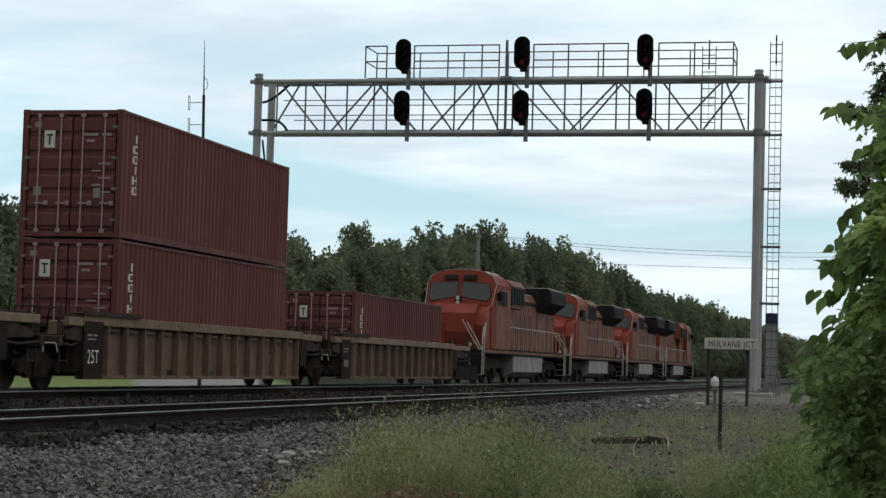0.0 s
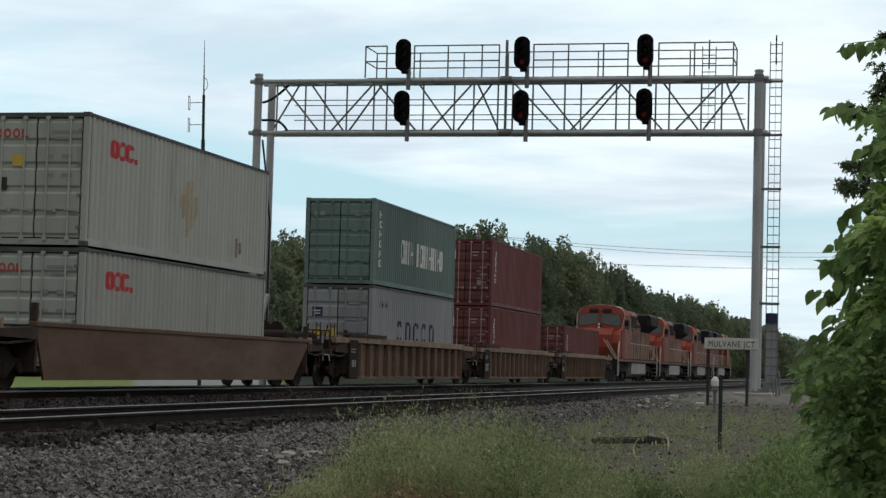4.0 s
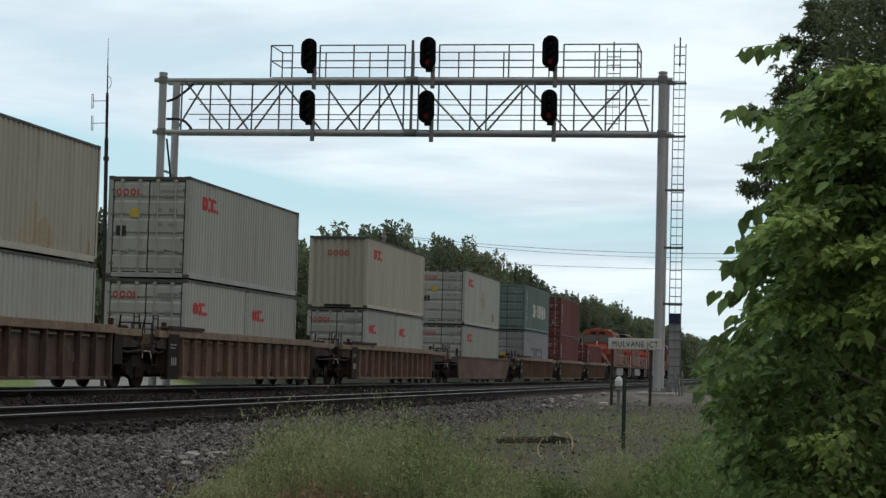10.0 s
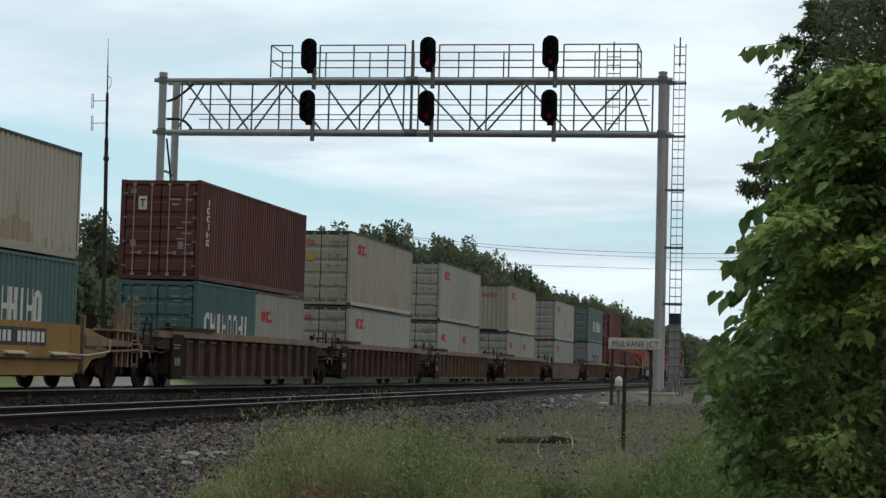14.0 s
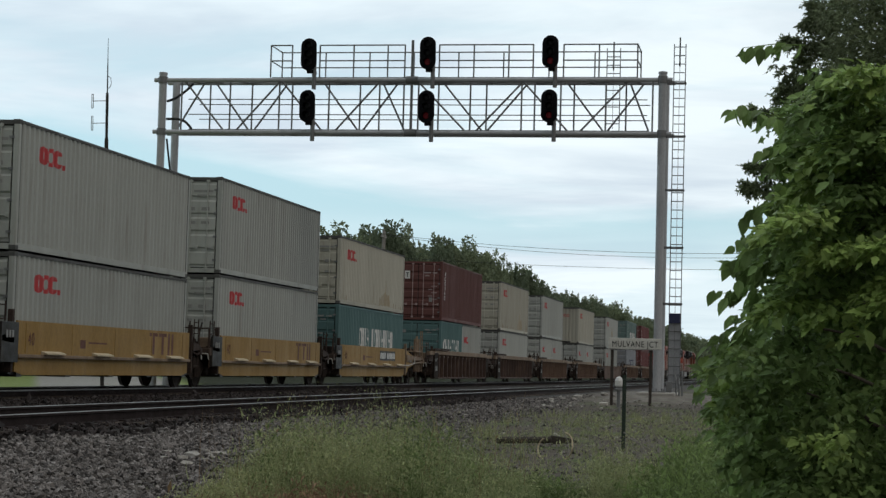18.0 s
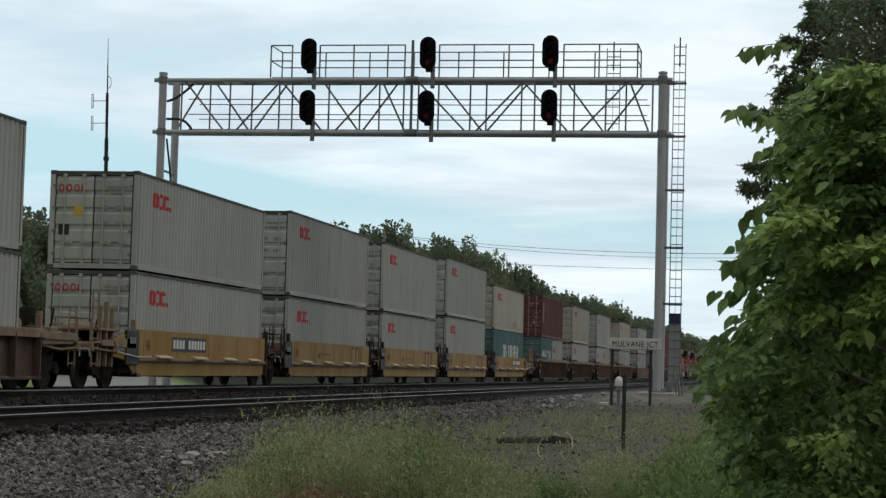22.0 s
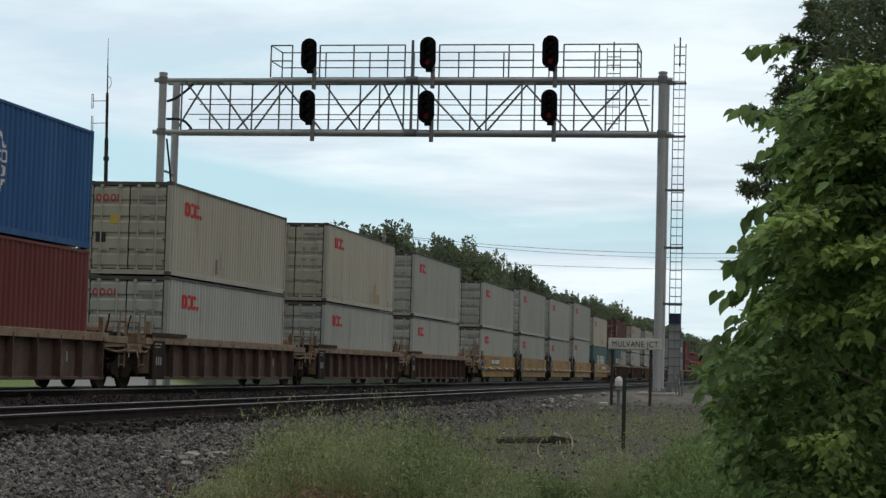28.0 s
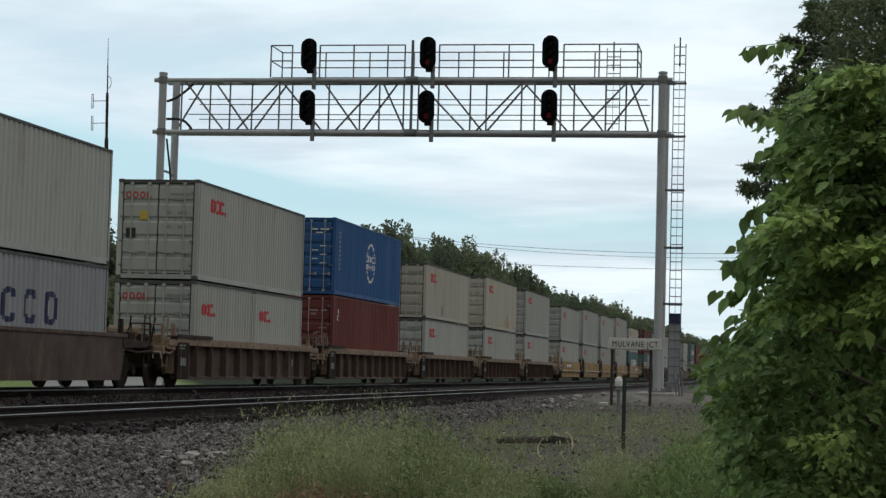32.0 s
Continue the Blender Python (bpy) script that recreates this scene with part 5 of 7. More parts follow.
        for xa, xb in ((a0 - 0.2, 0.9),):
            part("walkway", Sheet().chamfer_box(xa, xb, -yo - 0.08, -yo + 0.30, zt + 0.015, zt + 0.06, 0.01), M_CARBROWN, c, "plate walkway on the top chord")
            part("walkway_edge", Sheet().box(xa, xb, -yo - 0.085, -yo - 0.06, zt + 0.0, zt + 0.09), M_ENDBROWN, c)
    elif kind == "yellow":
        part("end_panel", Sheet().chamfer_box(-0.95, -0.02, -yo + 0.02, -yo + 0.10, 0.62, 1.50, 0.01), M_DARK, c, "black end panel with white bars")
        bars(c, [(-0.72 + 0.16 * k, -0.62 + 0.16 * k, 1.16, 1.32) for k in range(3)], -yo + 0.012, M_MARKGREY, "white stencil bars")
    return c


def bars(parent, rows, y, mat, label):
    """Plain upright bars on the near side of a car."""
    for x0, x1, z0, z1 in rows:
        key = (mat.name, round(x1 - x0, 3), round(z1 - z0, 3))
        me = shared(("plate", key), lambda: Sheet().box(0, x1 - x0, 0, 0.006, 0, z1 - z0).mesh("marking", mat))
        part("marking", me, None, parent, label, at=pose(x0, y, z0))


def text_mesh(words, size, mat, stretch=1.0):
    cu = bpy.data.curves.new("lettering", "FONT")
    cu.body, cu.size, cu.extrude, cu.offset, cu.space_character = words, size, 0.002, 0.0, 1.15
    ob = bpy.data.objects.new("lettering", cu)
    scene.collection.objects.link(ob)
    dg = bpy.context.evaluated_depsgraph_get()
    me = bpy.data.meshes.new_from_object(ob.evaluated_get(dg))
    bpy.data.objects.remove(ob)
    me.materials.clear()
    me.materials.append(mat)
    for v in me.vertices:
        v.co.x *= stretch
    return me


def number(parent, words, x, y, z, size, mat=None):
    me = shared(("text", words, size), lambda: text_mesh(words, size, mat or M_MARKRUST, 0.8))
    part("lettering", me, None, parent, "painted number " + words, at=pose(x, y, z, 90, 0, 0))
# each stack: place along the train, car kind, lower boxes, upper box
G_ = "grey-white corrugated container with red markings"
STACKS = [
    ("lowred", 59.30, "rib", [(M_RED, STD, "dark red corrugated container alone in its well", "red")], None),
    ("red", 39.70, "rib", [(M_RED, HC, "dark red corrugated container standing in the well", "red")], (M_RED, HC, "dark red corrugated container stacked on another", "red")),
    ("whiterow", 20.21, "rib", [(M_PALE, HC, "pale grey corrugated container with navy letter shapes", "navy")], (M_GREEN, HC, "sea green corrugated container with white letter shapes", "whiterow")),
    ("o1", -3.29, "smooth", [(M_GREY, STD, G_ + ", in the well", "grey")], (M_GREY, HC, G_ + " and a rusty stain", "grey")),
    ("s3", -26.84, "rib", ["pair", (M_GREY, M_GREY)], (M_CREAM, HC, "cream-grey container with a corrugated closed end", "blank")),
    ("s4", -50.13, "rib", ["pair", (M_GREY, M_GREY)], (M_GREY, HC, G_ + " and a dark placard", "grey")),
    ("s5", -69.52, "rib", [(M_GREY, STD, G_ + ", in the well", "grey")], (M_CREAM, HC, "cream-grey weathered container with red markings", "grey")),
    ("s6", -88.79, "rib", ["pair", (M_TEAL, M_GREY)], (M_MAROON, HC, "maroon corrugated container with white lock rods", "red")),
    ("C", -110.45, "yellow", [(M_TEAL, STD, "teal container with white letter shapes, in the well", "lowrow")], (M_CREAM, STD, "cream-grey weathered container with red markings", "grey")),
    ("B", -125.97, "yellow", [(M_GREY, HC, G_ + ", in the well", "grey")], (M_GREY, HC, G_ + ", stacked on top", "grey")),
    ("A", -141.22, "yellow", [(M_GREY, STD, G_ + ", in the well", "grey")], (M_GREY, HC, G_ + ", stacked on top", "grey")),
    ("Z", -156.48, "yellow", [(M_GREY, STD, G_ + ", in the well", "grey")], (M_GREY, HC, G_ + ", stacked on top", "grey")),
    ("Y", -172.01, "yellow", [(M_GREY, STD, G_ + ", in the well", "grey")], (M_GREY, STD, G_ + " and a dark placard", "grey")),
    ("X", -191.71, "ribwide", [(M_GREY, STD, G_ + ", in the well", "grey")], (M_GREY, HC, G_ + ", stacked on top", "grey")),
    ("W", -208.42, "ribwide", [(M_GREY, STD, G_ + ", in the well", "grey")], (M_CREAM, HC, "cream-grey weathered container with red markings", "grey")),
    ("V", -226.41, "ribwide", [(M_GREY, STD, G_ + ", in the well", "grey")], (M_CREAM, STD, "cream-grey corrugated container with scraped paint", "grey")),
    ("bl", -244.68, "ribwide", [(M_BRICK, HC, "brick red corrugated container standing in the well", "brick")], (M_BLUE, HC, "blue corrugated container with a white ring emblem", "blue")),
    ("o32", -261.55, "ribwide", ["pair", (M_GREY, M_GREY)], (M_GREY, HC, G_ + " and a yellow sticker", "grey")),
    ("la", -280.89, "smooth", [(M_PALE, STD, "pale grey corrugated container with navy letter shapes", "navy")], (M_GREY, HC, G_ + ", stacked on top", "grey")),
]
SINGLE = {("lowred", "red"), ("red", "whiterow"), ("s4", "s5"), ("s5", "s6"), ("C", "B"), ("B", "A"), ("A", "Z"), ("Z", "Y"), ("X", "W"), ("W", "V"), ("V", "bl"), ("bl", "o32")}
LOCO_START, LOCO_LEN = 77.0, 22.6


def mark(c, style, length, h, level):
    if style in ("grey", "blank"):
        grey_marks(c, length, h, level, style == "blank")
    elif style in ("red", "brick"):
        red_marks(c, length, h, 2 if style == "brick" else 6)
    elif style == "whiterow":
        row_marks(c, length, h)
    elif style == "lowrow":
        row_marks(c, length, h, True)
    elif style == "navy":
        navy_marks(c, length, h)
    elif style == "blue":
        blue_marks(c, length, h)


def load(u, z, mat, length, h, label, style, level, seed):
    doors = "blank" if style == "blank" else ("redrods" if style in ("red", "brick") else ("rods" if style == "blue" else "plain"))
    c = container(mat, length, h, label, doors, seed)
    mark(c, style, length, h, level)
    y = -1.219 + 0.012
    if "rusty stain" in label:
        s, r = Sheet(), random.Random(seed)
        for k in range(13):
            fade = 1 - abs(k - 6) / 7.5
            corrugated(5.55 + 0.1 * k, 5.65 + 0.1 * k, 1.45 - 0.95 * fade * r.uniform(0.6, 1.0), 1.45 + 0.85 * fade * r.uniform(0.5, 1.0), y, -1, 0.002, s)
        part("stain", s, M_STAIN, c, "tan rusty stain on the paint")
        part("stain", corrugated(9.7, 9.85, 0.35, 0.85, y, -1, 0.002, corrugated(9.98, 10.1, 0.45, 0.75, y, -1, 0.002)), M_SCRAPE, c, "small dark scrape")
    elif "weathered" in label:
        s, r = Sheet(), random.Random(seed + 40)
        for k in range(17):
            fade = 1 - abs(k - 8) / 10
            corrugated(7.4 + 0.12 * k, 7.52 + 0.12 * k, 0.22, 0.35 + 0.95 * fade * r.uniform(0.4, 1.0), y, -1, 0.002, s)
        part("stain", s, M_STAIN, c, "tan stain low on the side")
        s = Sheet()
        for k in range(34):
            x = r.uniform(0.2, length - 0.3)
            corrugated(x, x + r.uniform(0.02, 0.05), 0.165, 0.22 + r.expovariate(6.0), y, -1, 0.0035, s)
        part("rust_streaks", s, M_STREAK, c, "rust streaks along the lower edge")
    elif "scraped" in label:
        part("stain", corrugated(4.3, 4.5, 0.25, 0.70, y, -1, 0.002, corrugated(4.75, 4.9, 0.35, 0.95, y, -1, 0.002, corrugated(5.05, 5.15, 0.2, 0.5, y, -1, 0.002))), M_SCRAPE, c, "dark scrapes low on the side")
    elif style == "whiterow":
        part("stain", corrugated(6.7, 6.95, 0.30, 0.62, y, -1, 0.002), M_SCRAPE, c, "dark scuffed patch")
    MOVERS.append((c, u, z))


def build_train():
    for i, (nm, u, kind, low, up) in enumerate(STACKS):
        ahead = STACKS[i - 1] if i else None
        behind = STACKS[i + 1] if i + 1 < len(STACKS) else None
        gap_f = ahead[1] - (u + 12.192) if ahead else LOCO_START - 0.35 - (u + 12.192)
        gap_r = u - (behind[1] + 12.192) if behind else 9.0
        single_f = ahead is not None and (ahead[0], nm) in SINGLE
        single_r = behind is not None and (nm, behind[0]) in SINGLE
        front = (12.192 + gap_f / 2 - (0 if single_f else 2.1)) if ahead else 12.192 + 2.4
        rear = None if single_r else -gap_r / 2 + 2.1
        gl, gr = gap_r / 2 - 0.15, (gap_f / 2 - 0.15 if ahead else gap_f - 0.3)
        k = "rib" if kind == "ribwide" else kind
        label = {"rib": "weathered brown ribbed well car carrying containers", "smooth": "smooth-sided brown well car carrying containers", "yellow": "dirty yellow well car carrying containers", "ribwide": "dark brown well car with fin ribs and tan top chord"}[kind]
        car = well_car(k, gl, gr, rear, front, label, i, kind == "ribwide", 11 if kind == "ribwide" else 15)
        MOVERS.append((car, u, 0.0))
        if low[0] == "pair":
            a, b = low[1]
            h = STD
            for j, m in enumerate((a, b)):
                style = "lowrow" if m is M_TEAL else "grey"
                load(u + j * (6.058 + 0.076), FLOOR, m, 6.058, h, ("short teal container with white letter shapes" if m is M_TEAL else "short grey-white container with red markings") + ", in the well", style, "lower", i)
        else:
            m, h, label, style = low[0]
            load(u, FLOOR, m, 12.192, h, label, style, "lower", i)
        if up:
            m, hu, label, style = up
            load(u, FLOOR + h + 0.025, m, 12.192, hu, label, style, "upper", i)


def locomotive():
    """A six-axle wide-cab diesel; its cab end is at x = 0, its hood runs towards +x."""
    g = thing("diesel_locomotive", "orange and black wide-cab diesel freight locomotive with silver fuel tank", "locomotive", "locomotives at the head of the train")
    L = LOCO_LEN
    part("underframe", Sheet().chamfer_box(0.9, L - 0.7, -1.50, 1.50, 1.28, 1.52, 0.03), M_LOCOBLACK, g)
    for sy in (-1, 1):
        part("sill_stripe", Sheet().box(1.2, L - 1.0, sy * 1.505 - 0.004, sy * 1.505 + 0.004, 1.36, 1.46), M_LOCOTAN, g)
    # nose and cab
    nose = Sheet().prism([(1.55, 1.52), (1.45, 2.2), (1.62, 3.0), (2.35, 3.42), (3.6, 3.46), (3.6, 1.52)], "y", -0.98, 0.98)
    part("nose", nose, M_ORANGE, g, "bright orange short nose")
    for sy in (-1, 1):
        part("nose_cheek", Sheet().prism([(1.72, 1.52), (1.66, 2.5), (2.05, 3.02), (2.74, 3.32), (3.6, 3.38), (3.6, 1.52)], "y", sy * 0.98, sy * 1.42), M_ORANGE, g)
    ring = [(-1.52, 1.52), (-1.52, 4.30), (-1.36, 4.62), (-0.98, 4.83), (-0.4, 4.92), (0.4, 4.92), (0.98, 4.83), (1.36, 4.62), (1.52, 4.30), (1.52, 1.52)]
    brow = [(-1.46, 1.52), (-1.46, 3.34), (-1.30, 3.38), (-0.9, 3.42), (-0.4, 3.44), (0.4, 3.44), (0.9, 3.42), (1.30, 3.38), (1.46, 3.34), (1.46, 1.52)]
    cab = Sheet()
    for x, rg in ((2.78, brow), (3.42, ring), (6.6, ring)):
        cab.v += [(x, y, z) for y, z in rg]
    n_ = len(ring)
    cab.f += [(k * n_ + i, k * n_ + (i + 1) % n_, (k + 1) * n_ + (i + 1) % n_, (k + 1) * n_ + i) for k in (0, 1) for i in range(n_)]
    cab.f += [tuple(range(n_)), tuple(2 * n_ + i for i in reversed(range(n_)))]
    part("cab", cab, M_ORANGE, g, "orange wide cab with rounded roof")
    part("cab_roof", Sheet().prism([(-0.96, 4.838), (-0.4, 4.925), (0.4, 4.925), (0.96, 4.838), (0.91, 4.88), (0.4, 4.965), (-0.4, 4.965), (-0.91, 4.88)], "x", 3.7, 6.6), M_LOCOROOF, g, "cab roof panel, toned pale like its sky highlight")
    def on_brow(y, z, out):
        return (2.78 + 0.432 * (z - 3.44) - out, y, z)
    for sy in (-1, 1):
        for nm, grow, out, m, lab in (("windshield_surround", 0.022, 0.012, M_LOCOBLACK, ""), ("windshield", 0.0, 0.022, M_CABGLASS, "dark tinted windshield pane")):
            edge = [(0.10 - grow, 3.74 - grow), (1.22 + grow, 3.54 - grow), (1.38 + grow, 3.78), (1.26 + grow, 4.30 + grow), (0.10 - grow, 4.40 + grow)]
            s = Sheet()
            s.v += [on_brow(sy * y, z, out) for y, z in edge] + [on_brow(sy * y, z, -0.06) for y, z in edge]
            s.f += [tuple(range(5)), tuple(range(9, 4, -1))] + [(k, (k + 1) % 5, 5 + (k + 1) % 5, 5 + k) for k in range(5)]
            part(nm, s, m, g, lab)
        part("brow_trim", Sheet().path([(2.76, 1.30 * sy, 3.33), (2.80, 1.47 * sy, 3.36), (3.40, 1.53 * sy, 4.30), (3.40, 1.37 * sy, 4.63), (3.41, 0.98 * sy, 4.84)], 0.018, 5), M_HANDRAIL, g, "pale edge trim of the cab")
        part("cab_side", Sheet().box(3.45, 6.6, min(sy * 1.515, sy * 1.532), max(sy * 1.515, sy * 1.532), 1.53, 4.12), M_LOCOTAN, g, "dull faded orange cab side")
        for x0, x1 in ((3.9, 4.75), (4.85, 5.75)):
            part("side_window", Sheet().box(x0, x1, sy * 1.536 - 0.012, sy * 1.536 + 0.012, 3.42, 4.05), M_LOCOBLACK, g)
        part("mirror", Sheet().box(3.55, 3.62, min(sy * 1.53, sy * 1.75), max(sy * 1.53, sy * 1.75), 3.6, 3.95), M_LOCOBLACK, g)
        for k in range(2):
            part("nose_rail", Sheet().path([(1.36 - 0.1 * k, sy * (0.50 + 0.22 * k), 2.72 - 0.1 * k), (1.12, sy * (0.95 + 0.16 * k), 2.05), (0.86, sy * (1.38 + 0.1 * k), 1.45)], 0.024, 5), M_HANDRAIL, g, "pale sloping grab rail on the nose")
    for y in (-0.42, 0.42):
        part("number_board", Sheet().box(3.12, 3.40, y - 0.28, y + 0.28, 4.50, 4.68), M_MARKBLACK, g)
    for y in (-0.10, 0.10):
        part("headlight", Sheet().lathe("x", [(0.085, -0.02), (0.09, 0.04)], (2.60, 0, 3.56 + y), 12), M_LAMPGLASS, g)
    part("headlight_box", Sheet().chamfer_box(2.62, 3.0, -0.12, 0.12, 3.44, 3.74, 0.02), M_LOCOBLACK, g)
    part("nose_door", Sheet().box(1.42, 1.46, 0.30, 0.85, 1.6, 2.6), M_ORANGE, g)
    for y in (-0.9, 0.9):
        part("ditch_light", Sheet().lathe("x", [(0.08, -0.02), (0.09, 0.06)], (1.12, y, 1.66), 10), M_LAMPGLASS, g)
    # pilot, steps, coupler
    for x, s in ((0.9, 1), (L - 0.7, -1)):
        part("pilot", Sheet().chamfer_box(x - 0.08, x + 0.08, -1.48, 1.48, 0.42, 1.30, 0.03), M_LOCOBLACK, g)
        part("plow", Sheet().prism([(x, 0.18), (x - s * 0.45, 0.20), (x - s * 0.10, 0.75), (x, 0.75)], "y", -1.35, 1.35), M_LOCOBLACK, g)
        part("coupler", Sheet().box(min(x, x - s * 0.75), max(x, x - s * 0.75), -0.16, 0.16, 0.78, 1.06), M_TRUCK, g)
        for sy in (-1, 1):
            for k in range(4):
                part("step", Sheet().box(x + s * 0.1 - 0.16, x + s * 0.1 + 0.16, min(sy * 1.1, sy * 1.5), max(sy * 1.1, sy * 1.5), 0.40 + k * 0.28, 0.43 + k * 0.28), M_HANDRAIL, g)
            part("step_rail", Sheet().path([(x - s * 0.02, sy * 1.5, 0.45), (x - s * 0.02, sy * 1.5, 1.9), (x + s * 0.35, sy * 1.48, 2.45)], 0.026), M_HANDRAIL, g, "pale grab rail at the steps")
            part("step_rail", Sheet().path([(x + s * 0.35, sy * 1.5, 0.45), (x + s * 0.35, sy * 1.5, 1.9), (x + s * 0.8, sy * 1.46, 2.6)], 0.026), M_HANDRAIL, g, "pale grab rail at the steps")
        if s < 0:
            part("end_rail", Sheet().path([(x, -1.2, 1.5), (x, -1.2, 2.45), (x, -0.45, 2.45), (x, -0.45, 2.1), (x, 0.45, 2.1), (x, 0.45, 2.45), (x, 1.2, 2.45), (x, 1.2, 1.5)], 0.022), M_HANDRAIL, g)
    # hood in three bodies
    part("hood", Sheet().prism([(-0.92, 1.52), (-0.92, 3.95), (-0.72, 4.30), (0.72, 4.30), (0.92, 3.95), (0.92, 1.52)], "x", 6.6, 16.4), M_LOCOTAN, g, "faded orange hood side with doors")
    part("equipment_cabinet", Sheet().prism([(-1.20, 1.52), (-1.20, 4.25), (-1.0, 4.55), (1.0, 4.55), (1.20, 4.25), (1.20, 1.52)], "x", 6.6, 9.2), M_LOCOTAN, g)
    part("grid_box", Sheet().prism([(-1.35, 3.45), (-1.42, 4.45), (-1.2, 4.70), (1.2, 4.70), (1.42, 4.45), (1.35, 3.45)], "x", 7.2, 10.6), M_LOCOTAN, g, "faded orange dynamic brake grid box")
    part("grid_roof", Sheet().box(7.25, 10.55, -1.18, 1.18, 4.702, 4.74), M_LOCOBLACK, g)
    for k in range(5):
        x = 7.35 + k * 0.64
        for sy in (-1, 1):
            part("louvre", Sheet().box(x, x + 0.45, sy * 1.43 - 0.02, sy * 1.43 + 0.02, 3.62, 4.36), M_LOCOBLACK, g, "black louvred intake")
    part("radiator_hood", Sheet().prism([(-0.95, 3.50), (-1.60, 3.98), (-1.62, 4.58), (-1.50, 4.70), (1.50, 4.70), (1.62, 4.58), (1.60, 3.98), (0.95, 3.50)], "x", 16.4, 21.0), M_LOCOBLACK, g, "black flared radiator section")
    part("rear_hood", Sheet().prism([(-0.95, 1.52), (-0.95, 3.50), (0.95, 3.50), (0.95, 1.52)], "x", 16.4, 21.0), M_LOCOTAN, g, "faded orange rear hood under the radiators")
    for sy in (-1, 1):
        part("radiator_screen", Sheet().box(16.5, 20.9, sy * 1.63 - 0.012, sy * 1.63 + 0.012, 3.98, 4.50), M_LOCOBLACK, g, "black radiator intake screen")
    part("radiator_roof", Sheet().box(16.45, 20.95, -1.45, 1.45, 4.702, 4.74), M_LOCOROOF, g)
    part("hood_roof", Sheet().box(10.7, 16.35, -0.7, 0.7, 4.302, 4.34), M_LOCOROOF, g)
    part("exhaust_stack", Sheet().chamfer_box(12.0, 12.9, -0.4, 0.4, 4.34, 4.62, 0.03), M_LOCOBLACK, g)
    part("horn", Sheet().lathe("x", [(0.03, 0), (0.04, 0.3), (0.11, 0.42)], (12.9, 0.5, 4.55), 10).lathe("x", [(0.03, 0), (0.04, 0.25), (0.10, 0.36)], (12.9, 0.7, 4.52), 10), M_LOCOROOF, g)
    part("end_cowl", Sheet().prism([(-0.95, 1.52), (-0.95, 3.4), (-0.6, 3.75), (0.6, 3.75), (0.95, 3.4), (0.95, 1.52)], "x", 21.0, 21.5), M_ORANGE, g)
    for k in range(12):
        x = 9.35 + k * 0.58
        for sy in (-1, 1):
            part("hood_door", Sheet().box(x, x + 0.52, sy * 0.93 - 0.015, sy * 0.93 + 0.015, 1.75, 3.75), M_LOCOTAN, g)
    for sy in (-1, 1):
        for k in range(4):
            part("carrier_marking", Sheet().box(10.9 + 1.1 * k, 11.75 + 1.1 * k, sy * 0.955 - 0.006, sy * 0.955 + 0.006, 2.35, 3.25), M_MARKRUST, g, "dark rust-red block-shaped side marking")
        part("upper_stripe", Sheet().box(9.25, 16.35, sy * 0.955 - 0.008, sy * 0.955 + 0.008, 3.78, 3.93), M_LOCOBLACK, g, "black stripe along the hood")
        for k in range(13):
            x = 6.9 + k * 1.12
            part("walkway_post", Sheet().tube((x, sy * 1.46, 1.52), (x, sy * 1.46, 2.55), 0.018, n=5), M_HANDRAIL, g)
        part("walkway_rail", Sheet().tube((6.9, sy * 1.46, 2.55), (20.4, sy * 1.46, 2.55), 0.020, n=6), M_HANDRAIL, g)
        part("walkway", Sheet().box(6.6, 21.6, min(sy * 0.93, sy * 1.5), max(sy * 0.93, sy * 1.5), 1.522, 1.55), M_LOCOBLACK, g)
    part("fuel_tank", Sheet().prism([(-1.42, 0.55), (-1.42, 1.27), (1.42, 1.27), (1.42, 0.55), (1.0, 0.30), (-1.0, 0.30)], "x", 8.1, 15.6), M_TANK, g, "silver grey fuel tank")
    for sy in (-1, 1):
        part("air_tank", Sheet().lathe("x", [(0.12, 15.7), (0.20, 15.78), (0.20, 16.9), (0.12, 17.0)], (0, sy * 1.15, 1.05), 12), M_LOCOBLACK, g)
    for cx in (4.5, 18.4):
        t = part("truck", Sheet().chamfer_box(cx - 2.3, cx + 2.3, -0.5, 0.5, 0.75, 1.1, 0.04), M_TRUCK, g, "three-axle truck")
        for sy in (-1, 1):
            part("side_frame", Sheet().prism([(cx - 2.6, 0.55), (cx - 2.6, 0.85), (cx - 1.6, 1.12), (cx + 1.6, 1.12), (cx + 2.6, 0.85), (cx + 2.6, 0.55), (cx + 2.2, 0.50), (cx + 1.4, 0.75), (cx + 0.5, 0.50), (cx - 0.5, 0.50), (cx - 1.4, 0.75), (cx - 2.2, 0.50)], "y", sy * 0.98, sy * 1.16), M_TRUCK, t)
            for dx in (-1.85, 0, 1.85):
                part("axle_box", Sheet().chamfer_box(cx + dx - 0.2, cx + dx + 0.2, min(sy * 1.16, sy * 1.32), max(sy * 1.16, sy * 1.32), 0.32, 0.72, 0.04), M_TRUCK, t)
        for dx in (-1.85, 0, 1.85):
            wheelset(t, cx + dx)
    return g


def build_locos():
    first = locomotive()
    MOVERS.append((first, LOCO_START, 0.0))
    for k in (1, 2):
        MOVERS.append((copy_thing(first, pose(0, 0, 0)), LOCO_START + k * LOCO_LEN, 0.0))
    lead = copy_thing(first, pose(0, 0, 0))
    MOVERS.append((lead, LOCO_START + 4 * LOCO_LEN, 0.0, 180))


build_train()
build_locos()
# ---- trackside things ----


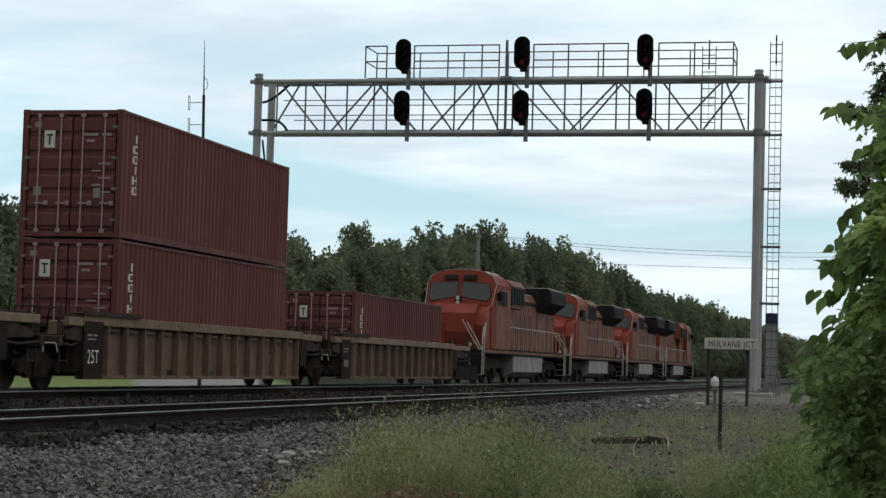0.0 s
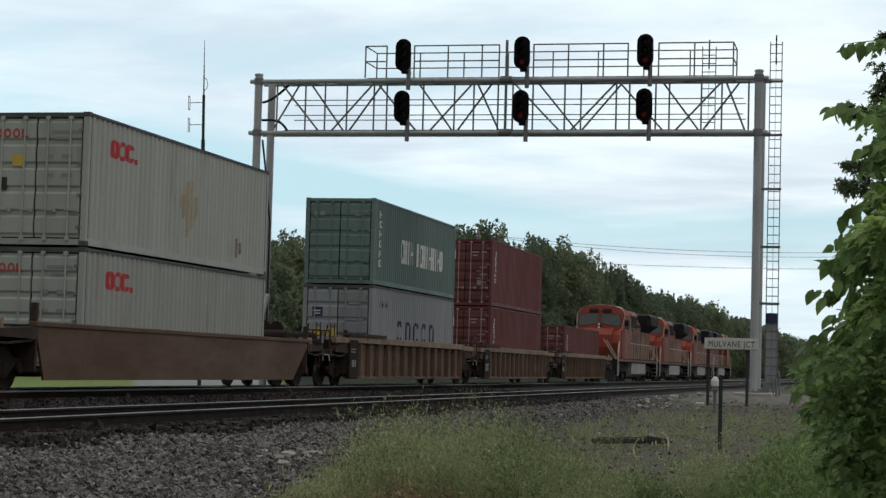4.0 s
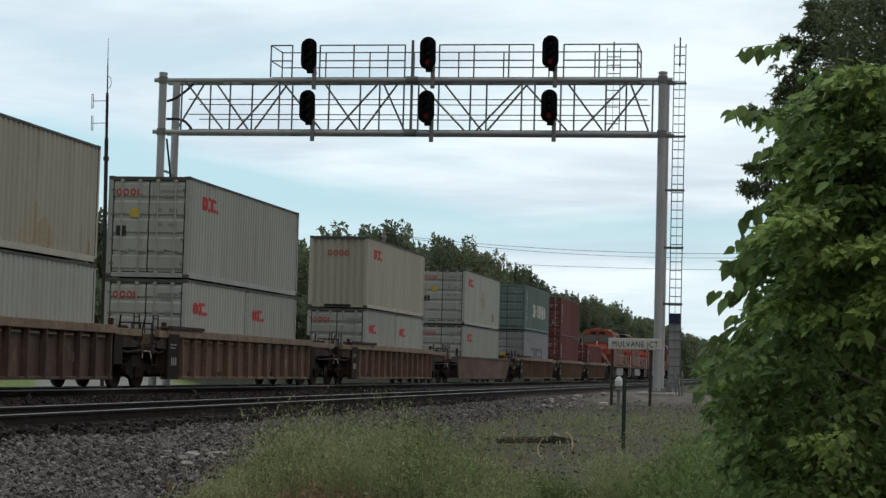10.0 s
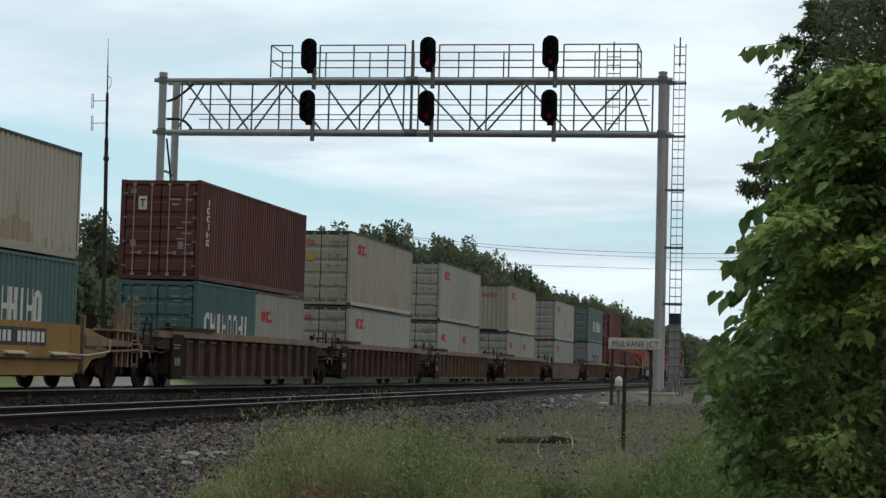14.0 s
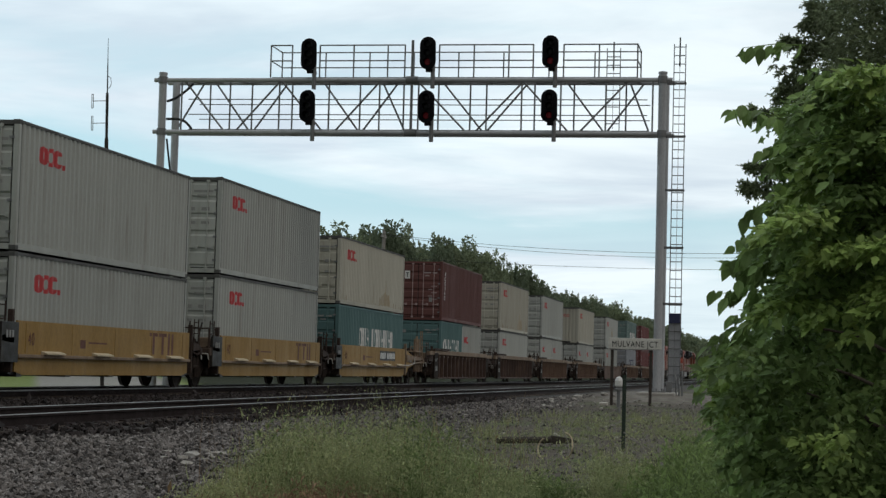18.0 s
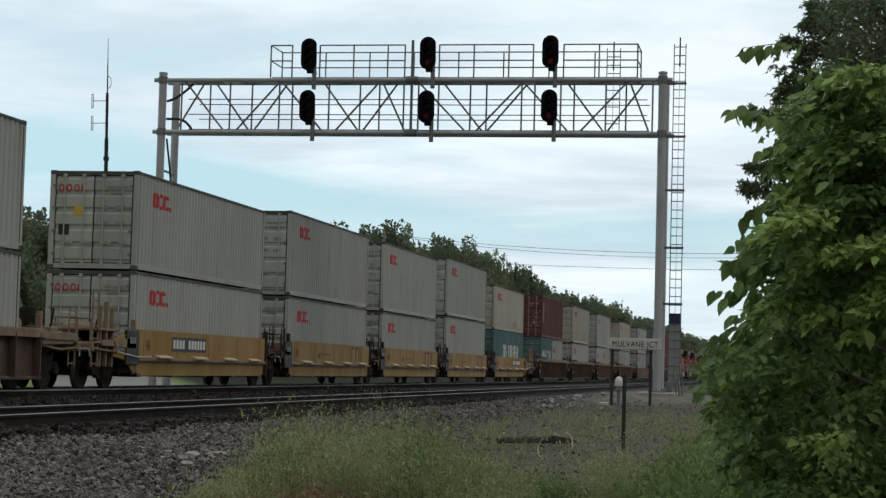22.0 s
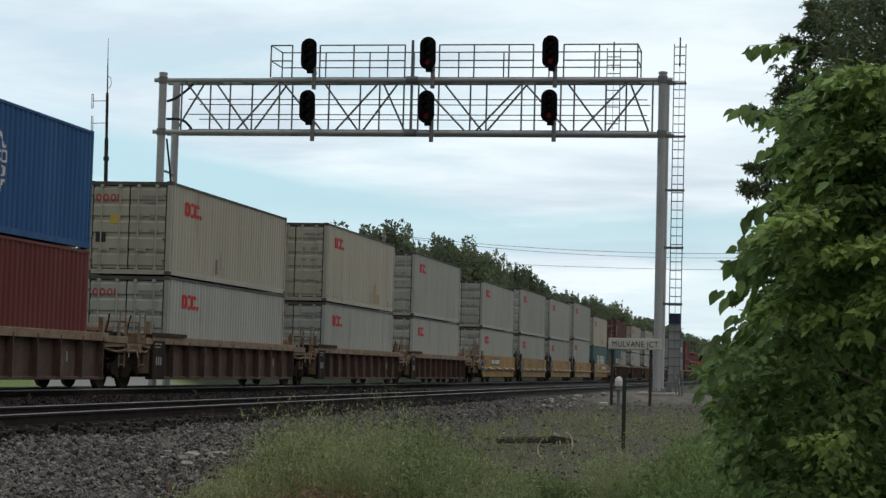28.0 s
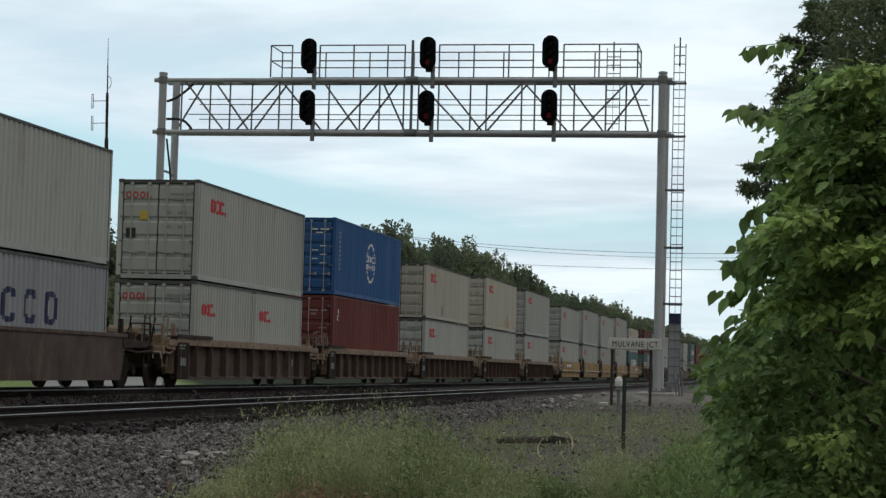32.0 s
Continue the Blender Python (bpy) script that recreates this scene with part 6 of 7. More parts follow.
def station_sign():
    s = thing("station_sign", "white board with black lettering on two dark posts", "sign", at=pose(54.0, 0, 0))
    gz = -0.30
    for y in (4.92, 3.83):
        part("post", Sheet().box(0.02, 0.10, y - 0.04, y + 0.04, gz, 1.72), M_TIMBER, s, "dark timber post")
    part("board", Sheet().chamfer_box(-0.03, 0.015, 3.53, 5.03, 1.41, 1.735, 0.006), M_SIGN, s, "white painted board")
    part("board_edge", Sheet().box(-0.034, -0.031, 3.55, 5.01, 1.415, 1.435), M_MARKGREY, s)
    me = text_mesh("MULVANE JCT", 0.245, M_MARKBLACK)
    w = max(v.co.x for v in me.vertices)
    for v in me.vertices:
        v.co.x *= 1.30 / w
    part("lettering", me, None, s, "black lettering MULVANE JCT", at=pose(-0.036, 4.93, 1.485, 90, 0, -90))
    return s


station_sign()


def fence_post():
    p = thing("fence_post", "dark green steel T fence post in weeds", "fence post", at=pose(30.0, 2.53, bumpy(30, 2.53)))
    part("stake", Sheet().box(-0.025, 0.025, -0.006, 0.006, -0.3, 1.16).box(-0.006, 0.006, -0.03, 0.03, -0.3, 1.158), M_POSTGREEN, p)
    for k in range(9):
        part("stud", Sheet().box(-0.034, -0.025, -0.012, 0.012, 0.25 + 0.1 * k, 0.28 + 0.1 * k), M_POSTGREEN, p)


fence_post()


def cable_marker():
    p = thing("marker_post", "short white plastic marker post with a domed cap", "marker post", at=pose(48.0, 4.19, bumpy(48, 4.19)))
    part("tube", Sheet().lathe("z", [(0.045, -0.2), (0.045, 0.53), (0.11, 0.55), (0.11, 0.585), (0.07, 0.60), (0.07, 0.645)], n=14), M_STEELDK, p)
    part("cap", Sheet().lathe("z", [(0.07, 0.645), (0.10, 0.67), (0.10, 0.79), (0.068, 0.87), (0.02, 0.90)], n=16), M_WHITE, p, "white domed cap", smooth=False)


cable_marker()


def debris():
    p = thing("broken_tie", "dark broken timber tie lying on the ground", "timber", at=pose(29.6, 3.92, bumpy(29.6, 3.92) + 0.09, 0, 2, 94))
    part("balk", Sheet().chamfer_box(-0.32, 0.55, -0.10, 0.10, -0.03, 0.07, 0.03), M_TIMBER, p)
    part("splinter", Sheet().prism([(-0.75, -0.02), (-0.30, -0.05), (-0.30, 0.09), (-0.6, 0.04)], "y", -0.08, 0.06), M_TIMBER, p)
    for cy, cz, ry_, rz_, a0, a1 in ((3.12, -0.33, 0.27, 0.20, 45, -115), (3.05, -0.28, 0.15, 0.19, 105, 255)):
        q = thing("cable_loop", "pale stiff cable offcut curling out of the ground", "cable", "cable offcuts", at=pose(26.2, cy, cz))
        pts = [(0.05 * math.sin(k * 0.6), ry_ * math.cos(radians(a0 + (a1 - a0) * k / 14)), rz_ * math.sin(radians(a0 + (a1 - a0) * k / 14))) for k in range(15)]
        part("strand", Sheet().rod(pts, 0.011, 6), M_FLAP, q)


debris()


def dry_twigs():
    r = random.Random(17)
    for k in range(11):
        x, y = (r.uniform(24, 46), r.uniform(1.6, 4.6)) if k < 9 else ((27.5, 1.95), (26.8, 1.75))[k - 9]
        q = thing("dry_twig", "bare pale dry twig sticking out of the ground", "twig", "dry twigs", at=pose(x, y, bumpy(x, y) - 0.03))
        h, lean = r.uniform(0.25, 0.6), r.uniform(-0.5, 0.5)
        pts = [(0.03 * math.sin(j * 1.7 + k), lean * (j / 6) ** 1.5, h * j / 6 * (1 - 0.25 * j / 6)) for j in range(7)]
        part("stem", Sheet().rod(pts, 0.008, 5), M_POLE, q)
        part("side_stem", Sheet().path([pts[3], (0.02, pts[3][1] + r.uniform(-0.2, 0.2), pts[3][2] + 0.14)], 0.005, 5), M_POLE, q)


dry_twigs()


def radio_mast():
    m = thing("radio_mast", "slim grey radio mast with folded dipole antennas", "antenna mast", at=pose(69.2, 25.70, 0, -1.2))
    part("tube", Sheet().tube((0, 0, -0.6), (0, 0, 9.2), 0.075, n=10).tube((0, 0, 9.2), (0, 0, 10.95), 0.055, n=10), M_DARK, m)
    part("whip", Sheet().tube((0, 0, 10.9), (0, 0, 12.1), 0.03, 0.022, 8).tube((0, 0, 12.1), (0, 0, 13.1), 0.018, 0.008, 8), M_DARK, m, "thin whip antenna")
    for z in (9.80, 10.66):
        part("dipole", Sheet().tube((0, 0.0, z), (0, 0.58, z), 0.014, n=6).path([(0, 0.56, z - 0.26), (0, 0.56, z + 0.26), (0, 0.62, z + 0.27), (0, 0.62, z - 0.27), (0, 0.56, z - 0.26)], 0.014, 6), M_STEELDK, m, "folded dipole loop")
    part("dipole", Sheet().path([(0, 0, 11.1), (0, -0.12, 11.2), (0, -0.16, 11.35), (0, -0.12, 11.55), (0, -0.02, 11.62)], 0.012, 6), M_STEELDK, m)
    part("clamp", Sheet().lathe("z", [(0.11, 8.35), (0.11, 8.5)], n=10), M_DARK, m)


radio_mast()


def utility_line():
    for y, nm in ((32.3, 0), (-14.0, 1)):
        p = thing("utility_pole", "grey weathered wooden utility pole", "utility pole", "utility poles", at=pose(150.0, y, -0.6))
        part("shaft", Sheet().tube((0, 0, -0.5), (0, 0, 12.3), 0.20, 0.14, 10), M_POLE, p)
        part("crossarm", Sheet().box(-0.9, 0.9, -0.06, 0.06, 11.75, 11.88), M_POLE, p)
        for x in (-0.8, 0.0, 0.8):
            part("insulator", Sheet().lathe("z", [(0.03, 0), (0.05, 0.04), (0.05, 0.09), (0.02, 0.12)], (x, 0, 11.88 if x else 12.3), 8), M_MARKGREY, p)
    for x, z, sag in ((-0.8, 11.40, 1.2), (0.8, 11.40, 1.45), (0.0, 9.6, 0.6)):
        w = thing("overhead_wire", "thin black overhead wire across the tracks", "wire", "overhead wires", at=pose(150 + x, 0, 0))
        pts = [(0, 32.3 - 46.3 * k / 30, z - sag * 4 * (k / 30) * (1 - k / 30)) for k in range(31)]
        part("strand", Sheet().path(pts, 0.016, 5), M_CABLE, w)


utility_line()
part("white_pipe", Sheet().path([(0.6, 22.15, 2.35), (0.6, 21.3, 2.38), (0.6, 21.15, 2.42), (0.6, 20.98, 3.05)], 0.085, 8), M_WHITE, gantry, "white bent pipe beside the far leg")

# ---- ballast and rubble ----
rng = np.random.default_rng(11)


def blocks_mesh(name, centres, sizes, mat, rough=0.28):
    """Many small angular stones in one mesh."""
    base = np.array([(1, 0, 0), (-1, 0, 0), (0, 1, 0), (0, -1, 0), (0.2, 0.1, 1), (-0.1, 0.2, -1)], float) * 1.25
    faces = np.array([(0, 2, 4), (2, 1, 4), (1, 3, 4), (3, 0, 4), (2, 0, 5), (1, 2, 5), (3, 1, 5), (0, 3, 5)])
    n = len(centres)
    v = base[None] + rng.uniform(-rough, rough, (n, 6, 3)) * 1.3
    v *= sizes[:, None, :]
    q = rng.normal(size=(n, 4))
    q /= np.linalg.norm(q, axis=1)[:, None]
    w, x, y, z = q.T
    rot = np.stack([1 - 2 * (y * y + z * z), 2 * (x * y - z * w), 2 * (x * z + y * w), 2 * (x * y + z * w), 1 - 2 * (x * x + z * z), 2 * (y * z - x * w),
                    2 * (x * z - y * w), 2 * (y * z + x * w), 1 - 2 * (x * x + y * y)], 1).reshape(n, 3, 3)
    v = np.einsum("nij,nkj->nki", rot, v) + centres[:, None, :]
    f = (faces[None] + 6 * np.arange(n)[:, None, None]).reshape(-1, 3)
    return raw_mesh(name, v.reshape(-1, 3).tolist(), f.tolist(), mat)


def boulders_mesh(name, centres, sizes, mat):
    """Blunt broken rocks: cubes with knocked-in corners."""
    s = Sheet()
    r = random.Random(31)
    for c, d in zip(centres, sizes):
        k = Sheet().chamfer_box(-1, 1, -1, 1, -1, 1, 0.38)
        turn = Matrix.Rotation(r.uniform(0, 6.28), 3, "Z") @ Matrix.Rotation(r.uniform(-0.5, 0.5), 3, "X")
        b = len(s.v)
        s.v += [tuple(turn @ Vector([d[i] * v[i] * r.uniform(0.55, 1.15) for i in range(3)]) + Vector(c)) for v in k.v]
        s.f += [tuple(b + i for i in f) for f in k.f]
    return s.mesh(name, mat)


def scatter(n, x0, x1, y0, y1, power=1.0):
    u = rng.random(n) ** power
    xs_ = x0 + (x1 - x0) * u
    ys_ = y0 + (y1 - y0) * rng.random(n)
    return xs_, ys_


def ballast():
    X, Y, S = [], [], []
    for n, box_, size in ((72000, (13.0, 32, 5.0, 9.25), 0.0162), (12000, (32, 60, 6.0, 9.25), 0.020), (9000, (20, 56, 1.2, 6.4), 0.015)):
        a, b = scatter(n, *box_, power=1.25)
        keep = (b < 8.55 + 0.25 * rng.random(n)) & ((b > 6.3 + 0.7 * np.sin(a * 0.7)) | (rng.random(n) < 0.45) | (a < 17))
        a, b = a[keep], b[keep]
        X.append(a), Y.append(b)
        S.append(np.minimum(size * rng.lognormal(0, 0.48, len(a)), 0.036))
    X, Y, S = np.concatenate(X), np.concatenate(Y), np.concatenate(S)
    Z = np.array([bumpy(a, b) for a, b in zip(X, Y)]) + S * 0.35
    sizes = S[:, None] * rng.uniform(0.6, 1.15, (len(S), 3))
    ob = new("ballast_stones", blocks_mesh("ballast_stones", np.stack([X, Y, Z], 1), sizes, M_STONE))
    tagged(ob, "loose grey crushed-rock ballast beside the rails", "ballast", kind="stuff")
    X, Y = zip(scatter(15000, 24, 75, 11.9, 16.5, 1.2), scatter(13000, 18, 62, 8.55, 11.8, 1.2))
    X, Y = np.concatenate(X), np.concatenate(Y)
    S = 0.026 * rng.lognormal(0, 0.4, len(X))
    Z = np.array([bumpy(a, b) for a, b in zip(X, Y)]) + S * 0.4
    ob = new("track_bed_stones", blocks_mesh("track_bed_stones", np.stack([X, Y, Z], 1), S[:, None] * rng.uniform(0.6, 1.15, (len(S), 3)), M_OILSTONE))
    tagged(ob, "oil-darkened ballast stones between the tracks", "ballast", kind="stuff")


def rubble():
    c, s = [], []
    r = random.Random(5)
    for k in range(75):
        u = r.random()
        x, y = 21.5 + 9 * u + r.gauss(0, 0.5), 6.9 - 1.3 * u + r.gauss(0, 0.35)
        z = min(0.09, r.lognormvariate(-3.0, 0.45))
        c.append((x, y, bumpy(x, y) + z * 0.3)), s.append((z * r.uniform(0.9, 1.8), z * r.uniform(0.8, 1.3), z * 0.55))
    for k in range(40):
        x, y = r.uniform(50, 61), r.gauss(6.0, 0.9)
        z = r.lognormvariate(-3.15, 0.4)
        c.append((x, y, bumpy(x, y) + z * 0.3)), s.append((z * 1.3, z * r.uniform(0.8, 1.3), z * 0.6))
    for k in range(90):
        x, y = r.uniform(26, 58), r.uniform(2.8, 7.6)
        z = r.lognormvariate(-3.45, 0.40)
        c.append((x, y, bumpy(x, y) + z * 0.3)), s.append((z, z * r.uniform(0.8, 1.3), z * 0.6))
    ob = new("limestone_rubble", boulders_mesh("limestone_rubble", c, s, M_PALESTONE))
    tagged(ob, "scattered pale limestone rubble on dirt", "rubble", kind="stuff")


ballast()
rubble()

# ---- plants ----


def blades(roots, tips, widths, bend, segs=3):
    """Curved tapering blades from roots to tips as vertex and face arrays."""
    n = len(roots)
    t = np.linspace(0, 1, segs + 1)
    d = tips - roots
    side = np.cross(d, rng.normal(size=(n, 3)))
    side /= np.linalg.norm(side, axis=1)[:, None] + 1e-9
    pts = roots[:, None] + d[:, None] * t[None, :, None] + bend[:, None] * (t * t)[None, :, None]
    w = widths[:, None, None] * (1 - 0.85 * t)[None, :, None]
    v = np.stack([pts - side[:, None] * w, pts + side[:, None] * w], 2).reshape(n, -1, 3)
    k = 2 * (segs + 1)
    q = np.array([(2 * i, 2 * i + 1, 2 * i + 3, 2 * i + 2) for i in range(segs)])
    f = (q[None] + k * np.arange(n)[:, None, None]).reshape(-1, 4)
    return v.reshape(-1, 3), f


def join(parts_):
    vs, fs, o = [], [], 0
    for v, f in parts_:
        vs.append(v), fs.append(f + o)
        o += len(v)
    return np.concatenate(vs), np.concatenate(fs)


def leaf_quads(at, way, up, length, width):
    """Folded pointed leaves: four corners and a midrib, two quads each."""
    n = len(at)
    way = way / (np.linalg.norm(way, axis=1)[:, None] + 1e-9)
    side = np.cross(way, up)
    side /= np.linalg.norm(side, axis=1)[:, None] + 1e-9
    nor = np.cross(side, way)
    L_, W_ = length[:, None], width[:, None]
    base, tip = at, at + way * L_ - nor * L_ * 0.12
    mid = at + way * L_ * 0.42
    a = mid + side * W_ * 0.5 + nor * W_ * 0.16
    b = mid - side * W_ * 0.5 + nor * W_ * 0.16
    m = mid - nor * W_ * 0.02
    v = np.stack([base, a, tip, b, m], 1).reshape(-1, 3)
    q = np.array([(0, 4, 2, 1), (0, 3, 2, 4)])
    f = (q[None] + 5 * np.arange(n)[:, None, None]).reshape(-1, 4)
    return v, f


def broad_leaves(at, way, up, length, width):
    """Ovate pointed leaves, folded along the midrib and curling down at the tip."""
    n = len(at)
    way = way / (np.linalg.norm(way, axis=1)[:, None] + 1e-9)
    side = np.cross(way, up)
    side /= np.linalg.norm(side, axis=1)[:, None] + 1e-9
    nor = np.cross(side, way)
    L_, W_ = length[:, None], width[:, None]
    rows = [at]
    for u, w in ((0.22, 0.40), (0.48, 0.50), (0.76, 0.28)):
        mid = at + way * L_ * u - nor * L_ * 0.16 * u * u
        rows += [mid + side * W_ * w + nor * W_ * 0.12, mid, mid - side * W_ * w + nor * W_ * 0.12]
    rows.append(at + way * L_ - nor * L_ * 0.2)
    v = np.stack(rows, 1).reshape(-1, 3)
    q = np.array([(0, 0, 2, 1), (0, 0, 3, 2), (1, 2, 5, 4), (2, 3, 6, 5), (4, 5, 8, 7), (5, 6, 9, 8), (7, 8, 10, 10), (8, 9, 10, 10)])
    o = 11 * np.arange(n)[:, None, None]
    quads = (q[None, 2:6] + o).reshape(-1, 4).tolist()
    tris = (np.array([(0, 2, 1), (0, 3, 2), (7, 8, 10), (8, 9, 10)])[None] + o).reshape(-1, 3).tolist()
    return v, quads + tris


def lobed_leaves(at, way, up, length, width):
    """Drooping leaves with two blunt side lobes and a long tip, folded along the midrib."""
    n = len(at)
    way = way / (np.linalg.norm(way, axis=1)[:, None] + 1e-9)
    side = np.cross(way, up)
    side /= np.linalg.norm(side, axis=1)[:, None] + 1e-9
    nor = np.cross(side, way)
    L_, W_ = length[:, None], width[:, None]

    def point(u, w):
        return at + way * L_ * u + side * W_ * w + nor * (W_ * abs(w) * 0.24 - L_ * 0.20 * u * u)
    rim = ((0.20, 0.30), (0.44, 0.50), (0.54, 0.31), (0.74, 0.29), (0.82, 0.13))
    rows = [point(u, 0.0) for u in (0.0, 0.28, 0.52, 0.78, 1.0)] + [point(u, w) for u, w in rim] + [point(u, -w) for u, w in rim]
    v = np.stack(rows, 1).reshape(-1, 3)
    o = 15 * np.arange(n)[:, None, None]
    quads = (np.array([(1, 5, 6, 2), (2, 7, 8, 3), (2, 11, 10, 1), (3, 13, 12, 2)])[None] + o).reshape(-1, 4).tolist()
    tris = (np.array([(0, 5, 1), (2, 6, 7), (3, 8, 9), (3, 9, 4), (1, 10, 0), (12, 11, 2), (14, 13, 3), (4, 14, 3)])[None] + o).reshape(-1, 3).tolist()
    return v, quads + tris


def stuff(name, vf, mat, label, category, parent=None):
    ob = new(name, raw_mesh(name, vf[0].tolist(), vf[1] if isinstance(vf[1], list) else vf[1].tolist(), mat))
    ob.parent = parent
    tagged(ob, label, category if parent is None else "", kind="stuff")
    return ob


def heights(x, y):
    return np.array([bumpy(a, b) for a, b in zip(x, y)])


def weeds(x, y, h, mat_leaf, name, label, leaves=24, leaf=0.035, thin=0.0022, lean=0.16, fluff=0.12):
    """Upright stems with many small narrow leaves and a loose head."""
    n = len(x)
    roots = np.stack([x, y, heights(x, y) - 0.02], 1)
    tips = roots + np.stack([rng.normal(0, lean, n) * h, rng.normal(0, lean, n) * h, h], 1)
    bend = rng.normal(0, 0.10, (n, 3)) * h[:, None]
    bend[:, 2] = -np.abs(bend[:, 2]) * 0.4
    st = blades(roots, tips, np.full(n, thin), bend)
    u = rng.random((n, leaves)) ** 0.75
    at = roots[:, None] + (tips - roots)[:, None] * u[..., None] + bend[:, None] * (u * u)[..., None]
    at = at.reshape(-1, 3)
    m = len(at)
    at = at + rng.normal(0, fluff, (m, 3)) * (0.15 + 0.5 * u.reshape(-1, 1)) * np.array([1, 1, 0.5])
    way = rng.normal(0, 1, (m, 3)) * np.array([0.9, 0.9, 0.9]) + np.array([0, 0, 0.7])
    up = rng.normal(0, 0.5, (m, 3)) + np.array([0, 0, 1.0])
    ln = leaf * rng.lognormal(0, 0.35, m)
    lv = leaf_quads(at, way, up, ln, ln * 0.29)
    return stuff(name, join([st, lv]), mat_leaf, label, "weeds")


M_GREENWEED = leafy("bright_green_weed", (0.20, 0.27, 0.095), (0.13, 0.19, 0.065), 0.45, trans=0.4)


M_OLIVE = leafy("olive_green_weed", (0.17, 0.225, 0.085), (0.10, 0.14, 0.05), 0.4, trans=0.4)


def weed_patch():
    tuft_y = rng.uniform(1.75, 4.85, 78)
    tuft_x = 13.6 + 4.2 * rng.random(78) + (tuft_y - 3.3) * 0.3
    n = 2700
    pick = rng.integers(0, 78, n)
    tall = rng.uniform(0.66, 1.16, 78)[pick]
    x, y = tuft_x[pick] + rng.normal(0, 0.15, n), tuft_y[pick] + rng.normal(0, 0.12, n)
    prof = np.interp(y * 15.5 / x, [1.7, 2.2, 2.53, 2.9, 3.2, 3.6, 4.0, 4.2, 4.4, 4.67, 4.9], [0.32, 0.44, 0.62, 0.86, 0.97, 1.0, 0.97, 0.82, 0.60, 0.38, 0.24])
    lump = np.array([noise.noise((a * 1.3, b * 2.2, 3.0)) for a, b in zip(x, y)])
    h = prof * tall * rng.uniform(0.55, 1.0, n) * (0.97 + 0.25 * lump)
    green = pick < 22
    weeds(x[~green], y[~green], h[~green], M_WEED, "weed_clump", "tall grey-green feathery weeds growing in gravel", 40, 0.030)
    weeds(x[green], y[green], h[green], M_OLIVE, "olive_weed_clump", "darker olive-green weeds among the grey-green ones", 40, 0.032)
    n = 260
    y = rng.uniform(2.2, 4.6, n)
    x = 13.8 + 3.6 * rng.random(n)
    weeds(x, y, rng.uniform(0.5, 1.1, n), M_STRAW, "dry_stalks", "dry straw-coloured stalks among the weeds", 5, 0.02, 0.0026, 0.10, 0.05)
    # wispy heads that stand above the mass
    n = 100
    y = rng.uniform(2.0, 4.15, n)
    x = 14.0 + 3.6 * rng.random(n)
    prof = np.interp(y * 15.5 / x, [1.7, 2.2, 2.53, 2.9, 3.2, 3.6, 4.0, 4.2, 4.4, 4.67, 4.9], [0.32, 0.44, 0.62, 0.86, 0.97, 1.0, 0.97, 0.82, 0.60, 0.38, 0.24])
    weeds(x, y, prof * rng.uniform(1.0, 1.22, n), M_WEED, "weed_heads", "wispy pale seed heads above the weeds", 16, 0.018, 0.0024, 0.14, 0.10)
    n = 320
    weeds(rng.uniform(13.0, 13.7, n), rng.normal(3.25, 0.22, n), rng.uniform(0.22, 0.44, n), M_RUSTGRASS, "rusty_grass", "rust-brown dry grass before the weeds", 10, 0.03, 0.0025)
    n = 300
    weeds(rng.uniform(16.0, 18.5, n), rng.normal(1.48, 0.16, n), rng.uniform(0.28, 0.56, n), M_WEED, "feathery_clump", "feathery grey-green weed clump on dirt", 26, 0.036)
    # low rusty dock in front
    n = 900
    y = rng.uniform(2.6, 4.4, n)
    x = rng.uniform(13.0, 15.0, n)
    weeds(x, y, rng.uniform(0.10, 0.32, n), M_STRAW, "dry_undergrowth", "low rust-coloured dry undergrowth", 12, 0.03)
    # one tall grass stalk that rises in front of the rails
    n = 4
    weeds(np.array([16.3, 16.35, 16.2, 24.0]), np.array([2.98, 2.95, 4.35, 5.9]), np.array([1.12, 0.95, 1.0, 0.5]), M_STRAW, "grass_stalk", "tall pale grass stalks", 14, 0.03, 0.007, 0.05, 0.05)


def green_patch():
    n = 900
    y = rng.uniform(0.15, 1.25, n)
    x = rng.uniform(14.5, 24, n)
    h = np.interp(y * 18 / x, [0.1, 0.6, 1.2, 1.8], [0.72, 0.62, 0.42, 0.25]) * rng.uniform(0.5, 1.1, n)
    weeds(x, y, h, M_GREENWEED, "green_weeds", "lush green weeds and grass beside the bush", 20, 0.055, 0.003)
    n = 190
    weeds(rng.uniform(16.6, 19.0, n), rng.normal(0.98, 0.16, n), rng.uniform(0.26, 0.50, n), M_OLIVE, "dark_forbs", "dark green broad-leaved weeds beside the bush", 22, 0.062, 0.003)
    n = 1500
    x, y = rng.uniform(16, 26, n), rng.uniform(-0.4, 1.0, n)
    roots = np.stack([x, y, heights(x, y)], 1)
    h = rng.uniform(0.2, 0.6, n)
    tips = roots + np.stack([rng.normal(0, 0.15, n), rng.normal(0, 0.15, n), h], 1)
    bend = rng.normal(0, 0.14, (n, 3))
    bend[:, 2] = -np.abs(bend[:, 2])
    stuff("tall_grass", blades(roots, tips, np.full(n, 0.006), bend, 4), M_GRASS, "tall green grass blades", "grass")


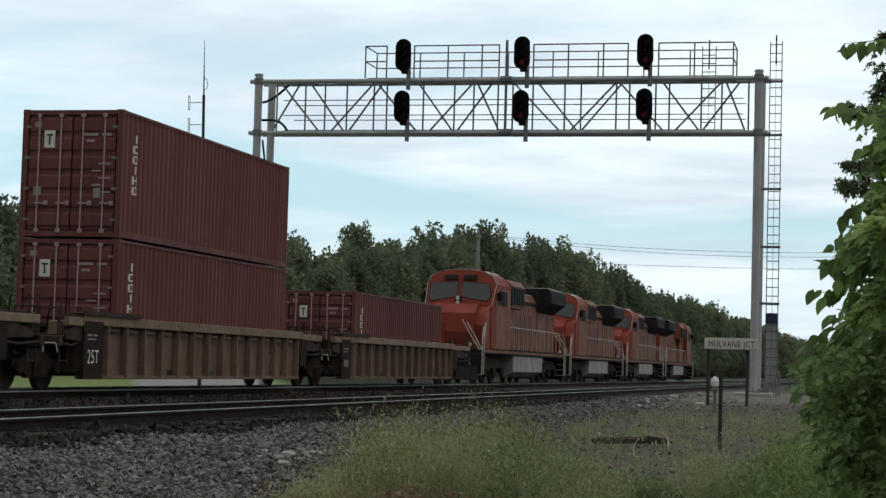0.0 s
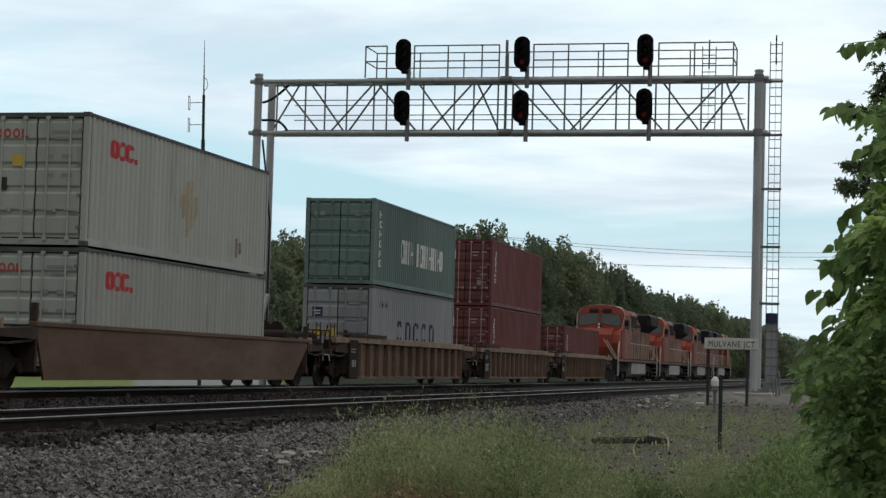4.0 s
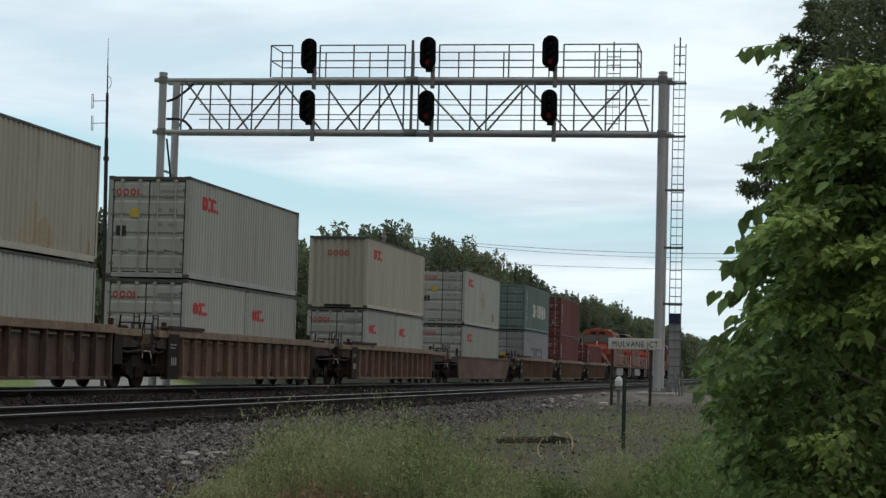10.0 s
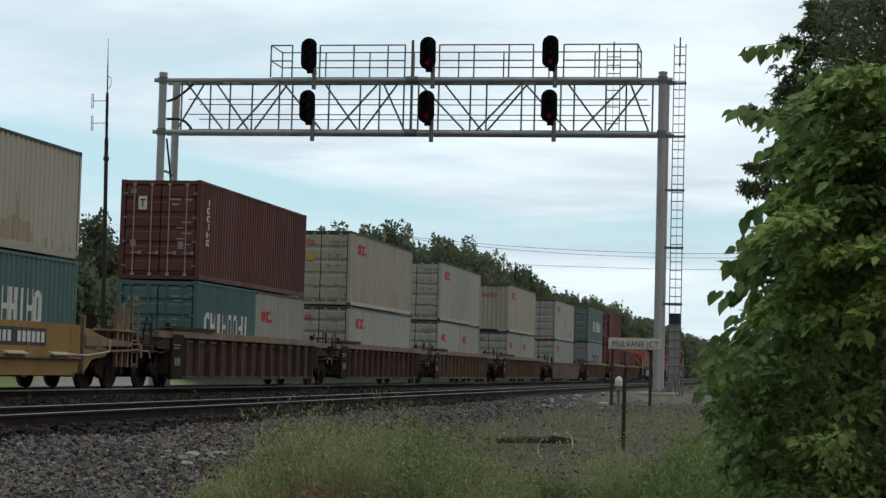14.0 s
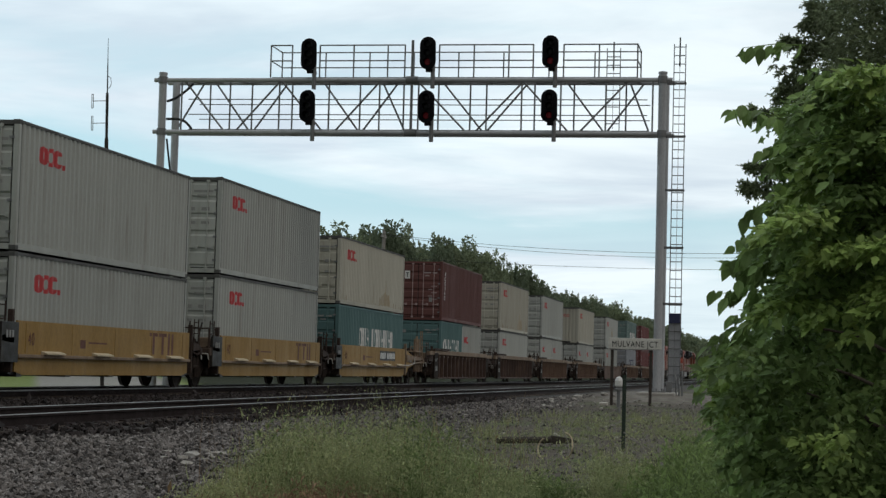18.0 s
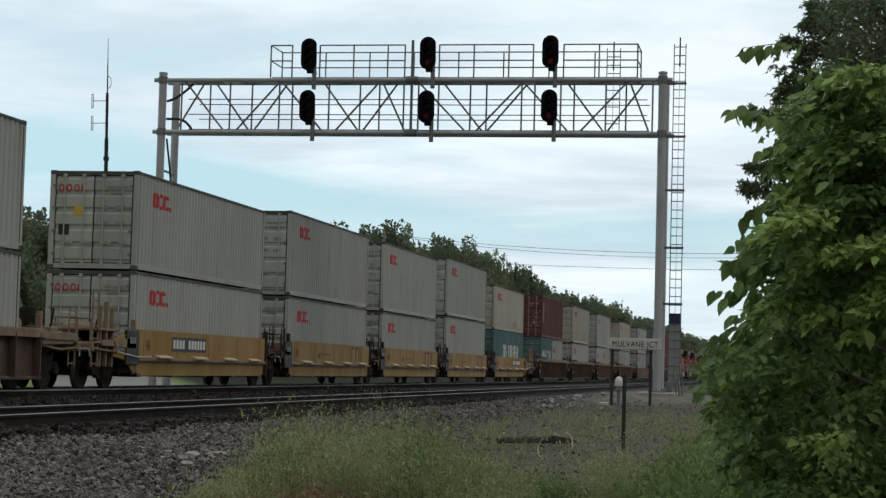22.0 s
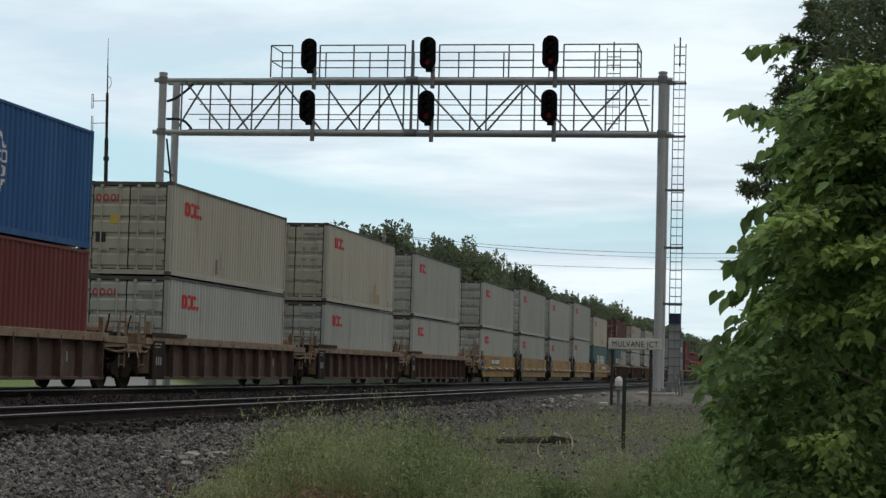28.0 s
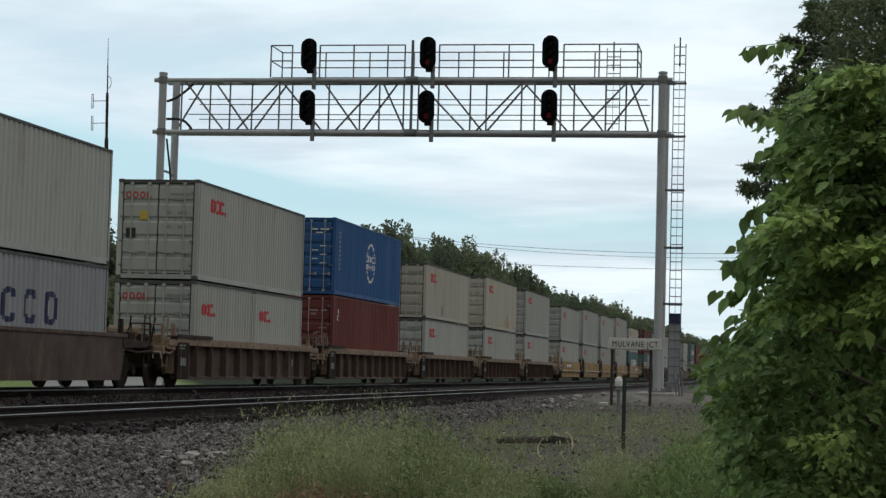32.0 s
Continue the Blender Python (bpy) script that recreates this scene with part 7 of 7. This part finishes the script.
def thin_grass():
    """Sparse tufts over the dirt between the weeds and the gantry."""
    r = np.random.default_rng(4)
    X, Y = [], []
    for k in range(170):
        cx, cy = r.uniform(18, 46), r.uniform(0.6, 6.2)
        if noise.noise((cx * 0.25, cy * 0.5, 8.0)) < -0.12:
            continue
        m = r.integers(8, 26)
        X.append(cx + r.normal(0, 0.14, m)), Y.append(cy + r.normal(0, 0.12, m))
    x, y = np.concatenate(X), np.concatenate(Y)
    n = len(x)
    roots = np.stack([x, y, heights(x, y)], 1)
    h = r.uniform(0.06, 0.26, n)
    tips = roots + np.stack([r.normal(0, 0.06, n), r.normal(0, 0.06, n), h], 1)
    bend = r.normal(0, 0.05, (n, 3))
    stuff("thin_grass", blades(roots, tips, np.full(n, 0.007), bend, 2), M_WEED, "thin grey-green grass tufts on dirt", "grass")
    k = 860
    x, y = r.uniform(17, 44, k), r.uniform(1.0, 4.6, k)
    weeds(x, y, r.uniform(0.08, 0.32, k), M_WEED, "small_weeds", "small weeds scattered on dirt", 14, 0.035)


weed_patch()
green_patch()
thin_grass()


def limb(s, p, q, r0, r1, wob, n=5, seed=0):
    """A crooked tapering limb."""
    r = random.Random(seed)
    p, q = Vector(p), Vector(q)
    last, lr = p, r0
    for k in range(1, n + 1):
        u = k / n
        c = p.lerp(q, u) + Vector((r.gauss(0, wob), r.gauss(0, wob), r.gauss(0, wob * 0.6))) * (1 if k < n else 0)
        rr = r0 + (r1 - r0) * u
        s.tube(last, c, lr, rr, 7, caps=True)
        last, lr = c, rr
    return s


BUSH_X = 11.0
EDGE_Z = [-0.6, 0.05, 0.35, 0.62, 0.83, 0.95, 1.10, 1.25, 1.45, 1.60, 1.75, 1.90, 2.05, 2.24, 2.35, 2.60, 2.85, 3.6]
EDGE_Y = [0.34, 0.36, 0.42, 0.46, 0.50, 0.47, 0.36, 0.29, 0.31, 0.27, 0.21, 0.17, 0.14, 0.14, 0.08, 0.06, -0.06, -0.30]


def twigs(starts, ends, droop, per, leaf, width, spread, hang=0.5, make=None):
    """Leaves in two ranks along drooping twigs; also gives the twig lines."""
    n = len(starts)
    u = np.sort(np.clip((np.arange(per) + 0.6 + rng.normal(0, 0.25, per)) / per, 0.05, 1.0))
    d = ends - starts
    p = starts[:, None] + d[:, None] * u[None, :, None]
    p[..., 2] -= (droop[:, None] * (u ** 2)[None])
    dirs = np.repeat((d / (np.linalg.norm(d, axis=1)[:, None] + 1e-9))[:, None], per, 1)
    sgn = np.where(np.arange(per) % 2 == 0, 1.0, -1.0)[None, :, None]
    side = np.cross(dirs, np.array([0, 0, 1.0])) * sgn
    way = dirs * 0.55 + side * spread + rng.normal(0, 0.42, p.shape) + np.array([0, 0, -hang])
    up = rng.normal(0, 0.60, p.shape) + np.array([-0.75, 0.15, 0.75])
    m = n * per
    ln = (leaf * rng.lognormal(0, 0.22, (n, per)) * (1.05 - 0.35 * u)[None]).reshape(m)
    return (make or broad_leaves)(p.reshape(m, 3), way.reshape(m, 3), up.reshape(m, 3), ln, ln * width)


SWAYS = []


def bush():
    t = thing("leafy_tree", "broadleaf tree with dense fresh green drooping leaves", "tree", at=pose(0, 0, 0))
    s = Sheet()
    limb(s, (12.0, -1.5, -0.7), (11.7, -1.25, 2.2), 0.09, 0.05, 0.05, 6, 1)
    limb(s, (11.7, -1.25, 2.2), (11.5, -1.0, 4.4), 0.05, 0.02, 0.06, 5, 2)
    part("trunk", s, M_BARK, t)
    for k in range(10):
        z = 0.1 + 0.20 * k
        y = np.interp(z, EDGE_Z, EDGE_Y) - 0.55
        part("limb", limb(Sheet(), (11.8, -1.3, z - 0.25), (BUSH_X + rng.uniform(0.3, 0.8), y, z + 0.15), 0.022, 0.006, 0.05, 5, 10 + k), M_BARK, t)

    def cloud_(n, depth0, depth1, zlo, zhi, inset0, inset1, leaf, per, length, name, mat, droop=0.12, hang=0.5):
        z = rng.uniform(zlo, zhi, n)
        x = rng.uniform(depth0, depth1, n)
        edge = np.interp(z, EDGE_Z, EDGE_Y) * x / BUSH_X
        y = edge - inset0 - (inset1 - inset0) * rng.random(n) ** 0.9
        a = rng.normal(0, 1, (n, 3)) * np.array([0.7, 0.6, 0.35]) + np.array([-0.45, 0.55, 0.05])
        a /= np.linalg.norm(a, axis=1)[:, None]
        c = np.stack([x, y, z], 1)
        zc = (z - EYE[2]) * x / BUSH_X + EYE[2]
        c[:, 2] = zc
        e = c + a * length * rng.uniform(0.6, 1.2, (n, 1))
        return stuff(name, twigs(c, e, np.full(n, droop) * rng.uniform(0.3, 1.6, n), per, leaf, 0.54, 0.75, hang + 0.35), mat, "", "", t)
    cloud_(1500, 11.9, 13.4, -0.6, 2.46, 0.26, 1.25, 0.095, 10, 0.32, "inner_crown", M_LEAF)
    # foliage added out of view, to keep light off the lower bush
    cloud_(760, 11.6, 13.6, -0.6, 1.15, 0.95, 2.6, 0.10, 9, 0.34, "low_crown", M_LEAF)

    def boughs(n, depth0, depth1, zlo, zhi, inset0, inset1, size, leaf, name, mat, per=135):
        """Shelves of lobed leaves: each bough is a shallow dome of hanging leaves, dark beneath."""
        z = rng.uniform(zlo, zhi, n)
        x = rng.uniform(depth0, depth1, n)
        y = np.interp(z, EDGE_Z, EDGE_Y) * x / BUSH_X - inset0 - (inset1 - inset0) * rng.random(n)
        zc = (z - EYE[2]) * x / BUSH_X + EYE[2]
        rad = size * rng.uniform(0.65, 1.25, n)
        d = rng.normal(0, 1, (n, per, 3)) + np.array([-0.35, 0.15, 0.55])
        d /= np.linalg.norm(d, axis=2)[..., None]
        d[..., 2] = np.where(d[..., 2] < -0.25, -d[..., 2], d[..., 2])
        off = d * rad[:, None, None] * np.array([1.0, 1.05, 0.50]) * rng.uniform(0.45, 1.18, (n, per, 1))
        off[..., 2] -= 0.38 * off[..., 1] + 0.9 * (off[..., 0] ** 2 + off[..., 1] ** 2)
        at = np.stack([x, y, zc], 1)[:, None] + off
        way = d * np.array([0.8, 0.8, 0.2]) + rng.normal(0, 0.42, d.shape) + np.array([-0.15, 0.15, -0.34])
        up = d + rng.normal(0, 0.5, d.shape) + np.array([-0.30, 0.0, 1.15])
        ln = leaf * rng.lognormal(0, 0.25, n * per)
        return stuff(name, lobed_leaves(at.reshape(-1, 3), way.reshape(-1, 3), up.reshape(-1, 3), ln, ln * 0.74), mat, "", "", t)
    boughs(56, 11.2, 12.2, -0.6, 2.44, 0.16, 1.2, 0.21, 0.064, "back_bough_leaves", M_LEAF)
    boughs(42, 10.3, 11.3, -0.6, 1.75, 0.20, 1.2, 0.19, 0.060, "front_bough_leaves", M_LEAF)
    boughs(40, 10.2, 11.3, 1.25, 2.42, 0.18, 1.0, 0.18, 0.060, "upper_bough_leaves", M_LEAF)
    # upper boughs take the brighter leaf colour to paint in light from above
    boughs(48, 10.0, 11.0, 1.05, 2.44, 0.22, 1.05, 0.16, 0.058, "young_leaves", M_LEAFBRIGHT)
    boughs(6, 10.1, 10.5, -0.3, 1.0, 0.30, 0.9, 0.10, 0.058, "young_leaves", M_LEAFBRIGHT, 26)
    boughs(4, 10.7, 11.1, 0.50, 0.82, 0.06, 0.12, 0.07, 0.060, "young_leaves", M_LEAFBRIGHT, 26)
    # sprays that stand out against the sky
    for k, (z, y_in, y_out, rise, per, ln) in enumerate(((2.635, -0.08, 0.27, 0.02, 9, 0.125), (2.20, -0.02, 0.33, 0.10, 12, 0.12), (1.78, 0.02, 0.32, -0.03, 9, 0.12), (1.66, 0.08, 0.30, -0.12, 8, 0.12),
                                                         (1.42, 0.08, 0.42, 0.06, 9, 0.12), (1.22, 0.12, 0.46, 0.08, 9, 0.11), (1.06, 0.18, 0.50, -0.05, 9, 0.11), (0.92, 0.18, 0.54, 0.02, 9, 0.10), (0.74, 0.2, 0.54, 0.02, 9, 0.10),
                                                         (1.56, 0.05, 0.36, 0.02, 8, 0.11), (1.95, -0.05, 0.20, 0.08, 8, 0.11), (2.08, -0.10, 0.22, 0.04, 8, 0.11), (1.86, -0.02, 0.24, -0.10, 9, 0.105), (1.72, 0.0, 0.24, -0.16, 10, 0.105), (1.60, 0.04, 0.26, -0.20, 10, 0.10),
                                                         (1.48, 0.05, 0.34, -0.08, 10, 0.11), (1.33, 0.10, 0.42, -0.05, 10, 0.11), (1.12, 0.12, 0.46, -0.14, 10, 0.11), (0.98, 0.15, 0.50, -0.10, 10, 0.105))):
        root = (BUSH_X, y_in, z)
        a = np.array([[0.0, 0.0, 0.0]])
        b = np.array([[-0.15, y_out - y_in - (0.07 if k > 1 else 0.0), rise - (0.05 if k > 1 else 0.0)]])
        stems = Sheet().tube(a[0], a[0] * 0.5 + b[0] * 0.5 + np.array([0, 0, -0.01]), 0.004, 0.003, 5).tube(a[0] * 0.5 + b[0] * 0.5 + np.array([0, 0, -0.01]), b[0] + np.array([0, 0, -0.05]), 0.003, 0.0015, 5)
        per += 2
        u = np.linspace(0.12, 1.0, per)
        at = a + (b - a) * u[:, None] + np.array([0, 0, -0.05]) * (u * u)[:, None] + rng.normal(0, 0.012, (per, 3))
        way = (b - a) / np.linalg.norm(b - a) * 0.5 + rng.normal(0, 0.34, (per, 3)) + np.array([0, 0, -0.9])
        size = ln * 0.98 * rng.uniform(0.65, 1.1, per)
        v, f = broad_leaves(at, way, rng.normal(0, 0.5, (per, 3)) + np.array([-1.0, 0.2, 0.3]), size, size * 0.56)
        o = len(stems.v)
        stems.v += [tuple(c) for c in v]
        stems.f += [tuple(int(i) + o for i in q) for q in f]
        me = raw_mesh("spray", stems.v, stems.f, M_LEAFBRIGHT if k in (7, 8) else M_LEAF)
        SWAYS.append((part("spray", me, None, t, "drooping leaf spray", at=pose(*root)), root, k))


def cedar():
    t = thing("cedar_tree", "dark dull-green cedar with drooping feathery sprays", "tree", at=pose(0, 0, 0))
    s = Sheet()
    limb(s, (14.2, -1.9, -0.7), (13.9, -1.7, 5.2), 0.10, 0.02, 0.04, 7, 3)
    part("trunk", s, M_BARK, t)
    A, B, D = [], [], []
    r = np.random.default_rng(21)
    for k in range(64):
        z = 1.9 + 2.6 * r.random()
        ang = r.uniform(-0.6, 1.0)
        reach = (5.4 - z) * 0.36 + 0.55 + r.uniform(-0.15, 0.25)
        p0 = np.array([13.95, -1.75, z])
        p1 = p0 + np.array([-math.cos(ang) * reach * 0.75, math.cos(ang - 0.7) * reach, 0.35 + 0.2 * r.random()])
        p1 = p0 + (p1 - p0) * (0.75 if p1[1] > -0.35 else 1.0)
        part("limb", limb(Sheet(), p0, p0 + (p1 - p0) * 0.7, 0.018, 0.005, 0.03, 5, 60 + k), M_BARK, t) if p1[1] < -0.3 and k % 7 == 0 else None
        for j in range(48):
            u = r.uniform(0.2, 1.0)
            c = p0 + (p1 - p0) * u
            w = r.normal(0, 1, 3) * np.array([0.6, 0.6, 0.3]) + (p1 - p0) / np.linalg.norm(p1 - p0) * 0.8
            w /= np.linalg.norm(w)
            limit = (np.interp((c[2] - EYE[2]) * 11 / c[0] + EYE[2], EDGE_Z, EDGE_Y) - 0.06) * c[0] / 11
            if c[1] < limit - 0.12:
                A.append(c), B.append(c + w * r.uniform(0.10, 0.22)), D.append(r.uniform(0.02, 0.10))
    # dense inner foliage
    for j in range(4300):
        c = np.array([r.uniform(12.6, 14.6), 0.0, r.uniform(2.0, 3.3)])
        edge = np.interp(c[2], [1.9, 2.2, 2.3, 2.5, 2.65, 2.75, 2.9, 3.3], [0.02, -0.10, -0.22, -0.22, -0.20, -0.20, -0.16, -0.20])
        c[1] = (edge - 0.75 * r.random() ** 1.2) * c[0] / 11
        c[2] = (c[2] - EYE[2]) * c[0] / 11 + EYE[2]
        w = r.normal(0, 1, 3) * np.array([0.6, 0.6, 0.5]) + np.array([-0.3, 0.5, 0.1])
        A.append(c), B.append(c + w / np.linalg.norm(w) * r.uniform(0.07, 0.16)), D.append(r.uniform(0.0, 0.05))
    # furry sprays that reach out of it
    for z0, z1, y0, y1, fat in ((2.26, 2.52, -0.24, 0.085, 0.045), (2.63, 2.67, -0.20, 0.05, 0.022), (2.36, 2.60, -0.16, -0.03, 0.05), (2.20, 2.265, -0.04, 0.25, 0.022),
                                (1.90, 1.945, -0.04, 0.25, 0.022), (2.70, 2.90, -0.22, -0.10, 0.03), (1.80, 1.83, 0.05, 0.27, 0.02), (2.78, 2.76, -0.2, -0.05, 0.02), (2.34, 2.40, -0.2, 0.06, 0.03), (2.30, 2.34, -0.2, 0.08, 0.03)):
        for j in range(110):
            u = r.random() ** 0.9
            f_ = fat * (1.15 - 0.8 * u)
            x = 13.2 + r.normal(0, f_)
            c = np.array([x, (y0 + (y1 - y0) * u + r.normal(0, f_)) * x / 11, (z0 + (z1 - z0) * u + r.normal(0, f_) - EYE[2]) * x / 11 + EYE[2]])
            w = np.array([r.normal(0, 0.6), r.normal(0.35, 0.5), r.normal(-0.1, 0.6)])
            A.append(c), B.append(c + w / np.linalg.norm(w) * r.uniform(0.03, 0.075)), D.append(0.02)
    A, B, D = np.array(A), np.array(B), np.array(D)
    stuff("crown", twigs(A, B, D, 11, 0.040, 0.40, 0.8, 0.25, leaf_quads), M_CEDAR, "", "", t)


bush()
cedar()

# ---- woodland beyond the tracks ----


def crown_mesh(kind, seed, mat, dense=1.0):
    """A crown of many leaf clumps in an uneven envelope, one metre of height per unit of ten."""
    r = np.random.default_rng(seed)
    c = []
    while len(c) < 46:
        p = r.uniform(-1, 1, 3)
        if np.linalg.norm(p) > 1:
            continue
        z = p[2]
        wide = (1.0 - 0.45 * max(0, z)) if kind == 0 else (0.85 - 0.6 * max(0, z))
        c.append((p[0] * 3.3 * wide, p[1] * 3.3 * wide, 6.1 + z * 3.5))
    c = np.array(c)
    at, nor = [], []
    for q in c:
        rad = r.uniform(0.5, 1.15)
        k = int(270 * rad ** 1.3 * dense)
        d = r.normal(0, 1, (k, 3))
        d /= np.linalg.norm(d, axis=1)[:, None]
        at.append(q + d * rad * r.uniform(0.45, 1.12, (k, 1)) * np.array([1, 1, 0.85])), nor.append(d)
    # upright shoots give the crown its feathery outline
    for q in c[c[:, 2] > 6.6]:
        for m in range(3):
            k = int(60 * dense)
            u = r.random(k)
            tall = r.uniform(0.9, 2.0)
            foot = q + r.normal(0, 0.45, 3) * np.array([1, 1, 0.3]) + np.array([0, 0, 0.3])
            d = r.normal(0, 1, (k, 3)) * np.array([1, 1, 0.3])
            lean = r.normal(0, 0.15, 2)
            at.append(foot + np.stack([u * tall * lean[0], u * tall * lean[1], u * tall], 1) + d * (0.30 * (1 - u) + 0.07)[:, None]), nor.append(d + np.array([0, 0, 0.4]))
    at, nor = np.concatenate(at), np.concatenate(nor)
    n = len(at)
    way = np.cross(nor, r.normal(0, 1, (n, 3))) + nor * 0.3 + np.array([0, 0, 0.35])
    ln = 0.235 / math.sqrt(dense) * r.lognormal(0, 0.3, n)
    v, f = leaf_quads(at, way, nor + r.normal(0, 0.35, (n, 3)), ln, ln * 0.75)
    f = (np.array([(0, 1, 2, 3)])[None] + 5 * np.arange(n)[:, None, None]).reshape(-1, 4)
    return raw_mesh("crown", v.tolist(), f.tolist(), mat)


def far_trunk(seed):
    s = Sheet()
    limb(s, (0, 0, -0.4), (0.2, 0.1, 5.2), 0.22, 0.12, 0.10, 5, seed)
    r = random.Random(seed)
    for k in range(6):
        a = r.uniform(0, 6.28)
        z = r.uniform(2.2, 5.0)
        limb(s, (0.1, 0.05, z), (2.0 * math.cos(a), 2.0 * math.sin(a), z + r.uniform(1.2, 3.2)), 0.08, 0.025, 0.12, 4, seed * 10 + k)
    return s.mesh("trunk", M_BARK)


def woodland():
    crowns = [crown_mesh(k % 2, 100 + k, M_FARLEAF if k % 3 else M_FARLEAF2) for k in range(7)]
    thin = [crown_mesh(k % 2, 150 + k, M_FARLEAF if k % 3 else M_FARLEAF2, 0.35) for k in range(4)]
    trunks = [far_trunk(30 + k) for k in range(4)]
    r = random.Random(9)
    top = [(40, 8.6), (114, 9.3), (129, 10.0), (143, 9.4), (157, 11.6), (182, 14.9), (204, 16.0), (222, 16.0), (267, 17.2), (372, 16.4), (533, 17.0), (1200, 20.0)]

    def tree(x, y, h, wide):
        k = r.randrange(7)
        t = thing("woodland_tree", "leafy dark green deciduous tree in a dense tree line", "tree", "tree line beyond the tracks", at=pose(x, y, -0.1))
        s = (h + 0.6) / 10.0
        m = Matrix.Diagonal((s * wide, s * wide, s, 1)) @ Matrix.Rotation(r.uniform(0, 6.28), 4, "Z")
        part("crown", crowns[k] if x < 420 else thin[k % 4], None, t, at=m)
        part("trunk", trunks[k % 4], None, t, at=Matrix.Diagonal((s, s, s, 1)))
    x = 44.0
    while x < 1150:
        h = lerp(x, top)
        step = 4.3 if x < 260 else (7.5 if x < 500 else 16)
        tree(x + r.uniform(-1, 1), 40.5 + r.uniform(-1.2, 1.5), h * (r.uniform(0.60, 0.80) if r.random() < 0.55 else r.uniform(0.80, 0.88)), r.uniform(0.7, 1.1) * (1 if x < 500 else 1.6))
        if x < 420:
            tree(x + r.uniform(-2, 2), 47 + r.uniform(-2, 2), h * r.uniform(0.70, 0.89), r.uniform(0.7, 1.1))
        x += step * r.uniform(0.8, 1.2)
    for k in range(22):
        tree(1180 + r.uniform(-40, 40), 30 - 13 * k, r.uniform(15, 21), 1.5)
    # understorey along the wood's edge
    shrub = [crown_mesh(0, 200 + k, M_FARLEAF2 if k == 1 else M_FARLEAF, 0.45) for k in range(3)]
    x = 50.0
    while x < 1150:
        h = r.uniform(2.6, 5.0) if x < 200 else (r.uniform(3.5, 6.5) if x < 420 else r.uniform(8, 11))
        t = thing("woodland_shrub", "low dense green shrub at the edge of the wood", "shrub", "shrubs along the wood", at=pose(x, 36.6 + r.uniform(-0.7, 0.7), -0.1))
        s = h / 6.6
        part("crown", shrub[r.randrange(3)], None, t, at=Matrix.Translation((0, 0, -2.4 * s)) @ Matrix.Diagonal((s * 0.9, s * 0.9, s, 1)) @ Matrix.Rotation(r.uniform(0, 6.28), 4, "Z"))
        x += h * r.uniform(0.55, 0.85)


woodland()


def travelled(t):
    """How far the slowly braking train has gone after t seconds."""
    return 10.369 * t - 0.020033 * t * t + 8.26e-5 * t ** 3


def motions():
    times = [0, 4, 8, 12, 16, 20, 24, 28, 32]
    for ob, u, z, *turn in MOVERS:
        rz = turn[0] if turn else 0
        walk(ob, [(t, pose(u + travelled(t), TRACK_FAR, z, 0, 0, rz)) for t in times])

    # leaf sprays stir a few centimetres in the wind
    gusts = [(0, -0.01), (1, 0.11), (2, 0.03), (3, -0.07), (4.5, 0.02), (6, -0.02), (8, -0.03), (9, 0.01), (11, 0.04), (13, 0.0), (15, 0.03), (17, 0.04), (19, 0.015), (20, 0.01),
             (23, 0.04), (24, 0.0), (25, -0.09), (26.5, -0.04), (28, -0.03), (30, 0.02), (32, 0.005)]
    for ob, root, k in SWAYS:
        gain = 1.0 if k == 0 else 0.35 + 0.1 * (k % 4)
        walk(ob, [(t, pose(root[0], root[1] + d * gain * (0.5 if k else 0.6), root[2] + 0.10 * d * gain, -50 * d * gain, 0, 0)) for t, d in gusts])


motions()
